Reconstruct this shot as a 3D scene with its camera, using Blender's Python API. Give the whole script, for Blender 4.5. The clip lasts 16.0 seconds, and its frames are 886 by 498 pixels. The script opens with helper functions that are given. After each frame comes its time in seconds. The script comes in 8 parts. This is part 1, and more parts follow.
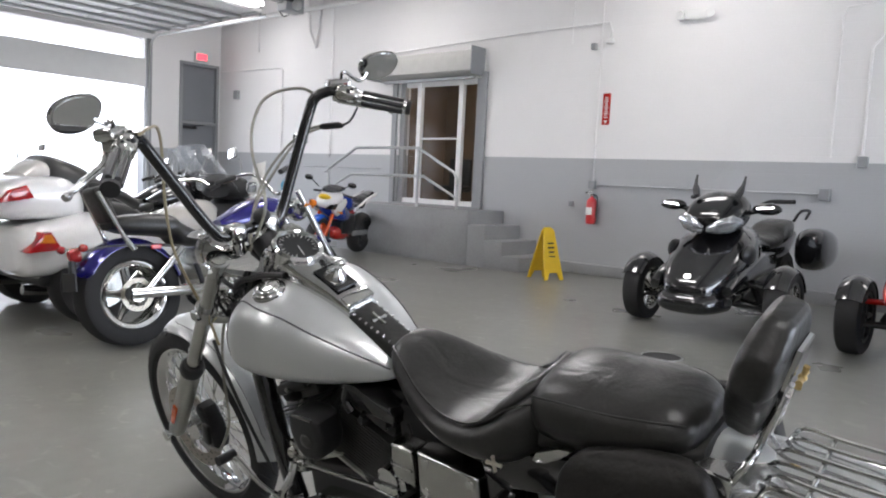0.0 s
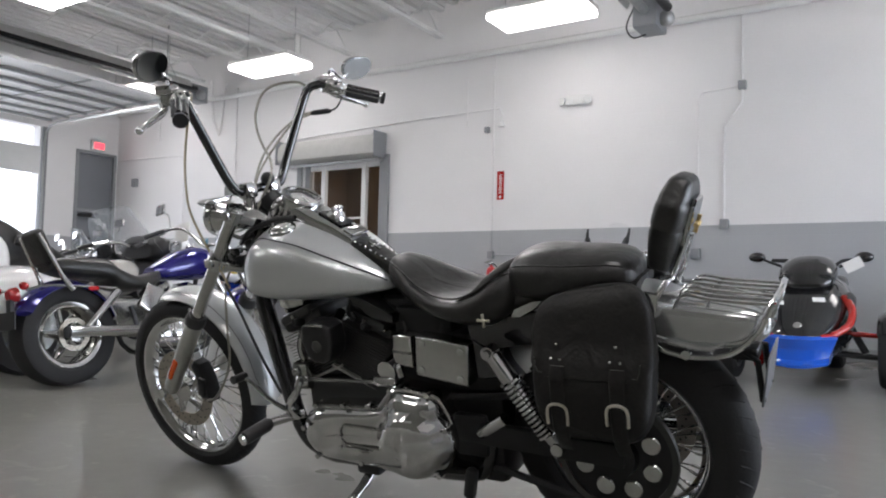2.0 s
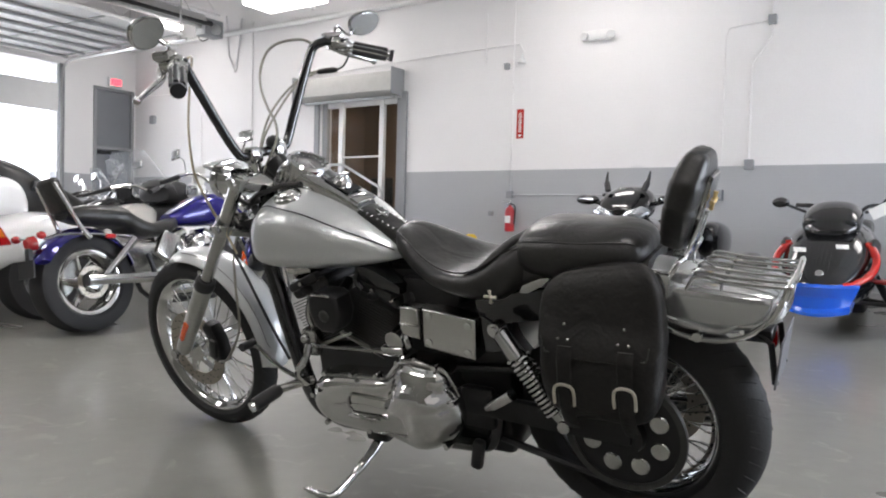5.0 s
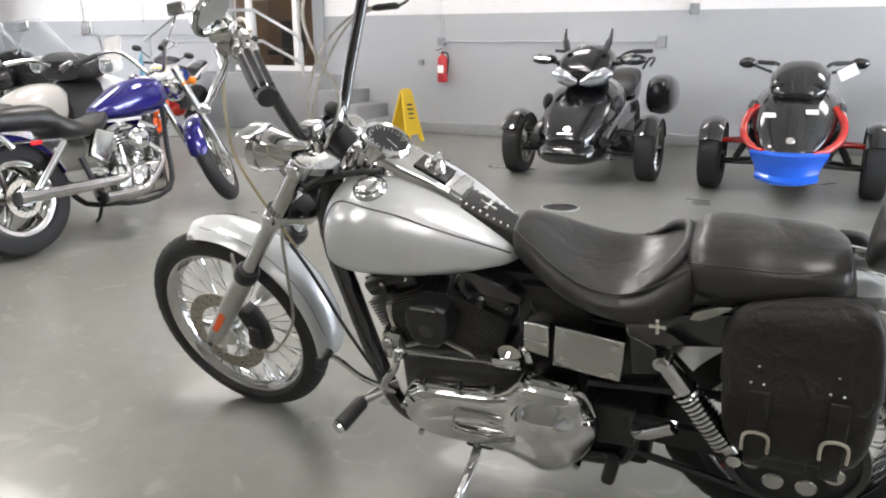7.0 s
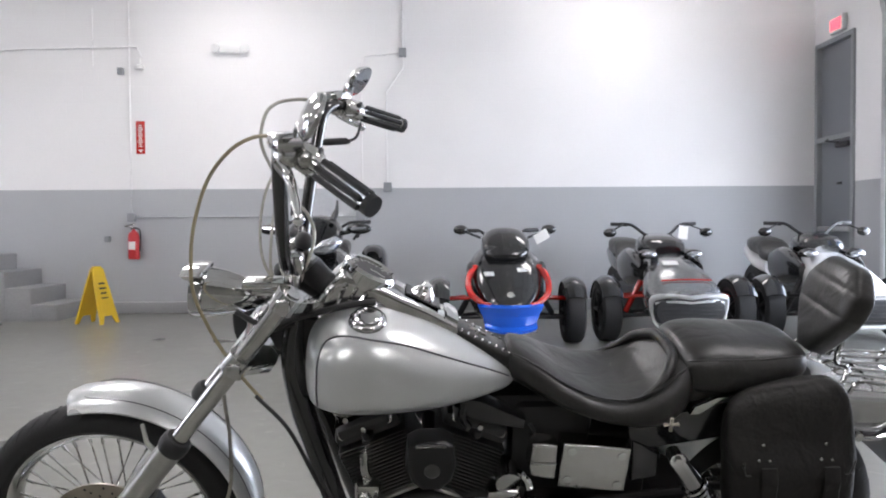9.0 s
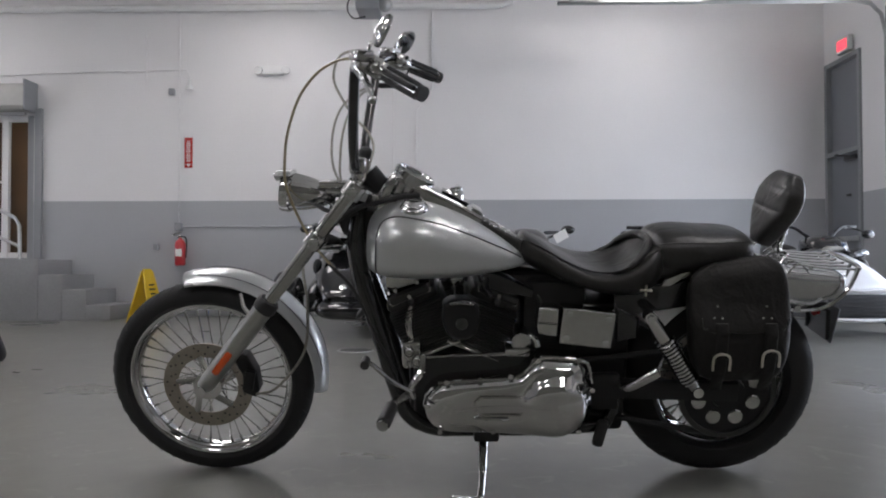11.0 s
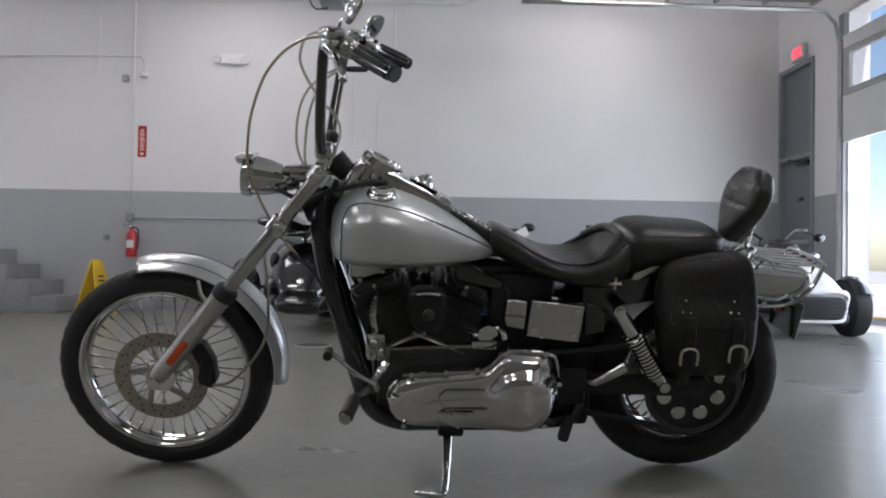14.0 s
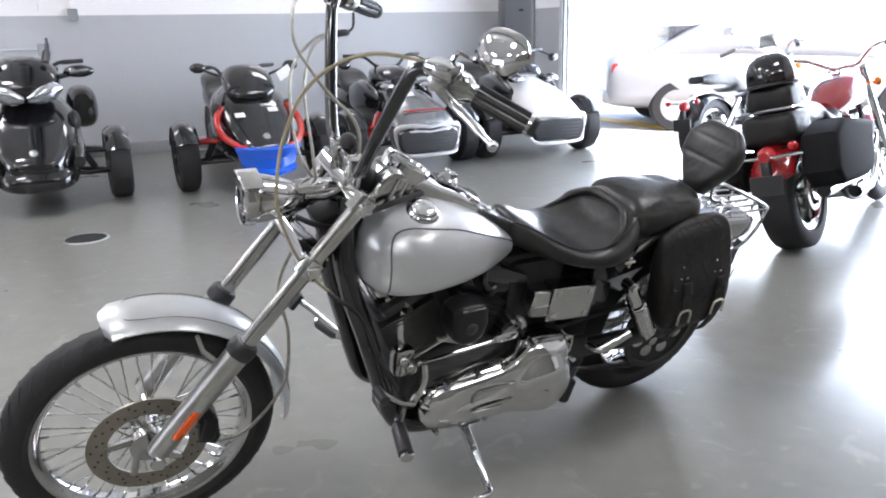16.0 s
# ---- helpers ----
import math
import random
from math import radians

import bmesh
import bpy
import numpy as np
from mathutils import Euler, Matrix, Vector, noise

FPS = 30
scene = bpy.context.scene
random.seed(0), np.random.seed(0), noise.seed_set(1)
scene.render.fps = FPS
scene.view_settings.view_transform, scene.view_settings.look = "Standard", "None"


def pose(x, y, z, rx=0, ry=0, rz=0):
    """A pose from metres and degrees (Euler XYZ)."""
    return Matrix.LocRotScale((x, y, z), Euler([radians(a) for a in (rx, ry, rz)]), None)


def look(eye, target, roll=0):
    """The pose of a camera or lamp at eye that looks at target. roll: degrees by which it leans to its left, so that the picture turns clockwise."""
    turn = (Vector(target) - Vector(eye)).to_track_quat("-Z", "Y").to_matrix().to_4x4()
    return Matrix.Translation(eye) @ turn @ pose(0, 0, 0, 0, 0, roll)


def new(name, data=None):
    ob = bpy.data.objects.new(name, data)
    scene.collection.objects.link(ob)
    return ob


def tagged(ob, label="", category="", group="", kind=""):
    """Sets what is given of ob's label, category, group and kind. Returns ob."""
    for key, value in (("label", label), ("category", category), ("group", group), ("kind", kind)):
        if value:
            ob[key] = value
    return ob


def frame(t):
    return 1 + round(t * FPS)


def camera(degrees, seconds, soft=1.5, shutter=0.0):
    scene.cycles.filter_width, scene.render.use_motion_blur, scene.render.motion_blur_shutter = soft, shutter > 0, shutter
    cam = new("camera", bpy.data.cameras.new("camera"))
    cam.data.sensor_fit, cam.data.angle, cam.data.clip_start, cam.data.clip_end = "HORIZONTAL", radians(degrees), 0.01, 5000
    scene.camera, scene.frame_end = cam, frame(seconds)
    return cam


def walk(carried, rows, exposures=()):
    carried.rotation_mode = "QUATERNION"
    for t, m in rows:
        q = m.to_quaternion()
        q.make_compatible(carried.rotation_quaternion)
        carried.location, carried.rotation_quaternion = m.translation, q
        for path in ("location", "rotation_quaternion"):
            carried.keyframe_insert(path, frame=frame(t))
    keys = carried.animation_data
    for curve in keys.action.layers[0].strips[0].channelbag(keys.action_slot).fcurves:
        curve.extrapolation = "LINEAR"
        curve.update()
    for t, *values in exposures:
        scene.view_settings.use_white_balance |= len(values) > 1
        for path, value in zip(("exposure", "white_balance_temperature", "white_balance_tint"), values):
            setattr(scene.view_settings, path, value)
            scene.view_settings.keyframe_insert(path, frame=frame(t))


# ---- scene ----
cam = camera(60.7, 16.0, soft=2.0)
PATH = [
    (0, (2.159, -1.428, 1.123), (0.866, 0.088, 0.95), 2.8),
    (0.5, (2.144, -1.635, 0.972), (1.041, 0.034, 0.95), 1.0),
    (1, (2.138, -1.793, 0.8), (1.077, -0.099, 0.862), 0.7),
    (1.5, (2.187, -1.88, 0.703), (1.123, -0.193, 0.851), 1.4),
    (2, (2.275, -1.955, 0.676), (1.206, -0.269, 0.785), 1.4),
    (2.5, (2.323, -1.978, 0.647), (1.222, -0.309, 0.682), 0.9),
    (3, (2.339, -1.972, 0.628), (1.241, -0.3, 0.638), 0.1),
    (3.5, (2.372, -1.976, 0.606), (1.251, -0.319, 0.622), -0.6),
    (4, (2.368, -1.95, 0.607), (1.239, -0.299, 0.618), -0.3),
    (6.3, (1.956, -1.853, 1.11), (1.005, -0.149, 0.671), 4.6),
    (6.5, (1.881, -1.844, 1.13), (0.984, -0.13, 0.624), 4.0),
    (7, (1.587, -1.826, 1.171), (0.751, -0.086, 0.648), -0.0),
    (7.5, (1.263, -1.899, 1.198), (0.764, -0.017, 0.742), 3.5),
    (8, (1.009, -1.917, 1.218), (0.798, 0.04, 0.862), 3.6),
    (8.2, (0.919, -1.902, 1.229), (0.824, 0.074, 0.938), 2.1),
    (10.3, (0.788, -2.312, 0.663), (0.857, -0.317, 0.791), -1.3),
    (10.5, (0.796, -2.38, 0.664), (0.832, -0.383, 0.759), -0.7),
    (11, (0.804, -2.511, 0.677), (0.764, -0.512, 0.72), -0.1),
    (11.5, (0.801, -2.561, 0.672), (0.765, -0.563, 0.749), -0.1),
    (12, (0.806, -2.582, 0.674), (0.802, -0.584, 0.77), 0.0),
    (12.5, (0.816, -2.585, 0.668), (0.84, -0.587, 0.747), -0.5),
    (13, (0.821, -2.588, 0.667), (0.84, -0.589, 0.74), -0.7),
    (13.5, (0.815, -2.571, 0.664), (0.847, -0.572, 0.733), -0.6),
    (14, (0.773, -2.453, 0.651), (0.847, -0.455, 0.691), 0.9),
    (14.5, (0.63, -2.169, 0.728), (0.787, -0.175, 0.702), 1.7),
    (15, (0.486, -1.976, 1.042), (0.829, -0.07, 0.542), 6.9),
    (15.5, (0.192, -1.863, 1.14), (0.736, -0.038, 0.53), -0.3),
    (16, (-0.084, -1.938, 1.254), (0.781, -0.219, 0.709), -1.4),
]
EXPOSURES = [(0, 0.98, 6450, 14), (1, 0.97, 6450, 14), (1.8, 0.78, 6450, 14), (3, 0.72, 6500, 15), (3.5, 0.73, 6500, 15), (4, 0.82, 6500, 15), (6.5, 1.62, 6700, 13), (7.5, 1.74, 6550, 14), (8, 1.74, 6400, 16), (10.3, 0.40, 6400, 16), (13.5, 0.37, 6400, 16), (14.5, 0.50, 6350, 15), (15, 1.02, 6300, 15), (15.5, 1.42, 6250, 15), (16, 1.55, 6250, 16)]
walk(cam, [(t, look(eye, target, roll)) for t, eye, target, roll in PATH], EXPOSURES)

# ---- world, sun, daylight ----
SUN_EL, SUN_AZ = radians(50), radians(172)  # azimuth from +y towards +x
world = bpy.data.worlds.new("daylight")
scene.world = world
world.use_nodes = True
wn = world.node_tree.nodes
sky = wn.new("ShaderNodeTexSky")
sky.sky_type, sky.sun_disc, sky.sun_elevation, sky.sun_rotation = "NISHITA", False, SUN_EL, SUN_AZ
world.node_tree.links.new(sky.outputs[0], wn["Background"].inputs[0])
wn["Background"].inputs[1].default_value = 0.15
sun = new("sun", bpy.data.lights.new("sun", "SUN"))
sun.data.energy, sun.data.angle, sun.data.color = 3.0, radians(0.5), (1.0, 0.95, 0.88)
to_sun = Vector((math.sin(SUN_AZ) * math.cos(SUN_EL), math.cos(SUN_AZ) * math.cos(SUN_EL), math.sin(SUN_EL)))
sun.matrix_world = look(to_sun * 30, (0, 0, 0))
LAMP_GLOW = 12.4


def daylight(name, place, target, sx, sy, watts, color):
    """An area lamp in a door's opening, for the sky outside it."""
    ob = new(name, bpy.data.lights.new(name, "AREA"))
    ob.data.shape, ob.data.size, ob.data.size_y, ob.data.energy, ob.data.color = "RECTANGLE", sx, sy, watts, color
    ob.matrix_world = look(place, target)
    return ob


daylight("sky_light_right", (6.0, 3.2, 1.05), (0, 3.2, 1.3), 5.0, 2.0, 120, (0.80, 0.90, 1.0))
daylight("sky_light_left", (-12.1, 3.2, 1.35), (0, 3.2, 2.2), 5.0, 2.6, 60, (0.88, 0.94, 1.0))

# ---- materials ----
def material(name, color, rough=0.5, metal=0.0, vary=0.08, scale=8.0, bump=0.0, bump_scale=60.0, coat=0.0, rough_vary=0.08, spec=0.5, dirt=None):
    """A paint, metal or leather with variation at two scales and a fine relief."""
    m = bpy.data.materials.new(name)
    m.use_nodes = True
    n, l = m.node_tree.nodes, m.node_tree.links
    b = n["Principled BSDF"]
    b.inputs["Metallic"].default_value = metal
    b.inputs["Coat Weight"].default_value = coat
    b.inputs["Coat Roughness"].default_value = 0.05
    b.inputs["Specular IOR Level"].default_value = spec
    co = n.new("ShaderNodeTexCoord")
    big, fine = n.new("ShaderNodeTexNoise"), n.new("ShaderNodeTexNoise")
    for tex, s, d in ((big, scale, 4), (fine, bump_scale, 3)):
        tex.inputs["Scale"].default_value, tex.inputs["Detail"].default_value = s, d
        l.new(co.outputs["Object"], tex.inputs["Vector"])
    ramp = n.new("ShaderNodeMapRange")
    ramp.inputs["To Min"].default_value, ramp.inputs["To Max"].default_value = 1 - vary, 1 + vary
    ramp.inputs["From Min"].default_value, ramp.inputs["From Max"].default_value = 0.3, 0.7
    mixf = n.new("ShaderNodeMath")
    mixf.operation, mixf.inputs[1].default_value = "MULTIPLY_ADD", 0.6
    half = n.new("ShaderNodeMath")
    half.operation, half.inputs[1].default_value = "MULTIPLY", 0.4
    l.new(fine.outputs["Fac"], half.inputs[0])
    l.new(big.outputs["Fac"], mixf.inputs[0])
    l.new(half.outputs[0], mixf.inputs[2])
    l.new(mixf.outputs[0], ramp.inputs["Value"])
    tint = n.new("ShaderNodeVectorMath")
    tint.operation, tint.inputs[0].default_value = "SCALE", color[:3]
    l.new(ramp.outputs[0], tint.inputs["Scale"])
    l.new(tint.outputs[0], b.inputs["Base Color"])
    rr = n.new("ShaderNodeMapRange")
    rr.inputs["To Min"].default_value, rr.inputs["To Max"].default_value = max(0.02, rough - rough_vary), min(1, rough + rough_vary)
    l.new(big.outputs["Fac"], rr.inputs["Value"])
    l.new(rr.outputs[0], b.inputs["Roughness"])
    if bump:
        bp = n.new("ShaderNodeBump")
        bp.inputs["Strength"].default_value, bp.inputs["Distance"].default_value = bump, 0.002
        l.new(fine.outputs["Fac"], bp.inputs["Height"])
        l.new(bp.outputs[0], b.inputs["Normal"])
    return m


def glass(name, color=(0.9, 0.95, 0.95), rough=0.02, alpha=0.25):
    m = bpy.data.materials.new(name)
    m.use_nodes = True
    n, l = m.node_tree.nodes, m.node_tree.links
    b = n["Principled BSDF"]
    b.inputs["Base Color"].default_value = (*color, 1)
    b.inputs["Roughness"].default_value, b.inputs["Alpha"].default_value = rough, alpha
    return m


def glow(name, color, strength):
    m = bpy.data.materials.new(name)
    m.use_nodes = True
    b = m.node_tree.nodes["Principled BSDF"]
    b.inputs["Base Color"].default_value = (*color, 1)
    b.inputs["Emission Color"].default_value, b.inputs["Emission Strength"].default_value = (*color, 1), strength
    return m


def floor_material():
    """Sealed grey concrete: clouded, scuffed, with a glossy coat."""
    m = material("sealed_concrete", (0.196, 0.196, 0.176), 0.30, vary=0.14, scale=0.9, bump=0.05, bump_scale=9, rough_vary=0.10, spec=0.26)
    n, l = m.node_tree.nodes, m.node_tree.links
    b, co = n["Principled BSDF"], next(x for x in n if x.type == "TEX_COORD")
    b.inputs["Coat Weight"].default_value, b.inputs["Coat Roughness"].default_value = 0.22, 0.10
    scuff, mask = n.new("ShaderNodeTexNoise"), n.new("ShaderNodeMapRange")
    scuff.inputs["Scale"].default_value, scuff.inputs["Detail"].default_value, scuff.inputs["Distortion"].default_value = 6.0, 8, 1.5
    l.new(co.outputs["Object"], scuff.inputs["Vector"])
    mask.inputs["From Min"].default_value, mask.inputs["From Max"].default_value = 0.60, 0.72
    l.new(scuff.outputs["Fac"], mask.inputs["Value"])
    old = b.inputs["Base Color"].links[0].from_socket
    mix = n.new("ShaderNodeMix")
    mix.data_type, mix.inputs["B"].default_value = "RGBA", (0.36, 0.35, 0.31, 1)
    l.new(old, mix.inputs["A"])
    damp = n.new("ShaderNodeMath")
    damp.operation, damp.inputs[1].default_value = "MULTIPLY", 0.35
    l.new(mask.outputs[0], damp.inputs[0])
    l.new(damp.outputs[0], mix.inputs["Factor"])
    l.new(mix.outputs["Result"], b.inputs["Base Color"])
    return m


def wall_material(name, upper, lower, split):
    """Painted blockwork: pale above a line, grey below it, with faint joints."""
    m = material(name, upper, 0.55, vary=0.03, scale=1.2, bump=0.08, bump_scale=40)
    n, l = m.node_tree.nodes, m.node_tree.links
    b = n["Principled BSDF"]
    co = next(x for x in n if x.type == "TEX_COORD")
    sep, cmp = n.new("ShaderNodeSeparateXYZ"), n.new("ShaderNodeMath")
    l.new(co.outputs["Object"], sep.inputs[0])
    cmp.operation, cmp.inputs[1].default_value = "GREATER_THAN", split
    l.new(sep.outputs["Z"], cmp.inputs[0])
    tint = b.inputs["Base Color"].links[0].from_node
    paint = n.new("ShaderNodeMix")
    paint.data_type = "RGBA"
    paint.inputs["A"].default_value, paint.inputs["B"].default_value = (*lower, 1), (*upper, 1)
    l.new(cmp.outputs[0], paint.inputs["Factor"])
    l.new(paint.outputs["Result"], tint.inputs[0])
    brick, plane = n.new("ShaderNodeTexBrick"), n.new("ShaderNodeCombineXYZ")
    add = n.new("ShaderNodeMath")
    add.operation = "ADD"
    l.new(sep.outputs["X"], add.inputs[0])
    l.new(sep.outputs["Y"], add.inputs[1])
    l.new(add.outputs[0], plane.inputs["X"])
    l.new(sep.outputs["Z"], plane.inputs["Y"])
    l.new(plane.outputs[0], brick.inputs["Vector"])
    for key, v in (("Scale", 1.0), ("Brick Width", 0.406), ("Row Height", 0.203), ("Mortar Size", 0.006), ("Mortar Smooth", 0.6)):
        brick.inputs[key].default_value = v
    bp = n.new("ShaderNodeBump")
    bp.invert = True
    bp.inputs["Strength"].default_value, bp.inputs["Distance"].default_value = 0.25, 0.003
    l.new(brick.outputs["Fac"], bp.inputs["Height"])
    l.new(b.inputs["Normal"].links[0].from_socket, bp.inputs["Normal"])
    l.new(bp.outputs[0], b.inputs["Normal"])
    return m


def folds(m, scale, distance):
    """Adds soft creases under the fine grain of a leather."""
    n, l = m.node_tree.nodes, m.node_tree.links
    b, co = n["Principled BSDF"], next(x for x in n if x.type == "TEX_COORD")
    tex, bp = n.new("ShaderNodeTexNoise"), n.new("ShaderNodeBump")
    tex.inputs["Scale"].default_value, tex.inputs["Detail"].default_value, tex.inputs["Distortion"].default_value = scale, 2, 0.8
    bp.inputs["Strength"].default_value, bp.inputs["Distance"].default_value = 0.6, distance
    l.new(co.outputs["Object"], tex.inputs["Vector"])
    l.new(tex.outputs["Fac"], bp.inputs["Height"])
    l.new(b.inputs["Normal"].links[0].from_socket, bp.inputs["Normal"])
    l.new(bp.outputs[0], b.inputs["Normal"])
    return m


M_FLOOR = floor_material()
M_WALL = wall_material("painted_block", (0.80, 0.79, 0.79), (0.41, 0.42, 0.435), 1.55)
# Dark olive for the unseen south wall, to dim its bounce and reflections.
M_WALLSOUTH = material("darkened_olive_unseen_wall", (0.165, 0.165, 0.145), 0.6, vary=0.1, scale=0.8, bump=0.1)
M_CEIL = material("white_roof_deck", (0.80, 0.80, 0.79), 0.6, vary=0.06, scale=1.5, bump=0.1)
M_STEELW = material("white_painted_steel", (0.80, 0.80, 0.79), 0.5, vary=0.06, scale=3)
M_DOORGREY = material("grey_door_paint", (0.19, 0.20, 0.22), 0.45, vary=0.05, scale=2, bump=0.05)
M_FRAMEGREY = material("grey_frame_paint", (0.27, 0.28, 0.29), 0.45, vary=0.06)
M_SHUTTER = material("galvanised_shutter", (0.47, 0.47, 0.45), 0.6, metal=0.0, vary=0.08)
M_ALU = material("brushed_aluminium", (0.62, 0.62, 0.62), 0.35, metal=0.9, vary=0.06)
M_GALV = material("galvanised_steel", (0.45, 0.46, 0.46), 0.4, metal=0.8, vary=0.15, scale=14)
M_WHITEF = material("white_frame_paint", (0.78, 0.78, 0.77), 0.4, vary=0.03)
M_BROWN = material("brown_room_wall", (0.17, 0.115, 0.07), 0.5, vary=0.3, scale=1.6)
M_STEP = material("grey_step_paint", (0.29, 0.295, 0.30), 0.6, vary=0.12, scale=3, bump=0.15, bump_scale=40)
M_YELLOW = material("yellow_plastic", (0.75, 0.50, 0.02), 0.4, vary=0.06)
M_RED = material("red_enamel", (0.50, 0.02, 0.025), 0.3, vary=0.05, coat=0.4)
M_BLACKP = material("black_plastic", (0.018, 0.018, 0.019), 0.45, vary=0.2, bump=0.1)
M_BLACKG = material("gloss_black_paint", (0.008, 0.008, 0.009), 0.12, vary=0.1, coat=0.8, rough_vary=0.04)
M_BLACKS = material("satin_black_metal", (0.014, 0.014, 0.015), 0.38, metal=0.2, vary=0.2, bump=0.08)
M_ENGINE = material("wrinkle_black_engine", (0.045, 0.045, 0.045), 0.42, metal=0.3, vary=0.25, bump=0.3, bump_scale=220)
M_FIN = material("worn_black_fin_metal", (0.065, 0.065, 0.062), 0.38, metal=0.5, vary=0.2)
M_RUBBER = material("tyre_rubber", (0.016, 0.016, 0.017), 0.68, vary=0.25, scale=12, bump=0.25, bump_scale=140)
M_LEATHER = material("black_leather", (0.025, 0.0245, 0.0230), 0.35, vary=0.35, scale=9, bump=0.22, bump_scale=170, rough_vary=0.14, spec=0.45)
M_BAGLEATHER = material("worn_black_bag_leather", (0.014, 0.013, 0.012), 0.5, vary=0.4, scale=7, bump=0.6, bump_scale=120, rough_vary=0.14, spec=0.32)
folds(M_LEATHER, 11.0, 0.008)
folds(M_BAGLEATHER, 14.0, 0.010)
M_BAGCLOTH = material("black_nylon_bag", (0.011, 0.011, 0.012), 0.8, vary=0.3, scale=9, bump=0.3, bump_scale=160, spec=0.14)
M_CHROME = material("chrome", (0.62, 0.62, 0.615), 0.06, metal=1.0, vary=0.03, rough_vary=0.03)
M_CHROMEC = material("cast_chrome", (0.66, 0.66, 0.65), 0.07, metal=1.0, vary=0.04, rough_vary=0.03, bump=0.35, bump_scale=11)
M_CHROMED = material("dull_chrome", (0.52, 0.52, 0.50), 0.17, metal=1.0, vary=0.08, rough_vary=0.06)
M_SLIDER = material("polished_fork_alloy", (0.46, 0.46, 0.43), 0.32, metal=0.85, vary=0.08)
M_SILVER = material("silver_metallic_paint", (0.634, 0.650, 0.653), 0.28, metal=0.55, vary=0.02, scale=2.3, bump_scale=43.0, rough_vary=0.02)
M_SILVERTAIL = material("silver_tail_paint", (0.55, 0.56, 0.56), 0.16, metal=0.75, vary=0.03, scale=3, rough_vary=0.03)
M_PIN = material("dark_pinstripe", (0.10, 0.10, 0.11), 0.35, vary=0.05)
M_STEEL = material("brake_disc_steel", (0.34, 0.31, 0.265), 0.33, metal=0.9, vary=0.12, scale=20)
M_BRASS = material("aged_brass", (0.62, 0.45, 0.20), 0.3, metal=0.9, vary=0.15)
M_BUCKLE = material("pale_worn_buckle", (0.55, 0.52, 0.44), 0.4, metal=0.7, vary=0.15)
M_ORANGE = material("orange_reflector", (0.75, 0.10, 0.015), 0.2, vary=0.06, coat=0.6)
M_REDLENS = material("red_lens", (0.45, 0.012, 0.015), 0.12, vary=0.06, coat=0.8)
M_AMBER = material("amber_lens", (0.8, 0.22, 0.02), 0.15, vary=0.05, coat=0.6)
M_CABLE = material("braided_cable", (0.30, 0.29, 0.25), 0.4, metal=0.5, vary=0.2, scale=60)
M_CABLEB = material("black_cable", (0.02, 0.02, 0.02), 0.4, vary=0.2)
M_CABLET = material("tan_sheathed_cable", (0.33, 0.28, 0.17), 0.35, vary=0.15, coat=0.4)
M_GLASS = glass("clear_glass", (0.05, 0.06, 0.06), 0.03, 0.14)
M_SMOKE = glass("smoked_screen", (0.02, 0.02, 0.022), 0.05, 0.75)
M_SCREEN = glass("clear_screen", (0.75, 0.8, 0.85), 0.05, 0.17)
M_CLEAR = glass("very_clear_screen", (0.75, 0.8, 0.85), 0.05, 0.045)
M_MIRROR = material("mirror_glass", (0.75, 0.76, 0.77), 0.03, metal=1.0, vary=0.02, rough_vary=0.01)
M_LENS = material("lamp_lens", (0.42, 0.44, 0.47), 0.10, metal=0.8, vary=0.5, scale=45, coat=0.8)
M_WHITEG = material("gloss_white_paint", (0.80, 0.80, 0.80), 0.18, vary=0.02, coat=0.8)
M_PURPLE = material("deep_blue_violet_paint", (0.013, 0.010, 0.17), 0.15, metal=0.3, vary=0.05, coat=0.9, rough_vary=0.03)
M_NAVY = material("deep_blue_paint", (0.008, 0.035, 0.30), 0.2, vary=0.05, coat=0.8)
M_BLUE = material("bright_blue_paint", (0.01, 0.10, 0.58), 0.2, vary=0.04, coat=0.8)
M_REDP = material("bright_red_paint", (0.45, 0.015, 0.010), 0.2, vary=0.04, coat=0.8)
M_CRIMSON = material("crimson_paint", (0.30, 0.012, 0.015), 0.15, vary=0.05, coat=0.9)
M_SILVERG = material("grey_silver_paint", (0.22, 0.225, 0.23), 0.25, metal=0.7, vary=0.04, coat=0.8)
M_CAR = material("silver_white_car_paint", (0.34, 0.34, 0.35), 0.2, vary=0.03, coat=0.8)
M_CREAM = material("cream_paint", (0.60, 0.58, 0.54), 0.2, vary=0.04, coat=0.8)
M_PAPER = material("white_paper", (0.78, 0.77, 0.74), 0.7, vary=0.03)
M_DIAL = material("black_dial", (0.012, 0.012, 0.013), 0.3, vary=0.1)
M_DIALMARK = material("white_dial_marks", (0.7, 0.7, 0.68), 0.5, vary=0.02)
M_TEAL = material("teal_plastic", (0.05, 0.28, 0.42), 0.3, vary=0.05, coat=0.5)
M_OUTSIDE = material("pale_outdoor_concrete", (0.62, 0.60, 0.56), 0.85, vary=0.08, scale=0.6, bump=0.2)
M_LAMP = glow("lit_lamp_diffuser", (1.0, 0.99, 0.97), LAMP_GLOW * 1.35)
# The same diffuser with weaker glow, lowered to balance floor and wall brightness.
M_LAMPDIM = glow("dimmed_lamp_diffuser", (1.0, 0.99, 0.97), LAMP_GLOW * 0.80)
M_LAMPLOW = glow("dimmest_lamp_diffuser", (1.0, 0.98, 0.95), LAMP_GLOW * 0.36)
M_EXIT = glow("lit_exit_red", (1.0, 0.05, 0.07), 1.6)
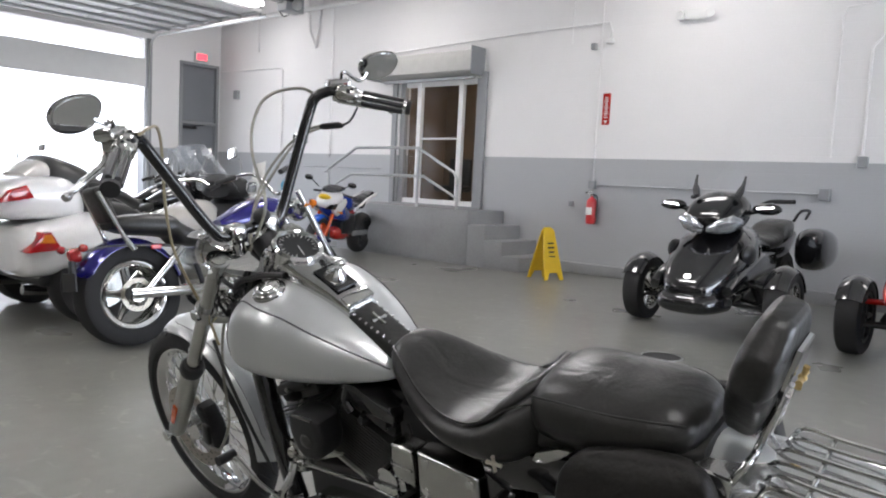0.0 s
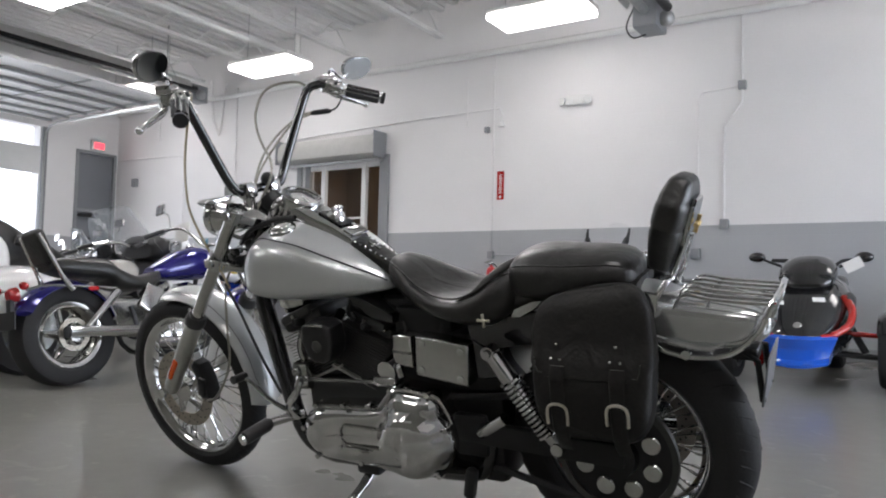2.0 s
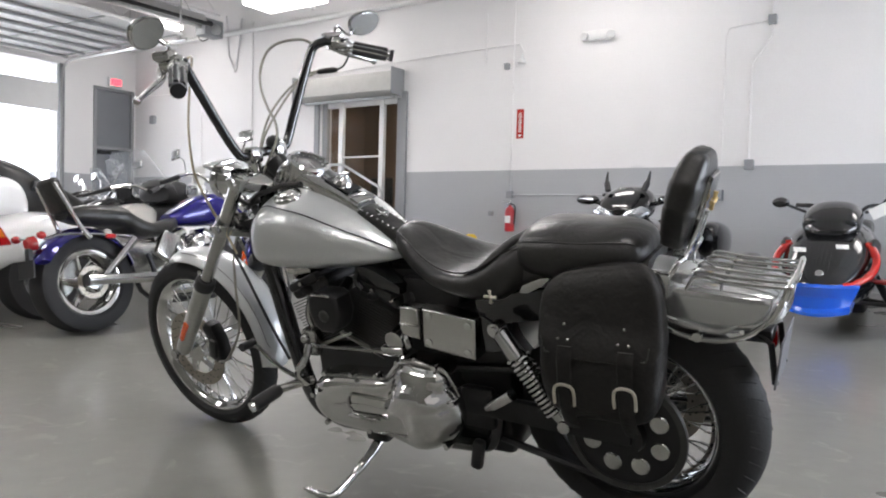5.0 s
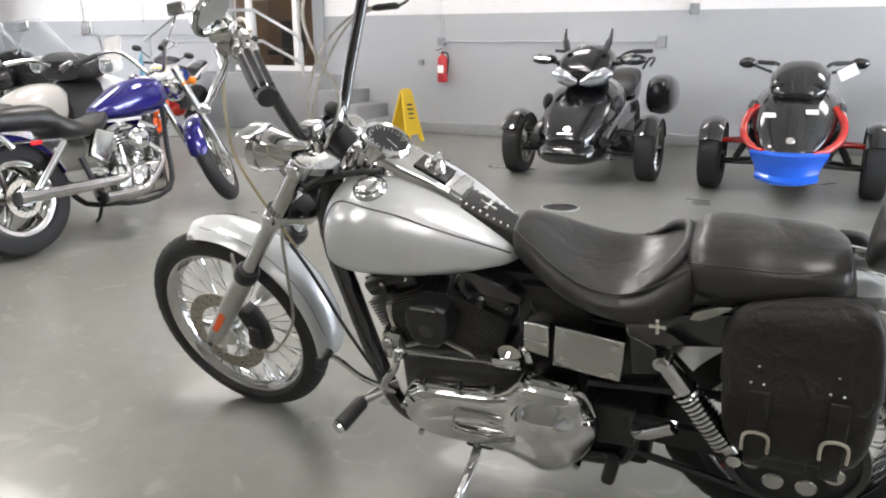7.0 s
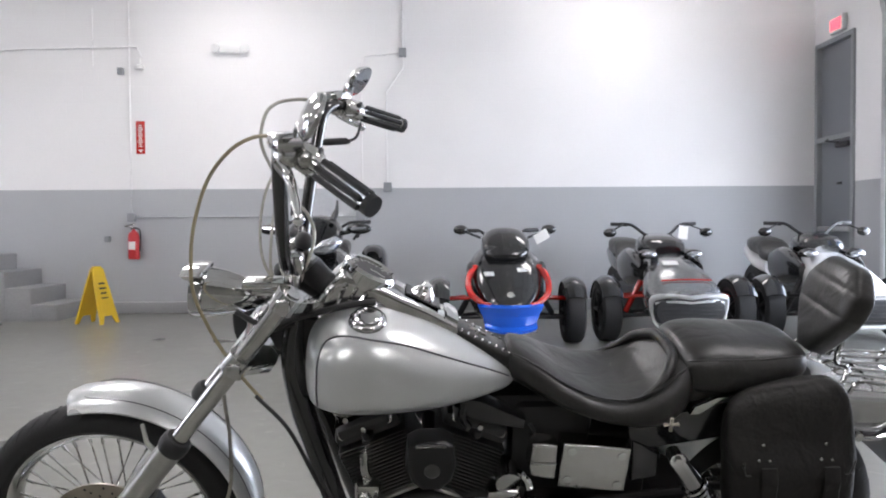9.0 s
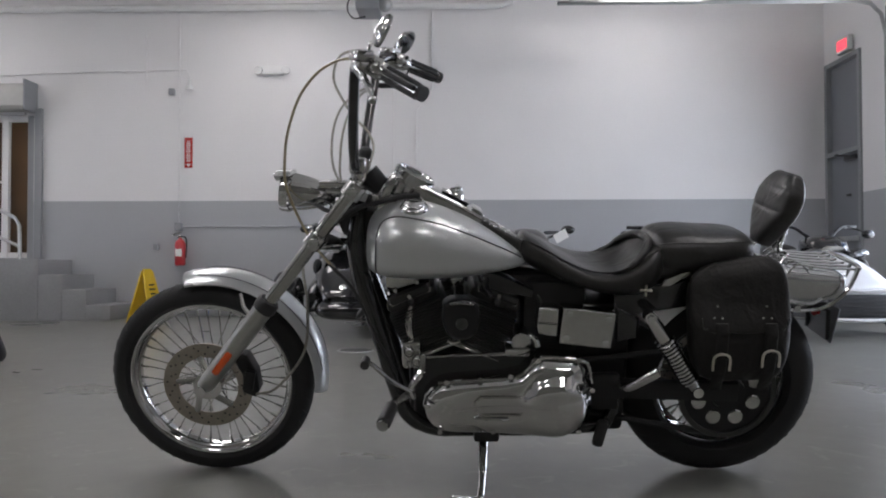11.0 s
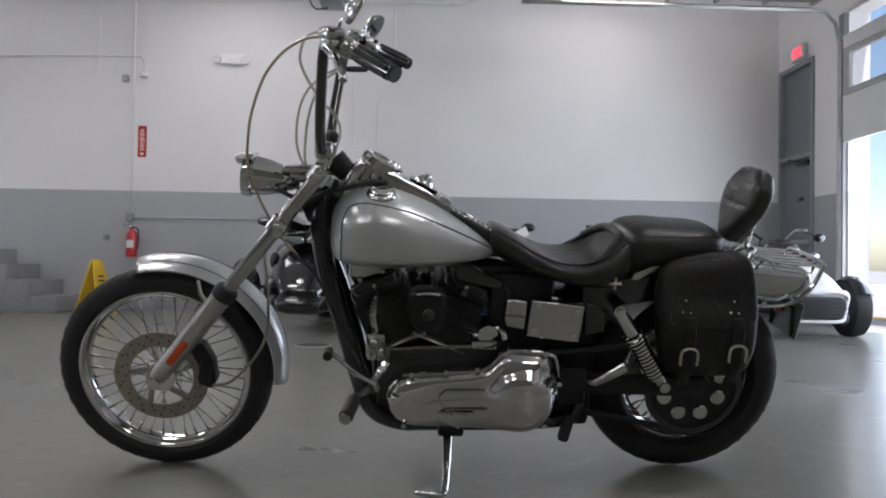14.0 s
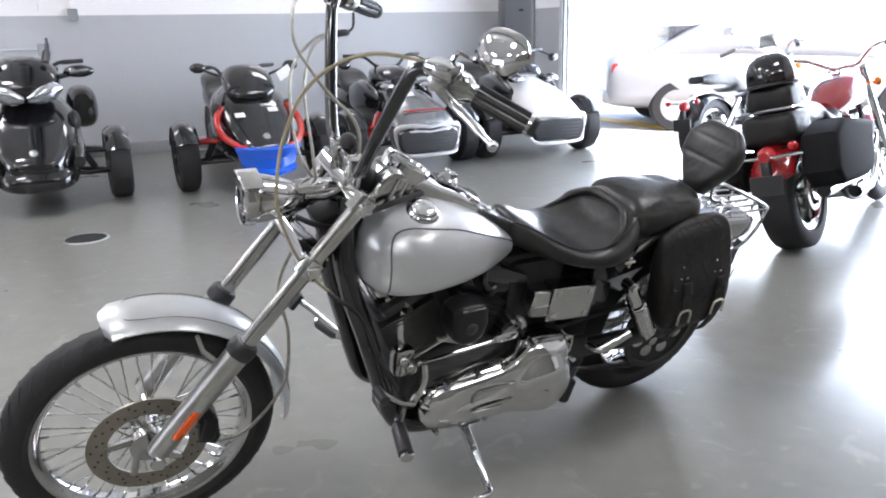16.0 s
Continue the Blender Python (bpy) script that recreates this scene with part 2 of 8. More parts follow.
# Backdrop glow; set weaker to the west to cut glare on the floor.
M_GLOWEAST = glow("glowing_backdrop_east", (0.90, 0.95, 1.0), 1.25)
M_GLOWWEST = glow("glowing_backdrop_west", (0.93, 0.96, 1.0), 1.0)
M_YELLOWLINE = material("yellow_floor_paint", (0.70, 0.42, 0.03), 0.6, vary=0.1)


# ---- mesh helpers ----
def merge(bm, src):
    me = bpy.data.meshes.new("t")
    src.to_mesh(me)
    bm.from_mesh(me)
    bpy.data.meshes.remove(me)
    src.free()
    return bm


def box(bm, c, s, bevel=0.0, seg=2, rot=(0, 0, 0)):
    """A box with centre c and full size s, its edges rounded by bevel."""
    t = bmesh.new()
    bmesh.ops.create_cube(t, size=1.0)
    bmesh.ops.scale(t, vec=s, verts=t.verts)
    if bevel:
        bmesh.ops.bevel(t, geom=t.edges[:], offset=bevel, segments=seg, profile=0.5, affect="EDGES", clamp_overlap=True)
    bmesh.ops.transform(t, matrix=pose(*c, *rot), verts=t.verts)
    return merge(bm, t)


def spline(pts, n=6):
    """Catmull-Rom through the points."""
    p = [Vector(q) for q in pts]
    if len(p) < 3:
        return p
    p = [2 * p[0] - p[1], *p, 2 * p[-1] - p[-2]]
    out = []
    for i in range(1, len(p) - 2):
        a, b, c, d = p[i - 1:i + 3]
        for k in range(n):
            t = k / n
            out.append(0.5 * (2 * b + (c - a) * t + (2 * a - 5 * b + 4 * c - d) * t * t + (3 * b - a - 3 * c + d) * t ** 3))
    return out + [p[-2]]


def tube(bm, pts, r, seg=10, smooth=0, closed=False, caps=True):
    """A round bar along the points; r is a number or one radius a point."""
    p = spline(pts, smooth) if smooth else [Vector(q) for q in pts]
    k = len(p)
    rs = [r] * k if isinstance(r, (int, float)) else [r[min(len(r) - 1, int(i * len(r) / k))] for i in range(k)]
    rings, up = [], None
    for i in range(k):
        a, b = p[(i - 1) % k if closed else max(i - 1, 0)], p[(i + 1) % k if closed else min(i + 1, k - 1)]
        d = (b - a).normalized()
        if up is None:
            up = Vector((0, 0, 1)) if abs(d.z) < 0.9 else Vector((1, 0, 0))
        side = d.cross(up).normalized()
        up = side.cross(d).normalized()
        rings.append([bm.verts.new(p[i] + rs[i] * (math.cos(2 * math.pi * j / seg) * side + math.sin(2 * math.pi * j / seg) * up)) for j in range(seg)])
    for i in range(k if closed else k - 1):
        u, v = rings[i], rings[(i + 1) % k]
        for j in range(seg):
            bm.faces.new((u[j], u[(j + 1) % seg], v[(j + 1) % seg], v[j]))
    if caps and not closed:
        bm.faces.new(rings[0][::-1])
        bm.faces.new(rings[-1])
    return bm


def lathe(bm, profile, base=(0, 0, 0), axis=(0, 0, 1), seg=32, closed=False):
    """Revolves (radius, height) pairs round the axis through base."""
    a = Vector(axis).normalized()
    u = a.orthogonal().normalized()
    v = a.cross(u)
    base = Vector(base)
    rings = []
    for r, h in profile:
        if r < 1e-6:
            rings.append([bm.verts.new(base + h * a)])
        else:
            rings.append([bm.verts.new(base + h * a + r * (math.cos(2 * math.pi * j / seg) * u + math.sin(2 * math.pi * j / seg) * v)) for j in range(seg)])
    k = len(rings)
    for i in range(k if closed else k - 1):
        p, q = rings[i], rings[(i + 1) % k]
        for j in range(seg):
            j2 = (j + 1) % seg
            if len(p) == 1 and len(q) == 1:
                continue
            if len(p) == 1:
                bm.faces.new((p[0], q[j2], q[j]))
            elif len(q) == 1:
                bm.faces.new((p[j], p[j2], q[0]))
            else:
                bm.faces.new((p[j], p[j2], q[j2], q[j]))
    return bm


def loft(bm, rings, caps=True, closed=True):
    """Skins rings of equal length."""
    rr = [[bm.verts.new(q) for q in ring] for ring in rings]
    k = len(rr[0])
    for u, v in zip(rr, rr[1:]):
        for j in range(k if closed else k - 1):
            bm.faces.new((u[j], u[(j + 1) % k], v[(j + 1) % k], v[j]))
    if caps and closed:
        bm.faces.new(rr[0][::-1])
        bm.faces.new(rr[-1])
    return bm


def oval(x, y, zb, zt, w, e=2.5, n=28, dip=0.0):
    """A cross-section at x: a superellipse of half width w from zb to zt; dip hollows its top."""
    zc, h = (zb + zt) / 2, (zt - zb) / 2
    out = []
    for j in range(n):
        a = 2 * math.pi * j / n
        c, s = math.cos(a), math.sin(a)
        yy, zz = math.copysign(abs(c) ** (2 / e), c), math.copysign(abs(s) ** (2 / e), s)
        cut = dip * (1 - yy * yy) if zz > 0 else 0.0
        out.append((x, y + w * yy, zc + h * zz - cut * zz))
    return out


def refine(rows, n=4):
    """Smooth rows of numbers between the given ones."""
    rows = [tuple(r) for r in rows]
    p = [np.array(r, float) for r in rows]
    p = [2 * p[0] - p[1], *p, 2 * p[-1] - p[-2]]
    out = []
    for i in range(1, len(p) - 2):
        a, b, c, d = p[i - 1:i + 3]
        for k in range(n):
            t = k / n
            out.append(0.5 * (2 * b + (c - a) * t + (2 * a - 5 * b + 4 * c - d) * t * t + (3 * b - a - 3 * c + d) * t ** 3))
    return out + [p[-2]]


def prism(bm, outline, d0, d1, axis="y", bevel=0.0, seg=3):
    """Extrudes a flat outline from d0 to d1 along an axis; rounds the rim of both ends."""
    t = bmesh.new()
    put = {"y": lambda a, b, d: (a, d, b), "x": lambda a, b, d: (d, a, b), "z": lambda a, b, d: (a, b, d)}[axis]
    lo, hi = [t.verts.new(put(a, b, d0)) for a, b in outline], [t.verts.new(put(a, b, d1)) for a, b in outline]
    k = len(outline)
    f0, f1 = t.faces.new(lo[::-1]), t.faces.new(hi)
    for j in range(k):
        t.faces.new((lo[j], lo[(j + 1) % k], hi[(j + 1) % k], hi[j]))
    bmesh.ops.recalc_face_normals(t, faces=t.faces)
    if bevel:
        bmesh.ops.bevel(t, geom=list({*f0.edges, *f1.edges}), offset=bevel, segments=seg, profile=0.6, affect="EDGES", clamp_overlap=True)
    return merge(bm, t)


def ball(bm, c, r, seg=16):
    """An ellipsoid with the radii r."""
    t = bmesh.new()
    bmesh.ops.create_uvsphere(t, u_segments=seg, v_segments=max(6, seg // 2), radius=1.0)
    bmesh.ops.scale(t, vec=(r, r, r) if isinstance(r, (int, float)) else r, verts=t.verts)
    bmesh.ops.translate(t, vec=c, verts=t.verts)
    return merge(bm, t)


def mesh_of(name, bm, mat, angle=38):
    bmesh.ops.recalc_face_normals(bm, faces=bm.faces)
    me = bpy.data.meshes.new(name)
    bm.to_mesh(me)
    bm.free()
    me.polygons.foreach_set("use_smooth", [True] * len(me.polygons))
    me.set_sharp_from_angle(angle=radians(angle))
    me.materials.append(mat)
    return me


def part(name, bm, mat, parent, label="", angle=38):
    ob = new(name, mesh_of(name, bm, mat, angle))
    ob.parent = parent
    return tagged(ob, label)


def thing(name, label, category, m=None, group="", kind=""):
    ob = new(name)
    ob.empty_display_size = 0.1
    if m is not None:
        ob.matrix_basis = m
    return tagged(ob, label, category, group, kind)


def solid(name, bm, mat, label, category, m=None, group="", kind="", angle=38):
    ob = new(name, mesh_of(name, bm, mat, angle))
    if m is not None:
        ob.matrix_basis = m
    return tagged(ob, label, category, group, kind)


def B():
    return bmesh.new()


# ---- the room ----
XL, XR, YB, YF, ZC = -11.85, 5.68, 7.6, -7.0, 5.0
TH = 0.25  # wall thickness

bm = B()
box(bm, ((XL + XR) / 2, 0.3, -0.1), (XR - XL, 14.6, 0.2))
solid("floor", bm, M_FLOOR, "polished grey sealed concrete workshop floor", "floor", kind="structure")

bm = B()
for x0, x1, z0, z1 in ((XL - TH, -6.62, 0, ZC + 0.2), (-6.62, -4.94, 0, 0.78), (-6.62, -4.94, 2.72, ZC + 0.2), (-4.94, XR + TH, 0, ZC + 0.2)):
    box(bm, ((x0 + x1) / 2, YB + TH / 2, (z0 + z1) / 2), (x1 - x0, TH, z1 - z0))
solid("wall_north", bm, M_WALL, "white blockwork wall painted grey below", "wall", kind="structure")


def side_wall(name, x, out):
    """A side wall with an exit door by the corner and a wide garage opening."""
    bm = B()
    for y0, y1, z0, z1 in ((YF, 0.6, 0, ZC + 0.2), (0.6, 5.95, 3.6, ZC + 0.2), (5.95, 6.68, 0, ZC + 0.2), (6.68, 7.56, 3.3, ZC + 0.2), (7.56, YB, 0, ZC + 0.2)):
        box(bm, (x + out * TH / 2, (y0 + y1) / 2, (z0 + z1) / 2), (TH, y1 - y0, z1 - z0))
    return solid(name, bm, M_WALL, "white blockwork side wall painted grey below", "wall", kind="structure")


side_wall("wall_west", XL, -1)
side_wall("wall_east", XR, 1)
# Unseen wall that closes the room, coloured dark so the chrome reflects less light.
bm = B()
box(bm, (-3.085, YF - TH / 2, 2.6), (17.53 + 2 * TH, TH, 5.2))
solid("wall_south", bm, M_WALLSOUTH, "plain unseen closing wall, darkened to deepen reflections", "wall", kind="structure")

# the ribbed roof deck
bm = B()
outline = []
x = XL - TH
while x < XR + TH:
    outline += [(x, ZC), (x + 0.11, ZC), (x + 0.13, ZC + 0.05), (x + 0.20, ZC + 0.05)]
    x += 0.22
outline += [(x, ZC), (x, ZC + 0.2), (XL - TH, ZC + 0.2)]
prism(bm, outline, YF - TH, YB, "y")
bmesh.ops.triangulate(bm, faces=[f for f in bm.faces if len(f.verts) > 4])
solid("ceiling", bm, M_CEIL, "white painted ribbed steel roof deck", "ceiling", kind="structure", angle=20)


def joist(x):
    """An open-web steel joist across the room."""
    bm = B()
    for z in (4.94, 4.52):
        for s in (-0.025, 0.025):
            box(bm, (x + s, 0.3, z), (0.04, 14.5, 0.05))
    n = 36
    for k in range(n):
        y0, y1 = YF + 14.5 * k / n, YF + 14.5 * (k + 1) / n
        a, b = ((4.92, 4.54) if k % 2 else (4.54, 4.92))
        tube(bm, [(x, y0, a), (x, y1, b)], 0.012, 5)
    return solid("roof_joist", bm, M_STEELW, "white painted open-web steel roof joist", "joist", group="roof joists", kind="structure")


for k in range(10):
    joist(-11.0 + 1.78 * k)
# eaves pipe on the back wall, with its drop
bm = B()
tube(bm, [(XL + 0.05, YB - 0.09, 4.14), (1.35, YB - 0.09, 4.14), (1.5, YB - 0.09, 4.18), (1.55, YB - 0.09, 4.5), (1.55, YB - 0.09, 4.95)], 0.045, 10)
solid("sprinkler_pipe", bm, M_STEELW, "white painted pipe along the top of the wall", "pipe", kind="structure")
bm = B()
tube(bm, [(-6.3, 7.0, 4.12), (-6.3, 7.0, 4.9)], 0.045, 8)
tube(bm, [(-6.3, -6.8, 4.4), (-6.3, 7.0, 4.4)], 0.05, 8)
solid("roof_pipe", bm, M_STEELW, "white painted pipe under the roof", "pipe", kind="structure")


def ceiling_lamp(x, y):
    t = thing("ceiling_lamp", "lit white fluorescent troffer hung below the roof", "ceiling lamp", pose(x, y, 4.08), "ceiling lamps")
    bm = B()
    box(bm, (0, 0, 0.045), (1.26, 0.56, 0.07), 0.02)
    part("housing", bm, M_WHITEF, t)
    bm = B()
    box(bm, (0, 0, -0.03), (1.24, 0.58, 0.08), 0.025, 3)
    part("diffuser", bm, M_LAMPLOW if y > 6 else M_LAMP if y > 0 and x > -5 else M_LAMPDIM, t, "glowing white diffuser")
    for s in (-0.5, 0.5):
        bm = B()
        tube(bm, [(s, 0, 0.075), (s, 0, 0.92)], 0.006, 5)
        part("hanger", bm, M_GALV, t)
    return t


for x in (-9.6, -6.2, -1.62, 3.1):
    for y in (6.3, 2.9, -0.8, -4.6):
        if x > -9 or y > 6:
            ceiling_lamp(x, y)


def heater(x, y0, y1, z=4.15):
    """A gas radiant tube heater: a burner box and two long pipes under a reflector."""
    t = thing("tube_heater", "dark steel radiant tube heater with burner box", "heater", pose(x, 0, z), "heaters")
    for s in (-0.12, 0.12):
        bm = B()
        tube(bm, [(s, y0, 0), (s, y1, 0)], 0.05, 10)
        part("tube", bm, M_GALV if s < 0 else M_BLACKS, t)
    bm = B()
    prism(bm, [(-0.26, -0.02), (-0.2, 0.1), (0.2, 0.1), (0.26, -0.02), (0.25, -0.02), (0.19, 0.09), (-0.19, 0.09), (-0.25, -0.02)], y0 + 0.3, y1 - 0.2, "y")
    part("reflector", bm, M_ALU, t)
    bm = B()
    box(bm, (-0.12, y1 + 0.16, -0.02), (0.26, 0.4, 0.3), 0.015)
    part("burner_box", bm, M_FRAMEGREY, t)
    bm = B()
    ball(bm, (0.06, y1 + 0.16, -0.06), (0.09, 0.09, 0.09), 12)
    part("blower", bm, M_GALV, t)
    bm = B()
    tube(bm, [(-0.28, y1 + 0.1, 0.1), (-0.36, y1 + 0.1, -0.1), (-0.3, y1 + 0.14, -0.22), (-0.16, y1 + 0.16, -0.2)], 0.009, 6, 6)
    part("gas_hose", bm, M_CABLEB, t)
    for y in (y0 + 0.6, (y0 + y1) / 2, y1 - 0.5):
        bm = B()
        tube(bm, [(-0.2, y, 0.09), (0, y, 0.36), (0, y, 5.0 - z)], 0.006, 5)
        tube(bm, [(0.2, y, 0.09), (0, y, 0.36)], 0.006, 5)
        part("hanger", bm, M_GALV, t)
    return t


heater(-0.09, -3.0, 5.9, 3.72)
heater(-8.75, -3.0, 6.9)


def exit_door(x, out, name):
    """A grey steel door under a fixed panel, by the room's corner."""
    t = thing(name, "closed grey steel exit door with fixed panel above", "door", pose(x, 7.12, 0), kind="structure")
    w = 0.88
    for s in (-1, 1):
        bm = B()
        box(bm, (out * 0.05, s * (w / 2 - 0.03), 1.65), (0.16, 0.06, 3.3), 0.004, 1)
        part("jamb", bm, M_FRAMEGREY, t)
    for z in (3.27, 2.1):
        bm = B()
        box(bm, (out * 0.05, 0, z), (0.155, w - 0.12, 0.06), 0.004, 1)
        part("head", bm, M_FRAMEGREY, t)
    bm = B()
    box(bm, (out * 0.06, 0, 2.685), (0.045, w - 0.122, 1.1), 0.004, 1)
    part("panel", bm, M_DOORGREY, t)
    bm = B()
    box(bm, (out * 0.06, 0, 1.038), (0.045, w - 0.126, 2.06), 0.004, 1)
    leaf = part("leaf", bm, M_DOORGREY, t)
    bm = B()
    box(bm, (-out * 0.01, -0.2, 2.0), (0.06, 0.28, 0.06), 0.01)
    tube(bm, [(-out * 0.03, -0.15, 2.03), (-out * 0.09, 0.05, 2.06), (-out * 0.02, 0.12, 2.09)], 0.009, 6)
    part("closer", bm, M_BLACKS, leaf, "dark door closer")
    bm = B()
    box(bm, (-out * 0.0, 0, 1.0), (0.07, 0.7, 0.06), 0.01)
    part("push_bar", bm, M_ALU, leaf)
    bm = B()
    box(bm, (out * 0.03, -0.05, 1.55), (0.012, 0.1, 0.03), 0.002, 1)
    part("lock_plate", bm, M_BLACKS, leaf)
    return t


exit_door(XR, 1, "door_1")
exit_door(XL, -1, "door_2")


def exit_sign(x, out, y):
    t = thing("exit_sign", "small lit red exit sign above the door", "exit sign", pose(x - out * 0.05, y, 3.42), "exit signs")
    bm = B()
    box(bm, (0, 0, 0), (0.06, 0.3, 0.19), 0.01)
    part("case", bm, M_WHITEF, t)
    bm = B()
    box(bm, (-out * 0.032, 0, 0), (0.008, 0.22, 0.12), 0.002, 1)
    part("face", bm, M_EXIT, t, "glowing red face")
    return t


exit_sign(XR, 1, 6.98)
exit_sign(XL, -1, 7.12)


def garage_door(x, out, low, name):
    """A sectional door pulled part of the way up: upright sections, a bend, and sections under the roof."""
    t = thing(name, "part-open white sectional garage door with glazed row", "garage door", pose(x, 3.275, 0), kind="structure")
    width, n = 5.3, 5
    zs, k = low, 0
    inward = -out
    sections = []
    while zs < 3.2:
        h = min(0.53, 3.32 - zs)
        sections.append(((inward * 0.06, zs, zs + h), "up"))
        zs += h
    for i, (sec, _) in enumerate(sections):
        xx, z0, z1 = sec
        bm = B()
        if i == 1:
            box(bm, (xx, 0, z0 + 0.035), (0.045, width, 0.07), 0.004, 1)
            box(bm, (xx, 0, z1 - 0.035), (0.045, width, 0.07), 0.004, 1)
            for j in range(n + 1):
                yy = -width / 2 + 0.06 + (width - 0.12) * j / n
                box(bm, (xx, yy, (z0 + z1) / 2), (0.045, 0.12, z1 - z0 - 0.14), 0.003, 1)
            p = part("glazed_section", bm, M_SHUTTER, t)
            for j in range(n):
                yy = -width / 2 + 0.06 + (width - 0.12) * (j + 0.5) / n
                bm = B()
                box(bm, (xx, yy, (z0 + z1) / 2), (0.006, (width - 0.12) / n - 0.12, z1 - z0 - 0.14))
                g = part("pane", bm, M_GLASS, p)
                g.visible_shadow = False
        else:
            box(bm, (xx, 0, (z0 + z1) / 2), (0.045, width, z1 - z0 - 0.006), 0.004, 1)
            part("section", bm, M_WHITEF, t)
    for k in range(6):
        xa = inward * (0.45 + 0.55 * k)
        bm = B()
        box(bm, (xa + inward * 0.27, 0, 3.70), (0.54, width, 0.045), 0.004, 1)
        p = part("section", bm, M_WHITEF, t)
        bm = B()
        box(bm, (xa + inward * 0.03, 0, 3.65), (0.05, width - 0.1, 0.05), 0.006, 1)
        part("strut", bm, M_GALV, p)
        for yy in (-2.55, -1.3, 0, 1.3, 2.55):
            bm = B()
            box(bm, (xa + inward * 0.27, yy, 3.668), (0.5, 0.05, 0.018), 0.003, 1)
            part("stile", bm, M_GALV, p)
    for s in (-1, 1):
        yy = s * (width / 2 + 0.06)
        bm = B()
        tube(bm, [(inward * 0.09, yy, 0.02), (inward * 0.09, yy, 3.25), (inward * 0.14, yy, 3.48), (inward * 0.26, yy, 3.6), (inward * 0.45, yy, 3.63), (inward * 3.75, yy, 3.63)], 0.026, 4)
        part("track", bm, M_GALV, t)
        bm = B()
        tube(bm, [(inward * 3.6, yy, 3.65), (inward * 3.6, yy, 4.95)], 0.018, 4)
        part("hanger", bm, M_GALV, t)
        bm = B()
        box(bm, (inward * 0.025, s * (width / 2 + 0.1), 1.8), (0.05, 0.1, 3.6), 0.004, 1)
        part("jamb", bm, M_FRAMEGREY if s > 0 else M_WHITEF, t)
    bm = B()
    tube(bm, [(inward * 0.2, -width / 2, 3.95), (inward * 0.2, width / 2, 3.95)], 0.05, 10)
    part("spring_shaft", bm, M_GALV, t)
    return t


garage_door(XR, 1, 2.1, "garage_door_1")
garage_door(XL, -1, 2.68, "garage_door_2")

# sliding glass doorway on a landing, under its roller shutter box
dw = thing("window_1", "white framed sliding glass doorway in the wall", "glass door", pose(-5.78, YB + 0.06, 0.78), kind="structure")
for x, w in ((-0.79, 0.1), (-0.43, 0.09), (0.43, 0.09), (0.79, 0.1)):
    bm = B()
    box(bm, (x, 0, 0.97), (w, 0.08, 1.94), 0.006, 1)
    part("frame_post", bm, M_WHITEF if abs(x) < 0.7 else M_FRAMEGREY, dw)
for z, w in ((0.04, 0.08), (1.9, 0.08), (1.04, 0.03)):
    bm = B()
    box(bm, (0, 0.005, z), (1.48 if z != 1.04 else 0.76, 0.06, w), 0.005, 1)
    part("frame_rail", bm, M_WHITEF, dw)
for x, w in ((-0.61, 0.27), (0, 0.77), (0.61, 0.27)):
    bm = B()
    box(bm, (x, 0.02, 0.97), (w, 0.006, 1.8))
    part("pane", bm, M_GLASS, dw)
bm = B()
for s in (-1, 1):
    box(bm, (s * 0.92, -0.085, 1.0), (0.1, 0.05, 2.05), 0.005, 1)
box(bm, (0, -0.085, -0.02), (1.94, 0.05, 0.05), 0.005, 1)
part("outer_frame", bm, M_FRAMEGREY, dw)
sb = thing("roller_shutter", "rolled-up grey steel shutter in its box", "shutter", pose(-5.95, YB, 0))
bm = B()
prism(bm, [(-0.01, 2.75), (-0.24, 2.76), (-0.29, 2.80), (-0.30, 2.93), (-0.28, 3.03), (-0.20, 3.11), (-0.01, 3.13)], -1.03, 1.03, "x", 0.004, 1)
part("box", bm, M_SHUTTER, sb)
for s in (-1, 1):
    bm = B()
    box(bm, (s * 1.045, -0.16, 2.94), (0.02, 0.33, 0.41), 0.004, 1)
    part("end_plate", bm, M_FRAMEGREY, sb)
bm = B()
box(bm, (0, -0.1, 2.72), (1.9, 0.05, 0.04), 0.004, 1)
part("bottom_bar", bm, M_GALV, sb)
# room behind the glass
bm = B()
for c, s in (((-5.8, 10.2, 1.6), (4, 0.1, 3.2)), ((-7.85, 9.0, 1.6), (0.1, 2.3, 3.2)), ((-3.75, 9.0, 1.6), (0.1, 2.3, 3.2)), ((-5.8, 9.0, 0.73), (4, 2.3, 0.1)), ((-5.8, 9.0, 3.25), (4.2, 2.5, 0.1))):
    box(bm, c, s)
solid("back_room", bm, M_BROWN, "brown walled room behind the glass door", "room", kind="structure")
# Added glowing panel, hidden above the doorway, that brightens the back room.
bm = B()
box(bm, (-5.6, 9.2, 3.17), (1.2, 0.6, 0.05), 0.01)
solid("ceiling_light", bm, glow("back_room_fill", (1.0, 0.82, 0.6), 7.0), "unseen warm glowing panel added to light the back room", "lamp")
for x, h in ((-6.25, 0.75), (-5.15, 0.68)):
    bm = B()
    box(bm, (x, 8.6, 0.78 + h * 0.35), (0.5, 0.45, 0.1), 0.04)
    box(bm, (x, 8.8, 0.78 + h * 0.7), (0.46, 0.1, 0.5), 0.04)
    box(bm, (x, 8.6, 0.78 + 0.1), (0.1, 0.1, 0.2), 0.02)
    solid("office_chair", bm, M_BLACKP, "black office chair behind the glass", "chair", group="chairs in the back room")

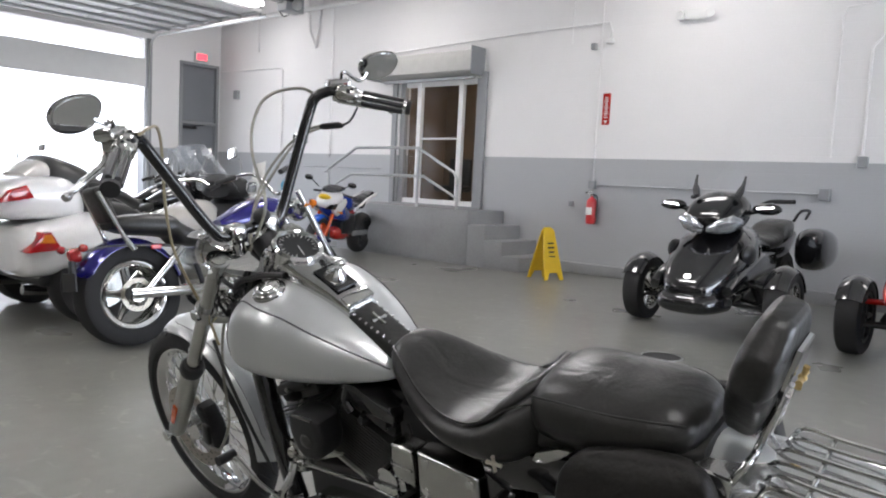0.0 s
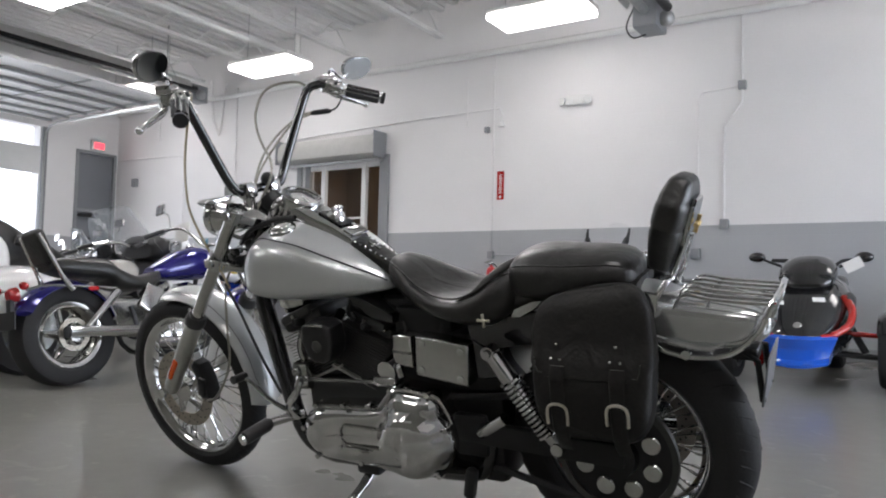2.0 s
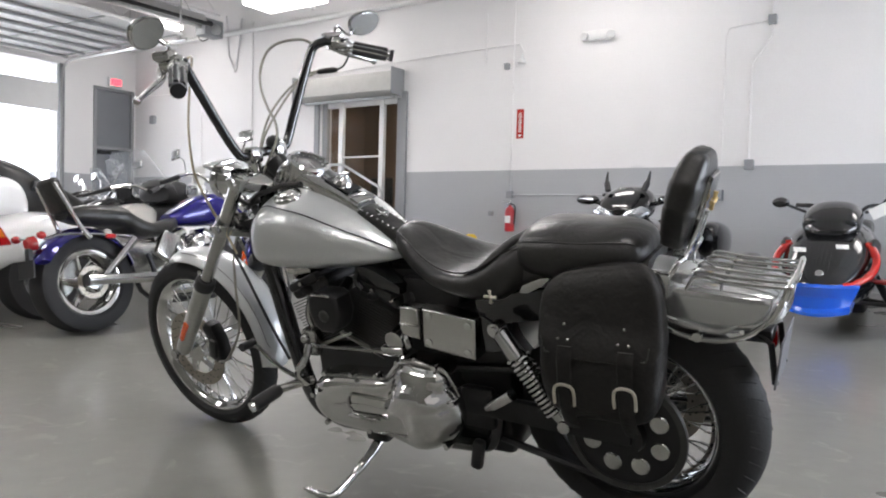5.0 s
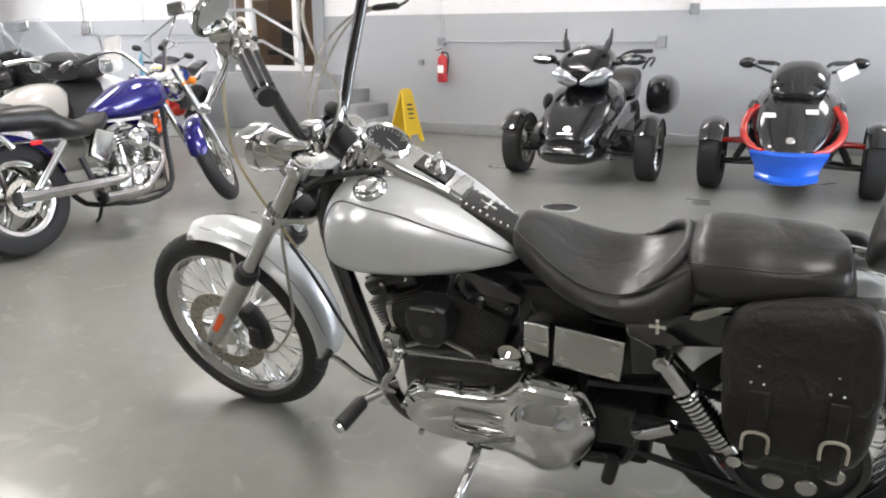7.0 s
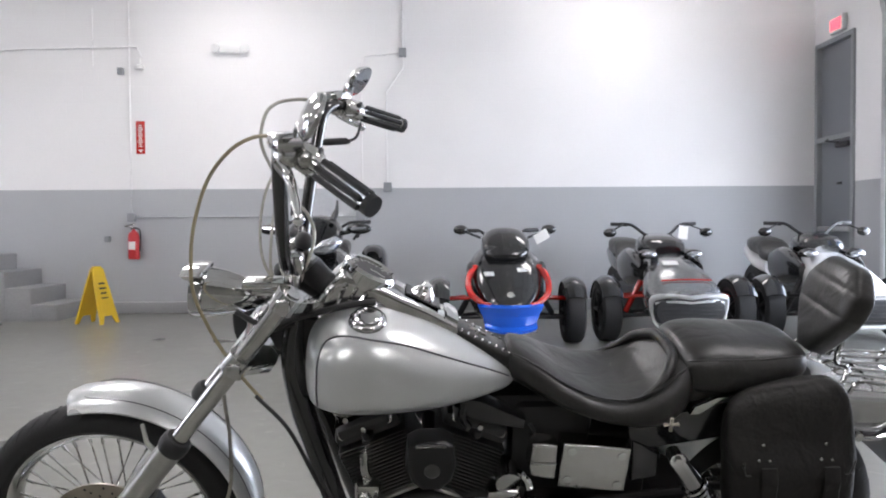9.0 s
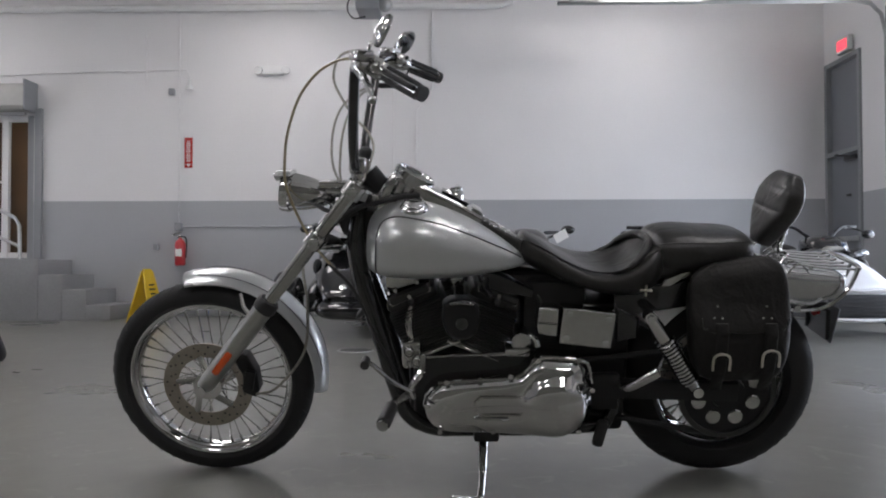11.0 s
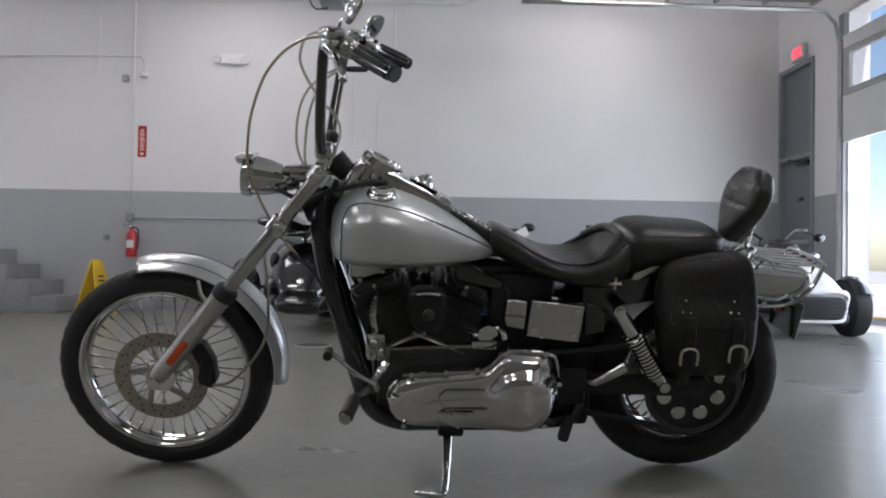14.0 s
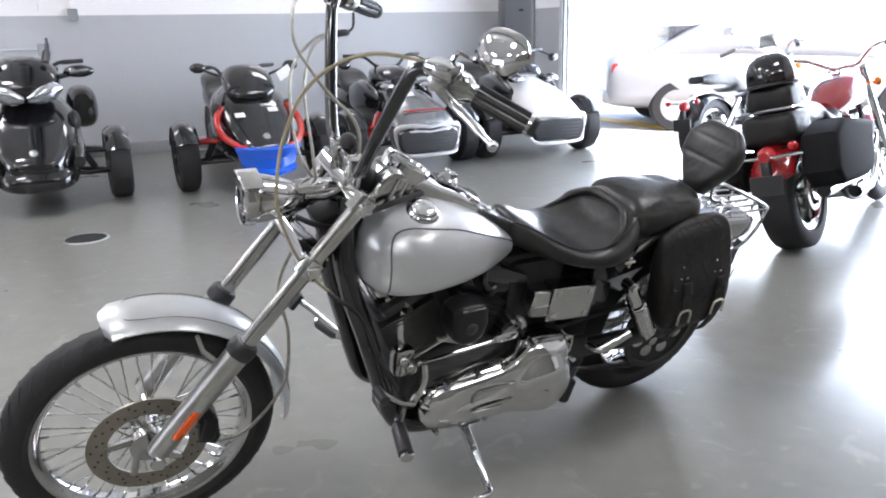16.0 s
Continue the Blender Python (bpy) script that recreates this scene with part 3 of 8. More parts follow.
# landing, steps and rail
bm = B()
box(bm, (-5.75, YB - 0.42, 0.38), (2.7, 0.84, 0.76), 0.01)
solid("landing", bm, M_STEP, "grey concrete landing below the glass door", "landing", kind="structure")
st = thing("steps", "grey concrete steps down from the landing", "steps", pose(-4.4, YB - 0.42, 0), kind="structure")
for k in range(3):
    bm = B()
    box(bm, (0.152 + 0.3 * k, 0, 0.285 - 0.095 * k), (0.3, 0.84, 0.57 - 0.19 * k), 0.008)
    part("step", bm, M_STEP, st)
rl = thing("stair_rail", "galvanised pipe guard rail round the landing", "railing", pose(0, YB - 0.8, 0))
for pts in ([(-7.5, 0, 1.22), (-6.75, 0, 1.62), (-5.42, 0, 1.62), (-4.72, 0, 1.28), (-4.66, 0, 1.18), (-4.64, 0, 0.15)], [(-7.5, 0, 0.9), (-6.85, 0, 1.2), (-5.3, 0, 1.21), (-4.66, 0, 0.92)]):
    bm = B()
    tube(bm, pts, 0.022, 8)
    part("rail", bm, M_GALV, rl)
for x in (-7.4, -5.42):
    bm = B()
    tube(bm, [(x, 0, 0.3 if x < -7 else 0.76), (x, 0, 1.6 if x > -7 else 1.26)], 0.022, 8)
    part("post", bm, M_GALV, rl)
bm = B()
box(bm, (0.92, YB - 0.05, 0.07), (9.5, 0.10, 0.14), 0.012)
solid("baseboard", bm, M_STEP, "grey concrete kerb along the foot of the wall", "baseboard", kind="structure")

# conduits and boxes on the back wall
for pts, r in (([(-2.95, 0, 4.1), (-2.95, 0, 1.22), (-2.9, 0, 1.2), (-0.1, 0, 1.2)], 0.012), ([(-7, 0, 3.2), (-4.2, 0, 3.3), (-2.85, 0, 3.32), (-2.8, 0, 3.2)], 0.013),
               ([(0.46, 0, 4.1), (0.46, 0, 3.05), (0.25, 0, 2.75), (0.25, 0, 1.58)], 0.015), ([(0.46, 0, 3.24), (-0.02, 0, 3.2), (-0.06, 0, 3.1), (-0.06, 0, 1.6)], 0.010),
               ([(-8.31, 0, 4.3), (-8.31, 0, 1.5)], 0.014), ([(-11.8, 0, 3.19), (-9.78, 0, 3.15), (-9.72, 0, 3.1), (-9.70, 0, 1.45)], 0.014), ([(-10.5, 0, 4.6), (-10.5, 0, 3.5)], 0.02), ([(-9.05, 0, 4.5), (-8.95, 0, 3.75), (-8.78, 0, 3.45)], 0.02), ([(-8.62, 0, 4.4), (-8.72, 0, 3.7), (-8.78, 0, 3.45)], 0.02), ([(-3.4, 0, 3.8), (-3.4, 0, 3.1)], 0.009), ([(-10, 0, 1.32), (-7, 0, 1.32)], 0.012)):
    bm = B()
    tube(bm, [(x, YB - 0.025, z) for x, _, z in pts], r, 6)
    solid("conduit", bm, M_WALL, "thin electrical conduit fixed to the wall", "conduit", group="wall conduits", kind="structure")
for x, z, s in ((0.26, 1.56, 0.1), (-0.08, 1.2, 0.11), (-2.95, 1.2, 0.09), (-3.05, 3.02, 0.07), (-3.25, 0.93, 0.06), (0.46, 3.24, 0.09), (-11.2, 2.7, 0.14)):
    bm = B()
    box(bm, (x, YB - 0.035, z), (s, 0.07, s * 1.2), 0.006, 1)
    solid("junction_box", bm, M_FRAMEGREY, "small painted electrical box on the wall", "junction box", group="junction boxes")
bm = B()
lathe(bm, [(0.0, 0), (0.055, 0), (0.05, 0.04), (0.02, 0.06), (0.018, 0.13), (0, 0.13)], (-2.8, YB - 0.07, 3.04))
solid("alarm_bell", bm, M_WHITEF, "small white bell on the wall", "bell")
el = thing("emergency_light", "white twin-head emergency light on the wall", "emergency light", pose(-1.68, YB, 3.3))
bm = B()
box(bm, (0, -0.04, 0), (0.3, 0.08, 0.13), 0.02)
part("case", bm, M_WHITEF, el)
for s in (-1, 1):
    bm = B()
    lathe(bm, [(0, 0), (0.05, 0.0), (0.058, 0.05), (0.05, 0.06), (0, 0.055)], (s * 0.17, -0.05, 0), (s * 0.3, -1, -0.2), 16)
    part("lamp_head", bm, M_WHITEF, el)
sg = thing("fire_extinguisher_sign", "tall red and white fire extinguisher sign", "sign", pose(-2.83, YB, 2.2))
bm = B()
box(bm, (0, -0.004, 0), (0.11, 0.008, 0.41), 0.001, 1)
part("plate", bm, M_REDP, sg)
for k in range(11):
    bm = B()
    box(bm, (0, -0.0095, 0.15 - 0.026 * k), (0.04 + 0.012 * (k % 3), 0.003, 0.012))
    part("lettering", bm, M_PAPER, sg, "white unreadable lettering")
bm = B()
prism(bm, [(-0.03, -0.15), (0.03, -0.15), (0.0, -0.19)], -0.012, -0.0085, "y")
part("arrow", bm, M_PAPER, sg)
fe = thing("fire_extinguisher", "red fire extinguisher hung on the wall", "extinguisher", pose(-2.9, YB - 0.1, 0.68))
bm = B()
lathe(bm, [(0, 0), (0.06, 0), (0.068, 0.015), (0.07, 0.04), (0.07, 0.28), (0.06, 0.32), (0.035, 0.345), (0.022, 0.35), (0.022, 0.37), (0, 0.37)])
part("cylinder", bm, M_RED, fe)
bm = B()
box(bm, (0, -0.067, 0.17), (0.085, 0.012, 0.1), 0.005, 1)
part("label_band", bm, M_PAPER, fe, "white instruction label")
bm = B()
box(bm, (-0.01, 0, 0.385), (0.05, 0.035, 0.04), 0.006)
box(bm, (-0.05, 0, 0.425), (0.13, 0.02, 0.012), 0.004, rot=(0, -14, 0))
box(bm, (-0.055, 0, 0.40), (0.11, 0.02, 0.012), 0.004, rot=(0, 10, 0))
part("valve_handle", bm, M_CHROMED, fe)
bm = B()
tube(bm, [(0.02, 0, 0.39), (0.08, -0.01, 0.36), (0.092, -0.02, 0.25), (0.085, -0.03, 0.1)], 0.01, 8, 5)
part("hose", bm, M_CABLEB, fe)
bm = B()
box(bm, (0, 0.08, 0.3), (0.06, 0.04, 0.12), 0.004, 1)
part("bracket", bm, M_GALV, fe)

ws = thing("wet_floor_sign", "yellow plastic folding wet floor sign, open", "floor sign", pose(-2.95, 6.55, 0, 0, 0, 72))
for s in (-1, 1):
    bm = B()
    prism(bm, [(-0.15, 0), (-0.1, 0), (-0.06, 0.09), (0.06, 0.09), (0.1, 0), (0.15, 0), (0.085, 0.62), (0.05, 0.66), (-0.05, 0.66), (-0.085, 0.62)], -0.01, 0.01, "y", 0.003, 1)
    bmesh.ops.transform(bm, matrix=pose(0, s * 0.17, 0, s * 14.5), verts=bm.verts)
    pn = part("panel", bm, M_YELLOW, ws)
    for k, (w, h) in enumerate(((0.09, 0.02), (0.1, 0.02), (0.08, 0.02), (0.1, 0.014))):
        bm = B()
        box(bm, (0, s * 0.0125, 0.46 - 0.055 * k), (w, 0.003, h))
        bmesh.ops.transform(bm, matrix=pose(0, s * 0.17, 0, s * 14.5), verts=bm.verts)
        part("lettering", bm, M_BLACKP, pn, "black unreadable lettering")
fd = thing("floor_drain", "round dark metal drain cover in the floor", "drain", pose(-0.01, 3.5, 0))
bm = B()
lathe(bm, [(0, 0.004), (0.1, 0.004), (0.13, 0.005), (0.13, 0.0), (0, 0.0)], seg=28)
part("cover", bm, M_BLACKS, fd)
bm = B()
lathe(bm, [(0.13, 0.0), (0.13, 0.006), (0.145, 0.004), (0.147, 0.0)], seg=28)
part("rim", bm, M_GALV, fd)

# outdoors beyond the garage doors
bm = B()
box(bm, (0, 0, -0.32), (2400, 2400, 0.2))
solid("ground", bm, M_OUTSIDE, "pale sunlit concrete yard outside", "ground", kind="structure")
for x0, x1, n in ((XR, XR + 9, "yard_slab"), (XL - 9, XL, "yard_slab")):
    bm = B()
    box(bm, ((x0 + x1) / 2, 3.0, -0.13), (x1 - x0, 18, 0.26))
    solid(n, bm, M_OUTSIDE, "pale concrete apron outside the garage door", "pavement", kind="structure")
# Added glowing boards stand in for the bright distance and light the doorways.
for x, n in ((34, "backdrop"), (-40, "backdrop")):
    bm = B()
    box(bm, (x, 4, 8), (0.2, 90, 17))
    solid(n, bm, M_GLOWEAST if x > 0 else M_GLOWWEST, "glowing backdrop board standing in for the bright distance", "backdrop", kind="structure")
bm = B()
box(bm, (7.1, 5.6, 0.004), (0.3, 5.0, 0.008))
solid("yellow_line", bm, M_YELLOWLINE, "worn yellow painted line on the apron", "floor marking", kind="structure")

# ---- the silver cruiser: x runs from its front wheel's foot to the rear, y to its right, z up ----
def wheel(parent, name, x, z, r, tyre_r, rim_r, width, spokes=0, mat_rim=None, blocky=False, yoff=0.0, cast=0, tread=True):
    """A wheel about the y axis: the rim, with a tyre, a hub and spokes as pieces of it."""
    w = width / 2
    bm = B()
    prof = [(rim_r - 0.009, -w * 0.66), (rim_r - 0.002, -w * 0.74), (rim_r + 0.006, -w * 0.72), (rim_r + 0.008, -w * 0.60), (rim_r - 0.004, -w * 0.5), (rim_r - 0.016, -w * 0.25), (rim_r - 0.018, w * 0.25),
            (rim_r - 0.004, w * 0.5), (rim_r + 0.008, w * 0.6), (rim_r + 0.006, w * 0.72), (rim_r - 0.002, w * 0.74), (rim_r - 0.009, w * 0.66), (rim_r - 0.014, w * 0.42), (rim_r - 0.024, w * 0.24), (rim_r - 0.026, 0), (rim_r - 0.024, -w * 0.24), (rim_r - 0.014, -w * 0.42)]
    lathe(bm, prof, (x, yoff, z), (0, 1, 0), 56, closed=True)
    rim = part(name, bm, mat_rim or M_CHROME, parent)
    bm = B()
    if blocky:
        prof = [(rim_r, -w * 0.8), (rim_r + 0.02, -w), (r - 0.03, -w * 1.0), (r - 0.008, -w * 0.86), (r, -w * 0.5), (r, w * 0.5), (r - 0.008, w * 0.86), (r - 0.03, w), (rim_r + 0.02, w), (rim_r, w * 0.8)]
    else:
        prof = [(rim_r - 0.004, -w * 0.66)]
        for k in range(13):
            a = math.pi * k / 12
            prof.append((rim_r + 0.012 + (r - rim_r - 0.012) * math.sin(a) ** 0.75, -w * math.cos(a)))
        prof.append((rim_r - 0.004, w * 0.66))
    lathe(bm, prof, (x, yoff, z), (0, 1, 0), 64, closed=True)
    part("tyre", bm, M_RUBBER, rim)
    if tread:
        bm = B()
        for k in range(44):
            a0 = 2 * math.pi * k / 44
            for s in (-1, 1):
                pts = []
                for q in range(4):
                    ang, f = a0 + s * 0.0 + q * 0.035, 0.25 + 0.2 * q
                    lat = s * w * f
                    rad = rim_r + 0.012 + (r - rim_r - 0.012) * max(0.0, 1 - f * f) ** 0.375 + 0.0005
                    pts.append((x + rad * math.cos(ang), yoff + lat, z + rad * math.sin(ang)))
                tube(bm, pts, 0.0016, 3)
        tagged(part("tread_groove", bm, M_RUBBER, rim), kind="stuff")
    bm = B()
    lathe(bm, [(0, -w * 0.95), (0.022, -w * 0.95), (0.03, -w * 0.8), (0.03, -w * 0.55), (0.022, -w * 0.3), (0.022, w * 0.3), (0.03, w * 0.55), (0.03, w * 0.8), (0.022, w * 0.95), (0, w * 0.95)], (x, yoff, z), (0, 1, 0), 24)
    part("hub", bm, M_CHROMED, rim)
    if spokes:
        first = {}
        for k in range(spokes):
            side, lean = (1 if k % 2 else -1), (1 if (k // 2) % 2 else -1)
            if (side, lean) not in first:
                bm = B()
                tube(bm, [(0.024 * math.sin(-lean * 1.3), side * w * 0.62, 0.027 * math.cos(lean * 1.3)), (0, side * w * 0.12, rim_r - 0.045), (0, side * w * 0.10, rim_r - 0.044), (0, side * w * 0.09, rim_r - 0.022)], [0.0019, 0.0019, 0.0036, 0.0036], 6)
                me = mesh_of("spoke", bm, M_CHROME)
                first[side, lean] = me
            o = new("spoke", first[side, lean])
            o.parent = rim
            o.matrix_basis = pose(x, yoff, z, 0, 360 * k / spokes, 0)
    for k in range(cast):
        a = 2 * math.pi * k / cast
        bm = B()
        c, s = math.cos(a), math.sin(a)
        tube(bm, [(x + 0.03 * c, yoff, z + 0.03 * s), (x + (rim_r - 0.03) * math.cos(a + 0.12), yoff, z + (rim_r - 0.03) * math.sin(a + 0.12))], [0.026, 0.016], 8)
        part("cast_spoke", bm, mat_rim or M_CHROME, rim)
    return rim


def disc(parent, x, y, z, r, r_in, mat=None):
    bm = B()
    lathe(bm, [(r_in, -0.0025), (r, -0.0025), (r, 0.0025), (r_in, 0.0025)], (x, y, z), (0, 1, 0), 48, closed=True)
    d = part("brake_disc", bm, mat or M_STEEL, parent)
    bm = B()
    for k in range(48):
        a = 2 * math.pi * (k + 0.3 * (k % 2)) / 48
        q = r_in + (r - r_in) * (0.25 + 0.25 * (k % 3))
        lathe(bm, [(0, 0.0031), (0.0035, 0.0031), (0.0035, -0.0031), (0, -0.0031)], (x + q * math.cos(a), y, z + q * math.sin(a)), (0, 1, 0), 6)
    tagged(part("vent_hole", bm, M_BLACKP, d), kind="stuff")
    bm = B()
    for k in range(5):
        a = 2 * math.pi * k / 5
        tube(bm, [(x + 0.035 * math.cos(a), y, z + 0.035 * math.sin(a)), (x + r_in * 1.05 * math.cos(a + 0.5), y, z + r_in * 1.05 * math.sin(a + 0.5))], 0.010, 6)
    lathe(bm, [(0, -0.012), (0.045, -0.012), (0.045, 0.012), (0, 0.012)], (x, y, z), (0, 1, 0), 24)
    part("carrier", bm, M_CHROMED, d)
    return d


def fender(bm, x, z, r, half, a0, a1, n=28, thick=0.004, arch=0.35, k=12):
    """A mudguard: an arched strip round a wheel from angle a0 to a1 (degrees, 0 to the rear, 90 up)."""
    rings = []
    for i in range(n + 1):
        a = radians(a0 + (a1 - a0) * i / n)
        end = min(1.0, min(i, n - i) / 2.2 + 0.55)
        ring = []
        for t, rad in ((1, r), (-1, r - thick)):
            for j in range(k + 1):
                u = (-1 + 2 * j / k) * t
                q = rad - half * arch * 2.2 * (1 - math.sqrt(max(0.0, 1 - (0.92 * u) ** 2)))
                ring.append((x + q * math.cos(a), half * end * u, z + q * math.sin(a)))
        rings.append(ring)
    return loft(bm, rings)


bike = thing("cruiser_motorcycle", "silver cruiser with black ape-hanger bars and leather saddlebags", "motorcycle",
             pose(0, 0, 0.004, 0, 0, 2) @ pose(0, 0, 0, 15, 0, 0))

# wheels
FX, FZ, FR = 0.030, 0.3275, 0.327
WHEEL_STANDS = pose(0.009, -0.05, 0.315, 17.2, 0, -0.8)
fw = wheel(bike, "front_wheel", FX, FZ, FR, 0.04, 0.262, 0.088, 40)
disc(fw, FX, -0.060, FZ, 0.143, 0.096)
RX, RZ, RR = 1.633, 0.317, 0.316
rw = wheel(bike, "rear_wheel", RX, RZ, RR, 0.06, 0.208, 0.138, 40)
bm = B()
lathe(bm, [(0.140, -0.012), (0.150, -0.008), (0.150, 0.008), (0.140, 0.012)], (RX, -0.105, RZ), (0, 1, 0), 56, closed=True)
lathe(bm, [(0, -0.004), (0.141, -0.004), (0.141, 0.004), (0, 0.004)], (RX, -0.105, RZ), (0, 1, 0), 48)
lathe(bm, [(0, -0.03), (0.05, -0.026), (0.056, 0.0)], (RX, -0.105, RZ), (0, 1, 0), 32)
pul = part("belt_pulley", bm, M_BLACKS, rw)
for k in range(8):
    a = 2 * math.pi * k / 8
    a += math.pi / 8
    bm = B()
    lathe(bm, [(0, -0.0032), (0.021, -0.0028), (0.024, 0.0)], (RX + 0.092 * math.cos(a), -0.1095, RZ + 0.092 * math.sin(a)), (0, 1, 0), 18)
    part("pulley_hole", bm, M_CHROMED, pul, "bright disc seen through the pulley hole")
bm = B()
tube(bm, [(1.63, -0.105, 0.468), (1.12, -0.105, 0.42), (1.02, -0.105, 0.38), (1.1, -0.105, 0.27), (1.63, -0.105, 0.168)], 0.010, 6)
part("drive_belt", bm, M_RUBBER, bike)
bm = B()
lathe(bm, [(0.136, -0.1175), (0.152, -0.1175), (0.154, -0.112), (0.152, -0.108), (0.136, -0.108)], (RX, 0, RZ), (0, 1, 0), 48, closed=True)
part("pulley_rim", bm, M_FIN, pul, "worn dark grey pulley rim")
disc(rw, RX, 0.105, RZ, 0.146, 0.098)

# front end: fork tubes, sliders, trees
AX = Vector((0.018, 0, 0.335))
top, low = Vector((0.512, 0, 0.975)), Vector((0.018, 0, 0.335))
fd_ = (top - low).normalized()


def on_fork(d, y):
    p = low + fd_ * d
    return (p.x, y, p.z)


FORK_LEN = (top - low).length
for s in (-1, 1):
    bm = B()
    tube(bm, [on_fork(0.30, s * 0.118), on_fork(FORK_LEN + 0.005, s * 0.118)], 0.0205, 20)
    part("fork_tube", bm, M_CHROMED, bike)
    bm = B()
    tube(bm, [on_fork(0.0, s * 0.118), on_fork(0.02, s * 0.118), on_fork(0.21, s * 0.118), on_fork(0.33, s * 0.118)], [0.024, 0.027, 0.029, 0.030], 20)
    sl = part("fork_slider", bm, M_SLIDER, bike)
    bm = B()
    tube(bm, [on_fork(0.325, s * 0.118), on_fork(0.335, s * 0.118), on_fork(0.355, s * 0.118), on_fork(0.362, s * 0.118)], [0.033, 0.035, 0.034, 0.028], 20)
    part("dust_boot", bm, M_BLACKP, sl)
    bm = B()
    tube(bm, [(AX.x, s * 0.155, AX.z), (AX.x, s * 0.06, AX.z)], 0.012, 12)
    tube(bm, [(AX.x, s * 0.16, AX.z), (AX.x, s * 0.15, AX.z)], 0.018, 6)
    part("axle_nut", bm, M_CHROME, sl)
    a, b = Vector(on_fork(0.072, s * 0.146)), Vector(on_fork(0.160, s * 0.146))
    bm = B()
    tube(bm, [a, a.lerp(b, 0.06), a.lerp(b, 0.94), b], [0.008, 0.0115, 0.0115, 0.008], 10)
    bmesh.ops.scale(bm, vec=(1, 0.5, 1), verts=bm.verts, space=Matrix.Translation((0, -s * 0.146, 0)))
    part("reflector", bm, M_ORANGE, sl, "orange side reflector")
    for d in (0.60, FORK_LEN - 0.02):
        bm = B()
        tube(bm, [on_fork(d - 0.022, s * 0.118), on_fork(d + 0.022, s * 0.118)], 0.030, 18)
        box(bm, on_fork(d, s * 0.146), (0.03, 0.02, 0.025), 0.004)
        part("fork_clamp", bm, M_CHROME, bike)
    bm = B()
    tube(bm, [on_fork(0.27, s * 0.10), (0.145, s * 0.078, 0.585), (0.135, s * 0.066, 0.625)], [0.008, 0.006, 0.005], 8)
    part("fender_bracket", bm, M_SLIDER, bike)
for d, n in ((0.60, "lower_tree"), (FORK_LEN - 0.02, "upper_tree")):
    bm = B()
    c = on_fork(d, 0)
    prism(bm, [(-0.03, -0.118), (0.03, -0.118), (0.075, -0.05), (0.075, 0.05), (0.03, 0.118), (-0.03, 0.118), (-0.015, 0.0)], -0.016, 0.016, "z", 0.005, 2)
    bmesh.ops.transform(bm, matrix=pose(*c, 0, 38, 0), verts=bm.verts)
    part(n, bm, M_CHROME, bike)
bm = B()
tube(bm, [(0.52, 0, 0.985), (0.59, 0, 0.90), (0.62, 0, 0.80)], 0.038, 16)
part("steering_head", bm, M_BLACKS, bike)
bm = B()
prism(bm, [(0.42, 0.875), (0.47, 0.895), (0.56, 0.875), (0.565, 0.80), (0.51, 0.775), (0.45, 0.805)], -0.055, 0.035, "y", 0.012, 2)
part("neck_gusset", bm, M_BLACKS, bike)
bm = B()
tube(bm, [(0.43, -0.06, 0.85), (0.50, -0.085, 0.895), (0.56, -0.09, 0.912), (0.62, -0.092, 0.928), (0.68, -0.08, 0.930)], 0.008, 8, 4)
part("neck_loom", bm, M_BLACKP, bike)
# brake caliper and line
bm = B()
prism(bm, [(0.125, 0.30), (0.165, 0.285), (0.178, 0.31), (0.172, 0.37), (0.145, 0.425), (0.118, 0.435), (0.100, 0.415), (0.128, 0.36)], -0.085, -0.03, "y", 0.010, 3)
box(bm, (0.15, -0.088, 0.345), (0.035, 0.016, 0.07), 0.007, rot=(0, 12, 0))
part("brake_caliper", bm, M_BLACKS, bike)
bm = B()
tube(bm, [(0.17, -0.09, 0.30), (0.24, -0.1, 0.33), (0.33, -0.1, 0.45), (0.345, -0.09, 0.6), (0.33, -0.05, 0.72), (0.38, -0.02, 0.82)], 0.0045, 6, 8)
part("brake_line", bm, M_CABLE, bike)
# front mudguard with pinstripe
bm = B()
fender(bm, FX + 0.008, FZ - 0.002, 0.350, 0.072, 106, -9, 40, arch=0.28)
ff = part("front_fender", bm, M_SILVER, bike)
for s in (-1, 1):
    bm = B()
    pts = []
    for i in range(26):
        a = radians(104 - 108 * i / 25)
        q = 0.350 - 0.0085
        pts.append((FX + 0.008 + q * math.cos(a), s * 0.050 * min(1, 0.2 + i / 3, 0.2 + (25 - i) / 3), FZ + q * math.sin(a) + 0.001))
    tube(bm, pts, 0.0014, 4)
    part("pinstripe", bm, M_PIN, ff, "dark pinstripe")

# headlamp
hd = Vector((-1, 0, 0.10)).normalized()
hb = Vector((0.276, 0.018, 0.928))
bm = B()
lathe(bm, [(0.0, 0.150), (0.012, 0.147), (0.027, 0.133), (0.043, 0.095), (0.053, 0.052), (0.0585, 0.015), (0.060, 0.0), (0.057, -0.004), (0.055, 0.004), (0.0, 0.01)], hb, -hd, 36)
hl = part("headlamp", bm, M_CHROME, bike)
bm = B()
lathe(bm, [(0, -0.008), (0.03, -0.006), (0.055, 0.002), (0.05, 0.006), (0, 0.004)], hb, -hd, 32)
part("lens", bm, M_LENS, hl, "clear glass lens")
bm = B()
lathe(bm, [(0.058, -0.012), (0.062, -0.014), (0.064, -0.008), (0.063, 0.012), (0.0595, 0.016)], hb, -hd, 36)
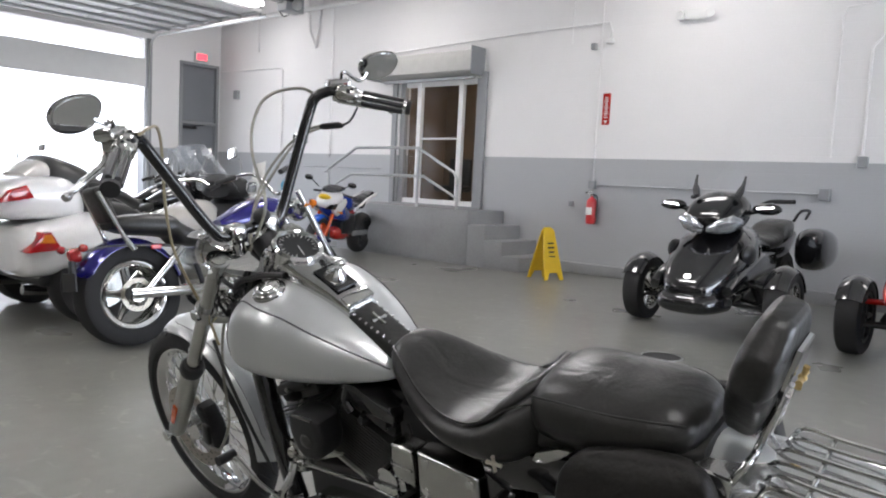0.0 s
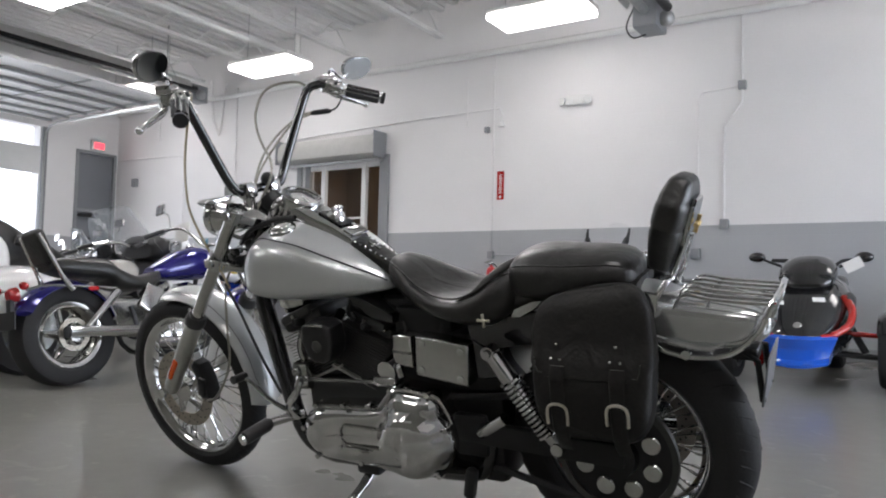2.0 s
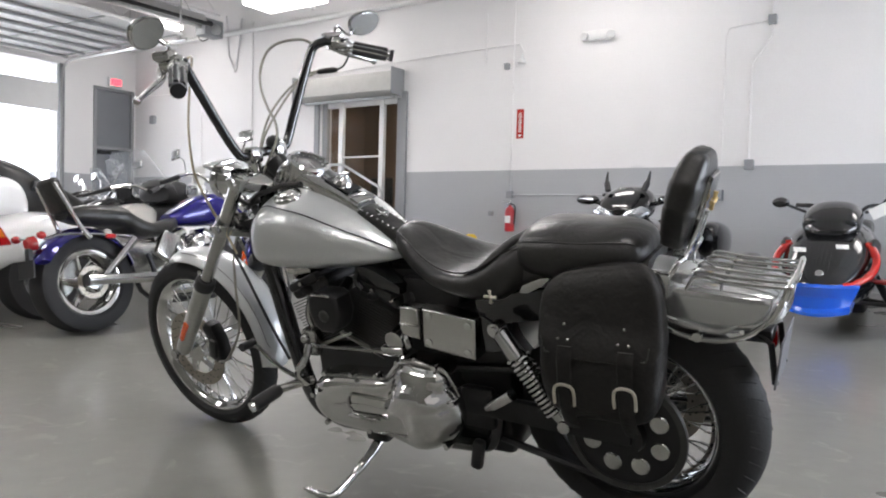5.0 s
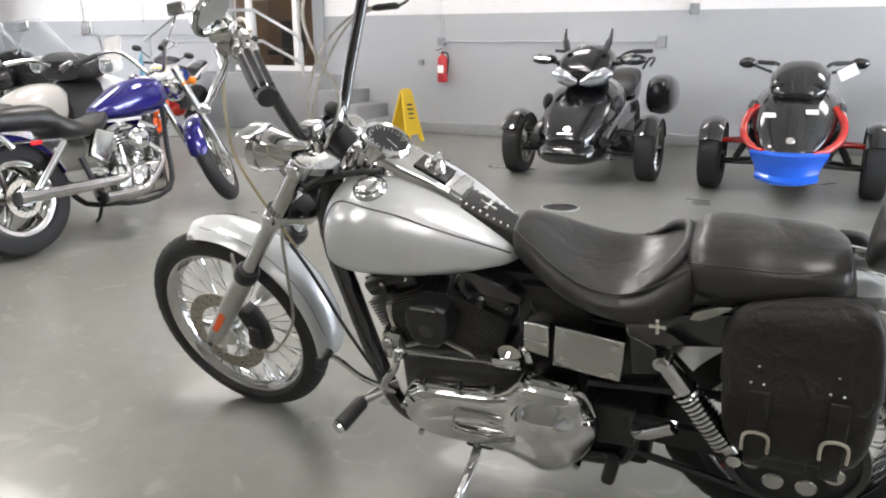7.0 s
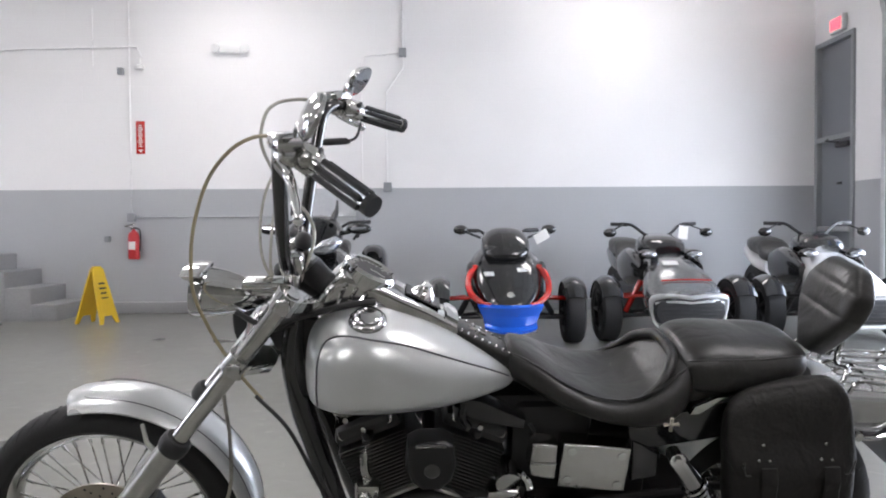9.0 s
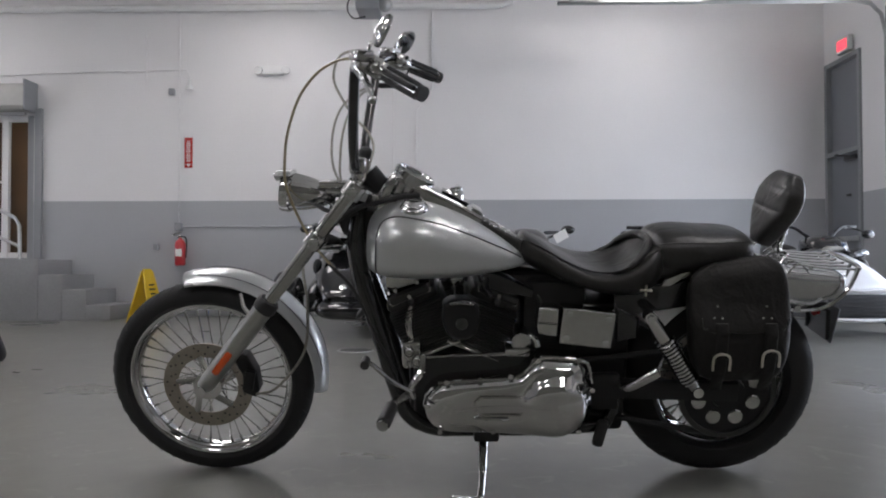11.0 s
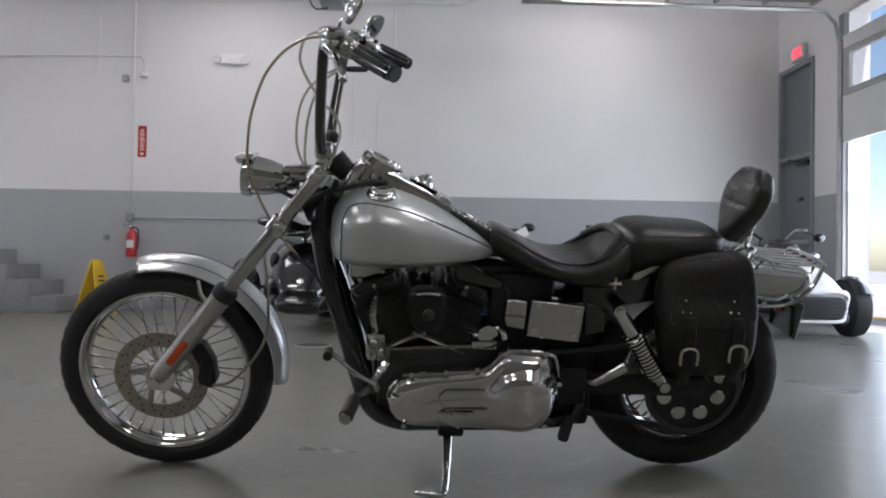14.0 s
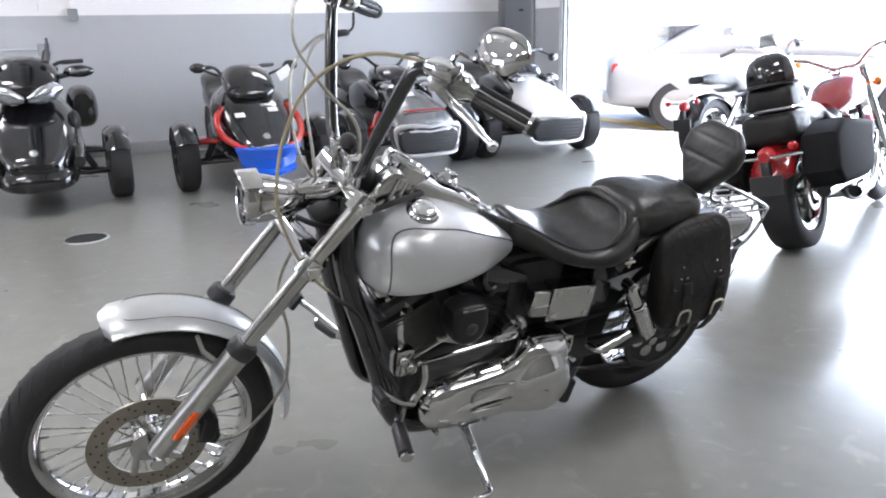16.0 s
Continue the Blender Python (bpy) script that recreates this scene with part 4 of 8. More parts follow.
part("trim_ring", bm, M_CHROME, hl)
bm = B()
prism(bm, [(-0.05, 0.06), (-0.035, 0.068), (0.035, 0.068), (0.05, 0.06), (0.02, 0.04), (-0.02, 0.04)], 0.25, 0.30, "x", 0.004)
bmesh.ops.translate(bm, vec=(0, 0, 0.926), verts=bm.verts)
part("visor", bm, M_CHROME, hl)
bm = B()
tube(bm, [(0.40, 0, 0.935), (0.45, 0, 0.93), (0.50, 0, 0.95)], 0.018, 10)
box(bm, (0.43, 0, 0.955), (0.10, 0.05, 0.02), 0.006)
part("headlamp_bracket", bm, M_CHROME, bike)
bm = B()
tube(bm, [(0.37, -0.04, 0.90), (0.41, -0.06, 0.885), (0.46, -0.06, 0.87), (0.50, -0.05, 0.88)], 0.007, 8, 4)
tube(bm, [(0.37, 0.04, 0.90), (0.41, 0.06, 0.885), (0.46, 0.06, 0.87), (0.50, 0.05, 0.88)], 0.007, 8, 4)
part("wiring_loom", bm, M_BLACKP, bike)

# handlebar: risers, bar, grips, levers, mirrors
for s in (-1, 1):
    bm = B()
    tube(bm, [(0.50, s * 0.05, 0.96), (0.503, s * 0.05, 1.02)], 0.02, 14)
    box(bm, (0.504, s * 0.05, 1.02), (0.05, 0.045, 0.05), 0.01)
    part("riser", bm, M_CHROME, bike)
bm = B()
half = [(0.504, 0.0, 1.022), (0.503, 0.045, 1.022), (0.502, 0.085, 1.022), (0.502, 0.108, 1.045), (0.508, 0.150, 1.12), (0.528, 0.232, 1.275), (0.540, 0.255, 1.312), (0.560, 0.285, 1.322)]
full = [(x, -y, z) for x, y, z in half[:0:-1]] + half
tube(bm, full, 0.0148, 14, 4)
hbar = part("handlebar", bm, M_BLACKG, bike)
for s in (-1, 1):
    a, b = Vector((0.560, s * 0.285, 1.322)), Vector((0.716, s * 0.419, 1.251))
    d = (b - a).normalized()
    bm = B()
    tube(bm, [a, a + d * 0.08], 0.0128, 12)
    part("bar_end", bm, M_BLACKG, hbar)
    bm = B()
    tube(bm, [a + d * 0.075, a + d * 0.085, b - d * 0.008, b], [0.021, 0.0165, 0.0165, 0.019], 14)
    gr = part("grip", bm, M_CHROME, hbar, "chrome and black rubber grip")
    for k in range(6):
        q = 2 * math.pi * k / 6
        u = d.orthogonal().normalized()
        v = d.cross(u)
        off = 0.0165 * (math.cos(q) * u + math.sin(q) * v)
        bm = B()
        tube(bm, [a + d * 0.092 + off, b - d * 0.015 + off], 0.0066, 6)
        part("rubber_strip", bm, M_BLACKP, gr)
    bm = B()
    tube(bm, [b - d * 0.006, b + d * 0.006], 0.0195, 14)
    part("end_cap", bm, M_BLACKP, gr)
    # switch housing and master cylinder
    c = a + d * 0.05
    bm = B()
    tube(bm, [c - d * 0.028, c - d * 0.02, c + d * 0.02, c + d * 0.028], [0.02, 0.026, 0.026, 0.02], 14)
    box(bm, c + Vector((-0.03, 0, 0.004)), (0.055, 0.045, 0.035), 0.010, rot=(0, 0, -s * 40))
    sw = part("switch_housing", bm, M_CHROMED, hbar)
    for q in range(3):
        bm = B()
        box(bm, c + Vector((0.022, -s * 0.012 + s * 0.012 * q, 0.012)), (0.012, 0.01, 0.012), 0.003, 1)
        part("switch_button", bm, M_BLACKP, sw)
    bm = B()
    box(bm, c + Vector((-0.035, s * 0.005, 0.03)), (0.05, 0.065, 0.03), 0.010, rot=(0, 0, -s * 30))
    part("master_cylinder" if s > 0 else "clutch_perch", bm, M_CHROME, hbar)
    bm = B()
    e = Vector((0.605, s * 0.461, 1.238))
    tube(bm, [c + Vector((-0.045, s * 0.02, -0.004)), c + Vector((-0.024, s * 0.038, -0.026)), e + Vector((-0.014, -s * 0.05, 0.019)), e], [0.011, 0.0095, 0.0085, 0.0065], 10, 4)
    ball(bm, e, 0.011, 12)
    part("lever", bm, M_CHROME, hbar)
    # mirror
    mc = Vector((0.629, -0.41, 1.392)) if s < 0 else Vector((0.606, 0.437, 1.364))
    bm = B()
    tube(bm, [c + Vector((-0.02, 0, 0.03)), c + Vector((-0.01, s * 0.01, 0.06)), mc + Vector((-0.02, -s * 0.06, -0.03)), mc + Vector((-0.015, -s * 0.02, 0))], 0.005, 8, 5)
    part("mirror_stem", bm, M_CHROME, hbar)
    face = Vector((0.88, 0.192, -0.427)).normalized() if s < 0 else Vector((0.86, -0.28, -0.42)).normalized()
    rings = []
    mside = Vector((0, 0, 1)).cross(face).normalized()
    mup = face.cross(mside)
    shape = [(-0.060, 0.0), (-0.052, 0.026), (-0.020, 0.040), (0.03, 0.038), (0.056, 0.022), (0.060, -0.004), (0.040, -0.034), (0.0, -0.042), (-0.04, -0.030)]
    shape = [tuple(q) for q in refine([shape[-1], *shape, shape[0], shape[1]], 4)[4:4 * (len(shape) + 1)]]
    for depth, k in ((-0.021, 0.25), (-0.018, 0.62), (-0.011, 0.9), (-0.004, 1.0), (0.002, 0.97)):
        rings.append([mc + face * depth + (mside * (-s * u) + mup * v) * k for u, v in shape])
    bm = B()
    loft(bm, rings)
    mh = part("mirror_shell", bm, M_CHROME, hbar)
    bm = B()
    loft(bm, [[mc + face * q + (mside * (-s * u) + mup * v) * 0.88 for u, v in shape] for q in (0.0025, 0.004)])
    part("mirror_glass", bm, M_MIRROR, mh)
# cables
for n, pts, r, mt in (
        ("clutch_cable", [(0.565, -0.30, 1.314), (0.525, -0.255, 1.319), (0.466, -0.20, 1.314), (0.405, -0.16, 1.281), (0.350, -0.135, 1.217), (0.313, -0.13, 1.122), (0.300, -0.13, 1.04), (0.301, -0.13, 0.966), (0.332, -0.122, 0.87), (0.38, -0.12, 0.78), (0.43, -0.138, 0.725)], 0.0039, M_CABLET),
        ("clutch_cable_end", [(0.425, -0.137, 0.731), (0.50, -0.16, 0.66), (0.56, -0.15, 0.52), (0.62, -0.14, 0.40)], 0.0046, M_CABLEB),
        ("throttle_cable", [(0.532, 0.263, 1.230), (0.480, 0.223, 1.207), (0.442, 0.154, 1.137), (0.434, 0.061, 1.042), (0.45, 0.02, 0.94), (0.56, 0.03, 0.86)], 0.0038, M_CABLE),
        ("idle_cable", [(0.545, 0.270, 1.236), (0.488, 0.243, 1.224), (0.424, 0.195, 1.172), (0.402, 0.125, 1.10), (0.410, 0.06, 1.0), (0.46, 0.03, 0.93), (0.57, 0.04, 0.86)], 0.0038, M_CABLE),
        ("brake_hose", [(0.56, 0.285, 1.31), (0.525, 0.264, 1.321), (0.498, 0.248, 1.337), (0.463, 0.223, 1.340), (0.431, 0.194, 1.333), (0.413, 0.162, 1.309), (0.409, 0.126, 1.254), (0.440, 0.090, 1.198), (0.482, 0.065, 1.144), (0.525, 0.045, 1.102), (0.54, 0.02, 1.05), (0.51, -0.03, 0.96)], 0.0042, M_CABLE)):
    bm = B()
    tube(bm, pts, r, 7, 8)
    part(n, bm, mt, bike)
bm = B()
tube(bm, [(0.528, 0.261, 1.229), (0.536, 0.264, 1.231), (0.584, 0.282, 1.231), (0.594, 0.286, 1.229)], [0.005, 0.009, 0.009, 0.005], 8)
tube(bm, [(0.59, 0.285, 1.23), (0.61, 0.30, 1.24), (0.618, 0.325, 1.27)], 0.0035, 6, 3)
part("cable_sleeve", bm, M_BLACKP, bike)
bm = B()
ball(bm, (0.515, 0.03, 1.045), (0.022, 0.024, 0.022), 12)
part("ignition_knob", bm, M_BLACKP, bike)

# tank
TANK_Y = -0.005
rows = refine([  # x, half width, z bottom, z top
    (0.520, 0.060, 0.745, 0.800), (0.526, 0.118, 0.722, 0.842), (0.545, 0.171, 0.706, 0.878), (0.585, 0.201, 0.697, 0.907), (0.640, 0.210, 0.692, 0.922), (0.70, 0.205, 0.690, 0.918),
    (0.78, 0.184, 0.690, 0.888), (0.86, 0.150, 0.693, 0.846), (0.93, 0.110, 0.700, 0.800), (0.98, 0.075, 0.708, 0.760), (1.004, 0.035, 0.716, 0.738)], 3)
bm = B()
def tank_section(x, w, zb, zt):
    """A teardrop section: rounded above, square-shouldered below."""
    zc = zb + 0.36 * (zt - zb)
    out = []
    for j in range(52):
        a = 2 * math.pi * (j + 0.5) / 52
        c, s = math.cos(a), math.sin(a)
        e = 2.35 if s > 0 else 3.6
        h = (zt - zc) if s > 0 else (zc - zb)
        out.append((x, TANK_Y + w * math.copysign(abs(c) ** (2 / e), c), zc + h * math.copysign(abs(s) ** (2 / e), s)))
    return out


loft(bm, [tank_section(x, w, zb, zt) for x, w, zb, zt in rows])
tank = part("fuel_tank", bm, M_SILVER, bike, "silver metallic tank with dark pinstripe")


def tank_y(x, z):
    """Half width of the tank at (x, z)."""
    xs = [r[0] for r in rows]
    w, zb, zt = (float(np.interp(x, xs, [r[k] for r in rows])) for k in (1, 2, 3))
    zc = zb + 0.36 * (zt - zb)
    e, h = (2.35, zt - zc) if z > zc else (3.6, zc - zb)
    q = min(1.0, abs(z - zc) / h)
    return w * max(0.0, 1 - q ** e) ** (1 / e)


for s in (-1, 1):
    pts = [(0.556, 0.72), (0.556, 0.78), (0.560, 0.835), (0.576, 0.868), (0.61, 0.882), (0.66, 0.880), (0.74, 0.862), (0.82, 0.829), (0.90, 0.790), (0.96, 0.757), (0.985, 0.740)]
    pts = spline([(x, 0, z) for x, z in pts], 5)
    bm = B()
    tube(bm, [(p.x, TANK_Y + s * (tank_y(p.x, p.z) + 0.0012), p.z) for p in pts], 0.0022, 5)
    part("pinstripe", bm, M_PIN, tank, "dark pinstripe")
    bm = B()
    cd = Vector((0.02, s * 0.30, 1)).normalized()
    cb = Vector((0.664, s * 0.106 - 0.012, 0.902))
    lathe(bm, [(0, 0.019), (0.022, 0.0185), (0.030, 0.016), (0.033, 0.013), (0.034, 0.009), (0.040, 0.006), (0.043, 0.0), (0.043, -0.01)], cb, cd, 28)
    part("filler_cap", bm, M_CHROME, tank)
# console, gauge, dash switch and leather panel
rows_c = refine([(0.545, 0.040, 0.875, 0.912), (0.56, 0.050, 0.87, 0.946), (0.59, 0.056, 0.87, 0.984), (0.62, 0.060, 0.87, 0.996), (0.66, 0.062, 0.87, 0.980), (0.70, 0.062, 0.86, 0.961), (0.74, 0.058, 0.85, 0.938), (0.80, 0.050, 0.82, 0.907), (0.865, 0.044, 0.79, 0.866)], 3)
bm = B()
loft(bm, [oval(x, -0.013, zb, zt, w, 4.5, 28) for x, w, zb, zt in rows_c])
con = part("dash_console", bm, M_CHROME, bike)
gd = Vector((0.47, 0, 0.88)).normalized()
gb = Vector((0.664, -0.013, 0.976))
bm = B()
lathe(bm, [(0.062, -0.03), (0.064, 0.0), (0.064, 0.010), (0.058, 0.017), (0.053, 0.014), (0.051, 0.008)], gb, gd, 40)
part("gauge_bezel", bm, M_CHROME, con)
for s in (-1, 1):
    for k in range(3):
        bm = B()
        tube(bm, [(0.585 + 0.022 * k, -0.013 + s * 0.0585, 0.905), (0.618 + 0.022 * k, -0.013 + s * 0.061, 0.972 - 0.012 * k)], 0.0052, 6)
        part("console_rib", bm, M_CHROME, con)
bm = B()
lathe(bm, [(0.0, 0.009), (0.055, 0.009), (0.055, 0.002), (0, 0.002)], gb, gd, 36)
dial = part("gauge_dial", bm, M_DIAL, con, "black speedometer dial")
gu = Vector((0, 1, 0))
gv = gd.cross(gu)
for k in range(21):
    a = radians(-135 + 270 * k / 20)
    q = -gv * 0 + (math.sin(a) * gu + math.cos(a) * gv)
    bm = B()
    tube(bm, [gb + gd * 0.0098 + q * (0.042 if k % 2 else 0.037), gb + gd * 0.0098 + q * 0.047], 0.0009, 4)
    part("dial_mark", bm, M_DIALMARK, dial)
bm = B()
tube(bm, [gb + gd * 0.0105, gb + gd * 0.0105 + (gu * -0.25 - gv * 0.8) * 0.045], 0.0011, 4)
part("needle", bm, M_DIALMARK, dial)
for x, z, n in ((0.783, 0.919, "ignition_switch"),):
    bm = B()
    prism(bm, [(-0.04, -0.034), (0.05, -0.034), (0.05, 0.034), (-0.04, 0.034)], -0.002, 0.004, "z", 0.003, 1)
    bmesh.ops.transform(bm, matrix=pose(x, -0.013, z - 0.001, 0, 27, 0), verts=bm.verts)
    part("switch_plate", bm, M_BLACKG, con)
    bm = B()
    lathe(bm, [(0, 0.032), (0.010, 0.031), (0.014, 0.022), (0.022, 0.016), (0.028, 0.004), (0.03, 0.0)], (x + 0.004, -0.013, z), (0.45, 0, 0.89), 20)
    box(bm, (x + 0.012, -0.013, z + 0.024), (0.014, 0.05, 0.014), 0.005, rot=(0, 24, 0))
    part(n, bm, M_CHROME, con)
bm = B()
box(bm, (0.852, -0.013, 0.874), (0.035, 0.088, 0.016), 0.006, rot=(0, 30, 0))
part("console_tail", bm, M_CHROME, con)
rows_l = refine([(0.862, 0.046, 0.780, 0.856), (0.92, 0.045, 0.76, 0.826), (0.97, 0.042, 0.74, 0.797), (1.015, 0.038, 0.72, 0.775)], 3)
bm = B()
loft(bm, [oval(x, -0.013, zb, zt, w, 4.5, 28) for x, w, zb, zt in rows_l])
tp = part("tank_panel", bm, M_LEATHER, bike, "black studded leather tank strap")
for k in range(9):
    for s in (-1, 1):
        f = k / 8
        bm = B()
        ball(bm, (0.875 + 0.13 * f, -0.013 + s * (0.038 - 0.006 * f), 0.8475 - 0.069 * f), (0.0042, 0.0042, 0.004), 8)
        part("stud", bm, M_CHROME, tp)


def star(bm, c, n, r):
    """A small cross of four lobes lying on a surface."""
    n = Vector(n).normalized()
    u = n.orthogonal().normalized()
    v = n.cross(u)
    for k in range(4):
        a = math.pi / 4 + math.pi / 2 * k
        d = math.cos(a) * u + math.sin(a) * v
        tube(bm, [Vector(c), Vector(c) + d * r], [r * 0.16, r * 0.26], 6)
    ball(bm, c, r * 0.34, 8)
    return bm


bm = B()
star(bm, (0.915, -0.013, 0.829), (0.45, 0, 0.89), 0.022)
part("concho", bm, M_CHROMED, tp, "small cross-shaped metal concho")

# seat
rows_s = refine([  # x, half width, zb, zt, dip
    (0.985, 0.050, 0.735, 0.795, 0.0), (1.00, 0.075, 0.715, 0.803, 0.0), (1.05, 0.108, 0.690, 0.785, 0.004), (1.11, 0.140, 0.668, 0.752, 0.010), (1.18, 0.162, 0.648, 0.727, 0.018), (1.25, 0.172, 0.634, 0.727, 0.026),
    (1.31, 0.174, 0.628, 0.756, 0.036), (1.35, 0.164, 0.632, 0.787, 0.030), (1.385, 0.140, 0.65, 0.797, 0.010), (1.41, 0.105, 0.68, 0.782, 0.0)], 4)
bm = B()
SEAT_Y = -0.005
loft(bm, [oval(r[0], SEAT_Y * min(1.0, (r[0] - 0.97) / 0.25), r[2], r[3], r[1], 2.7, 44, r[4]) for r in rows_s])
seat = part("rider_seat", bm, M_LEATHER, bike, "scooped black leather saddle")
bm = B()
pts = []
for x, w, zb, zt, dp in rows_s[2:-3]:
    pts.append((x, SEAT_Y * min(1.0, (x - 0.97) / 0.25) - w * 0.84, zb + (zt - zb) * 0.86))
tube(bm, pts, 0.003, 5)
part("piping", bm, M_LEATHER, seat)
# the raised rim round the back of the scoop, and the softer panel in it
bm = B()
rim_half = [(1.17, 0.132, 0.690), (1.23, 0.142, 0.698), (1.285, 0.140, 0.718), (1.33, 0.124, 0.755), (1.36, 0.082, 0.780), (1.372, 0.04, 0.786)]
tube(bm, [(x, SEAT_Y - y, z) for x, y, z in rim_half] + [(x, SEAT_Y + y, z) for x, y, z in rim_half[::-1]], [0.002, 0.006, 0.009, 0.012, 0.013, 0.013, 0.013, 0.013, 0.012, 0.009, 0.006, 0.002], 12, 4)
part("seat_rim", bm, M_LEATHER, seat)
for s in (-1, 1):
    bm = B()
    star(bm, (1.338, SEAT_Y + s * 0.176, 0.668), (0, s, -0.1), 0.017)
    part("concho", bm, M_BUCKLE, seat, "cross-shaped metal concho")
rows_p = refine([(1.374, 0.070, 0.728, 0.778), (1.384, 0.108, 0.702, 0.808), (1.412, 0.128, 0.684, 0.827), (1.47, 0.133, 0.676, 0.833), (1.54, 0.131, 0.684, 0.828), (1.605, 0.125, 0.698, 0.826), (1.652, 0.110, 0.710, 0.819), (1.682, 0.084, 0.724, 0.801), (1.691, 0.050, 0.740, 0.783)], 3)
bm = B()
loft(bm, [oval(r[0], SEAT_Y, r[2], r[3], r[1], 2.3, 44, 0.004) for r in rows_p])
pad_seat = part("passenger_seat", bm, M_LEATHER, bike, "thick black leather passenger pad")
for s in (-1, 1):
    bm = B()
    tube(bm, [(x, SEAT_Y + s * w * 0.885, (zb + zt) / 2 + (zt - zb) / 2 * 0.525) for x, w, zb, zt in rows_p[4:-4]], 0.0022, 6)
    part("piping", bm, M_LEATHER, pad_seat)
bm = B()
loft(bm, [oval(x, 0, zb, zt, w, 3, 28) for x, zb, zt, w in ((1.37, 0.66, 0.75, 0.12), (1.45, 0.68, 0.752, 0.12), (1.66, 0.70, 0.752, 0.10), (1.7, 0.72, 0.75, 0.08))])
part("seat_pan", bm, M_LEATHER, bike)

# backrest
bd = Vector((0.32, 0, 1)).normalized()
bb = Vector((1.742, 0, 0.763))
bn = Vector((1, 0, -0.32)).normalized()
rings = []
for f, w, th in refine(((0.0, 0.026, 0.016), (0.006, 0.034, 0.024), (0.05, 0.067, 0.031), (0.098, 0.100, 0.034), (0.112, 0.106, 0.034), (0.155, 0.106, 0.034), (0.178, 0.092, 0.031), (0.206, 0.066, 0.024), (0.216, 0.048, 0.014)), 5):
    th *= 1 - 0.10 * math.exp(-((f - 0.105) / 0.006) ** 2) - 0.07 * math.exp(-((f - 0.165) / 0.006) ** 2)
    th *= 1.12
    c = bb + bd * f * 1.075 - bn * 0.006
    ring = []
    for j in range(28):
        a = 2 * math.pi * j / 28
        u, v = math.copysign(abs(math.cos(a)) ** 0.5, math.cos(a)), math.copysign(abs(math.sin(a)) ** 0.5, math.sin(a))
        ring.append(c + Vector((0, 1, 0)) * w * u + bn * th * v)
    rings.append(ring)
bm = B()
loft(bm, rings)
pad = part("backrest_pad", bm, M_LEATHER, bike, "black leather passenger backrest")
bm = B()
prism(bm, [(-0.016, -0.0), (0.016, -0.0), (0.040, 0.11), (0.048, 0.15), (0.038, 0.19), (-0.038, 0.19), (-0.048, 0.15), (-0.040, 0.11)], -0.006, 0.006, "x", 0.003, 1)
bmesh.ops.transform(bm, matrix=Matrix.Translation(bb + bn * 0.035 - bd * 0.0) @ pose(0, 0, 0, 0, 17.7, 0), verts=bm.verts)
part("backrest_plate", bm, M_CHROME, pad)
bm = B()
star(bm, bb + bn * 0.050 + bd * 0.13, bn, 0.022)
part("concho", bm, M_BRASS, pad, "brass cross emblem")
bm = B()
for s in (-1, 1):
    tube(bm, [bb + bn * 0.04 + bd * 0.10 + Vector((0, s * 0.02, 0)), bb + bn * 0.035 + bd * 0.0 + Vector((0, s * 0.05, 0)), (1.775, s * 0.10, 0.755), (1.74, s * 0.118, 0.70)], 0.007, 10, 4)
part("sissy_bar", bm, M_CHROME, bike)
for s in (-1, 1):
    bm = B()
    box(bm, (1.722, s * 0.120, 0.708), (0.07, 0.012, 0.06), 0.005, rot=(0, 10, 0))
    for x in (1.705, 1.74):
        tube(bm, [(x, s * 0.122, 0.708), (x, s * 0.132, 0.708)], 0.010, 6)
    part("sissy_bar_bracket", bm, M_CHROME, bike)

# rear mudguard, rails and plate
bm = B()
fender(bm, RX + 0.02, RZ + 0.035, 0.388, 0.106, 150, 62, 32, arch=0.66)
rf = part("rear_fender", bm, M_SILVER, bike)
bm = B()
loft(bm, [oval(x, 0, zb, zt, w, 3.6, 40) for x, w, zb, zt in refine([(1.69, 0.100, 0.600, 0.722), (1.74, 0.107, 0.594, 0.718), (1.82, 0.109, 0.588, 0.712), (1.89, 0.108, 0.592, 0.704), (1.945, 0.101, 0.602, 0.696), (1.975, 0.086, 0.616, 0.686), (1.988, 0.055, 0.632, 0.668)], 3)])
part("fender_tail", bm, M_SILVERTAIL, rf)
for s in (-1, 1):
    # embossed ribs along the skirt, and the bright guard bar round its edge
    for dz, x1 in ((0.012, 1.945), (-0.014, 1.935), (-0.040, 1.915)):
        bm = B()
        tube(bm, [(1.715, s * 0.106, 0.668 + dz), (1.78, s * 0.110, 0.656 + dz), (1.85, s * 0.109, 0.644 + dz), (x1 - 0.03, s * 0.104, 0.644 + dz * 0.8), (x1 + 0.008, s * 0.090, 0.660 + dz * 0.5)], [0.005, 0.0075, 0.0075, 0.006, 0.003], 8, 4)
    part("embossed_rib", bm, M_SILVERTAIL, rf)
    bm = B()
    tube(bm, [(1.735, s * 0.117, 0.612), (1.78, s * 0.119, 0.592), (1.85, s * 0.119, 0.586), (1.91, s * 0.116, 0.598), (1.962, s * 0.112, 0.640), (1.985, s * 0.108, 0.682), (1.997, s * 0.102, 0.712)], 0.0062, 8, 5)
    part("guard_bar", bm, M_CHROME, rf, "chrome guard bar round the skirt")
    bm = B()
    tube(bm, [(1.815, s * 0.112, 0.592), (1.815, s * 0.127, 0.592)], 0.011, 10)
    part("guard_bolt", bm, M_CHROME, rf)
rack = [(1.785, 0.718), (1.81, 0.723), (1.87, 0.716), (1.93, 0.711), (1.995, 0.708)]
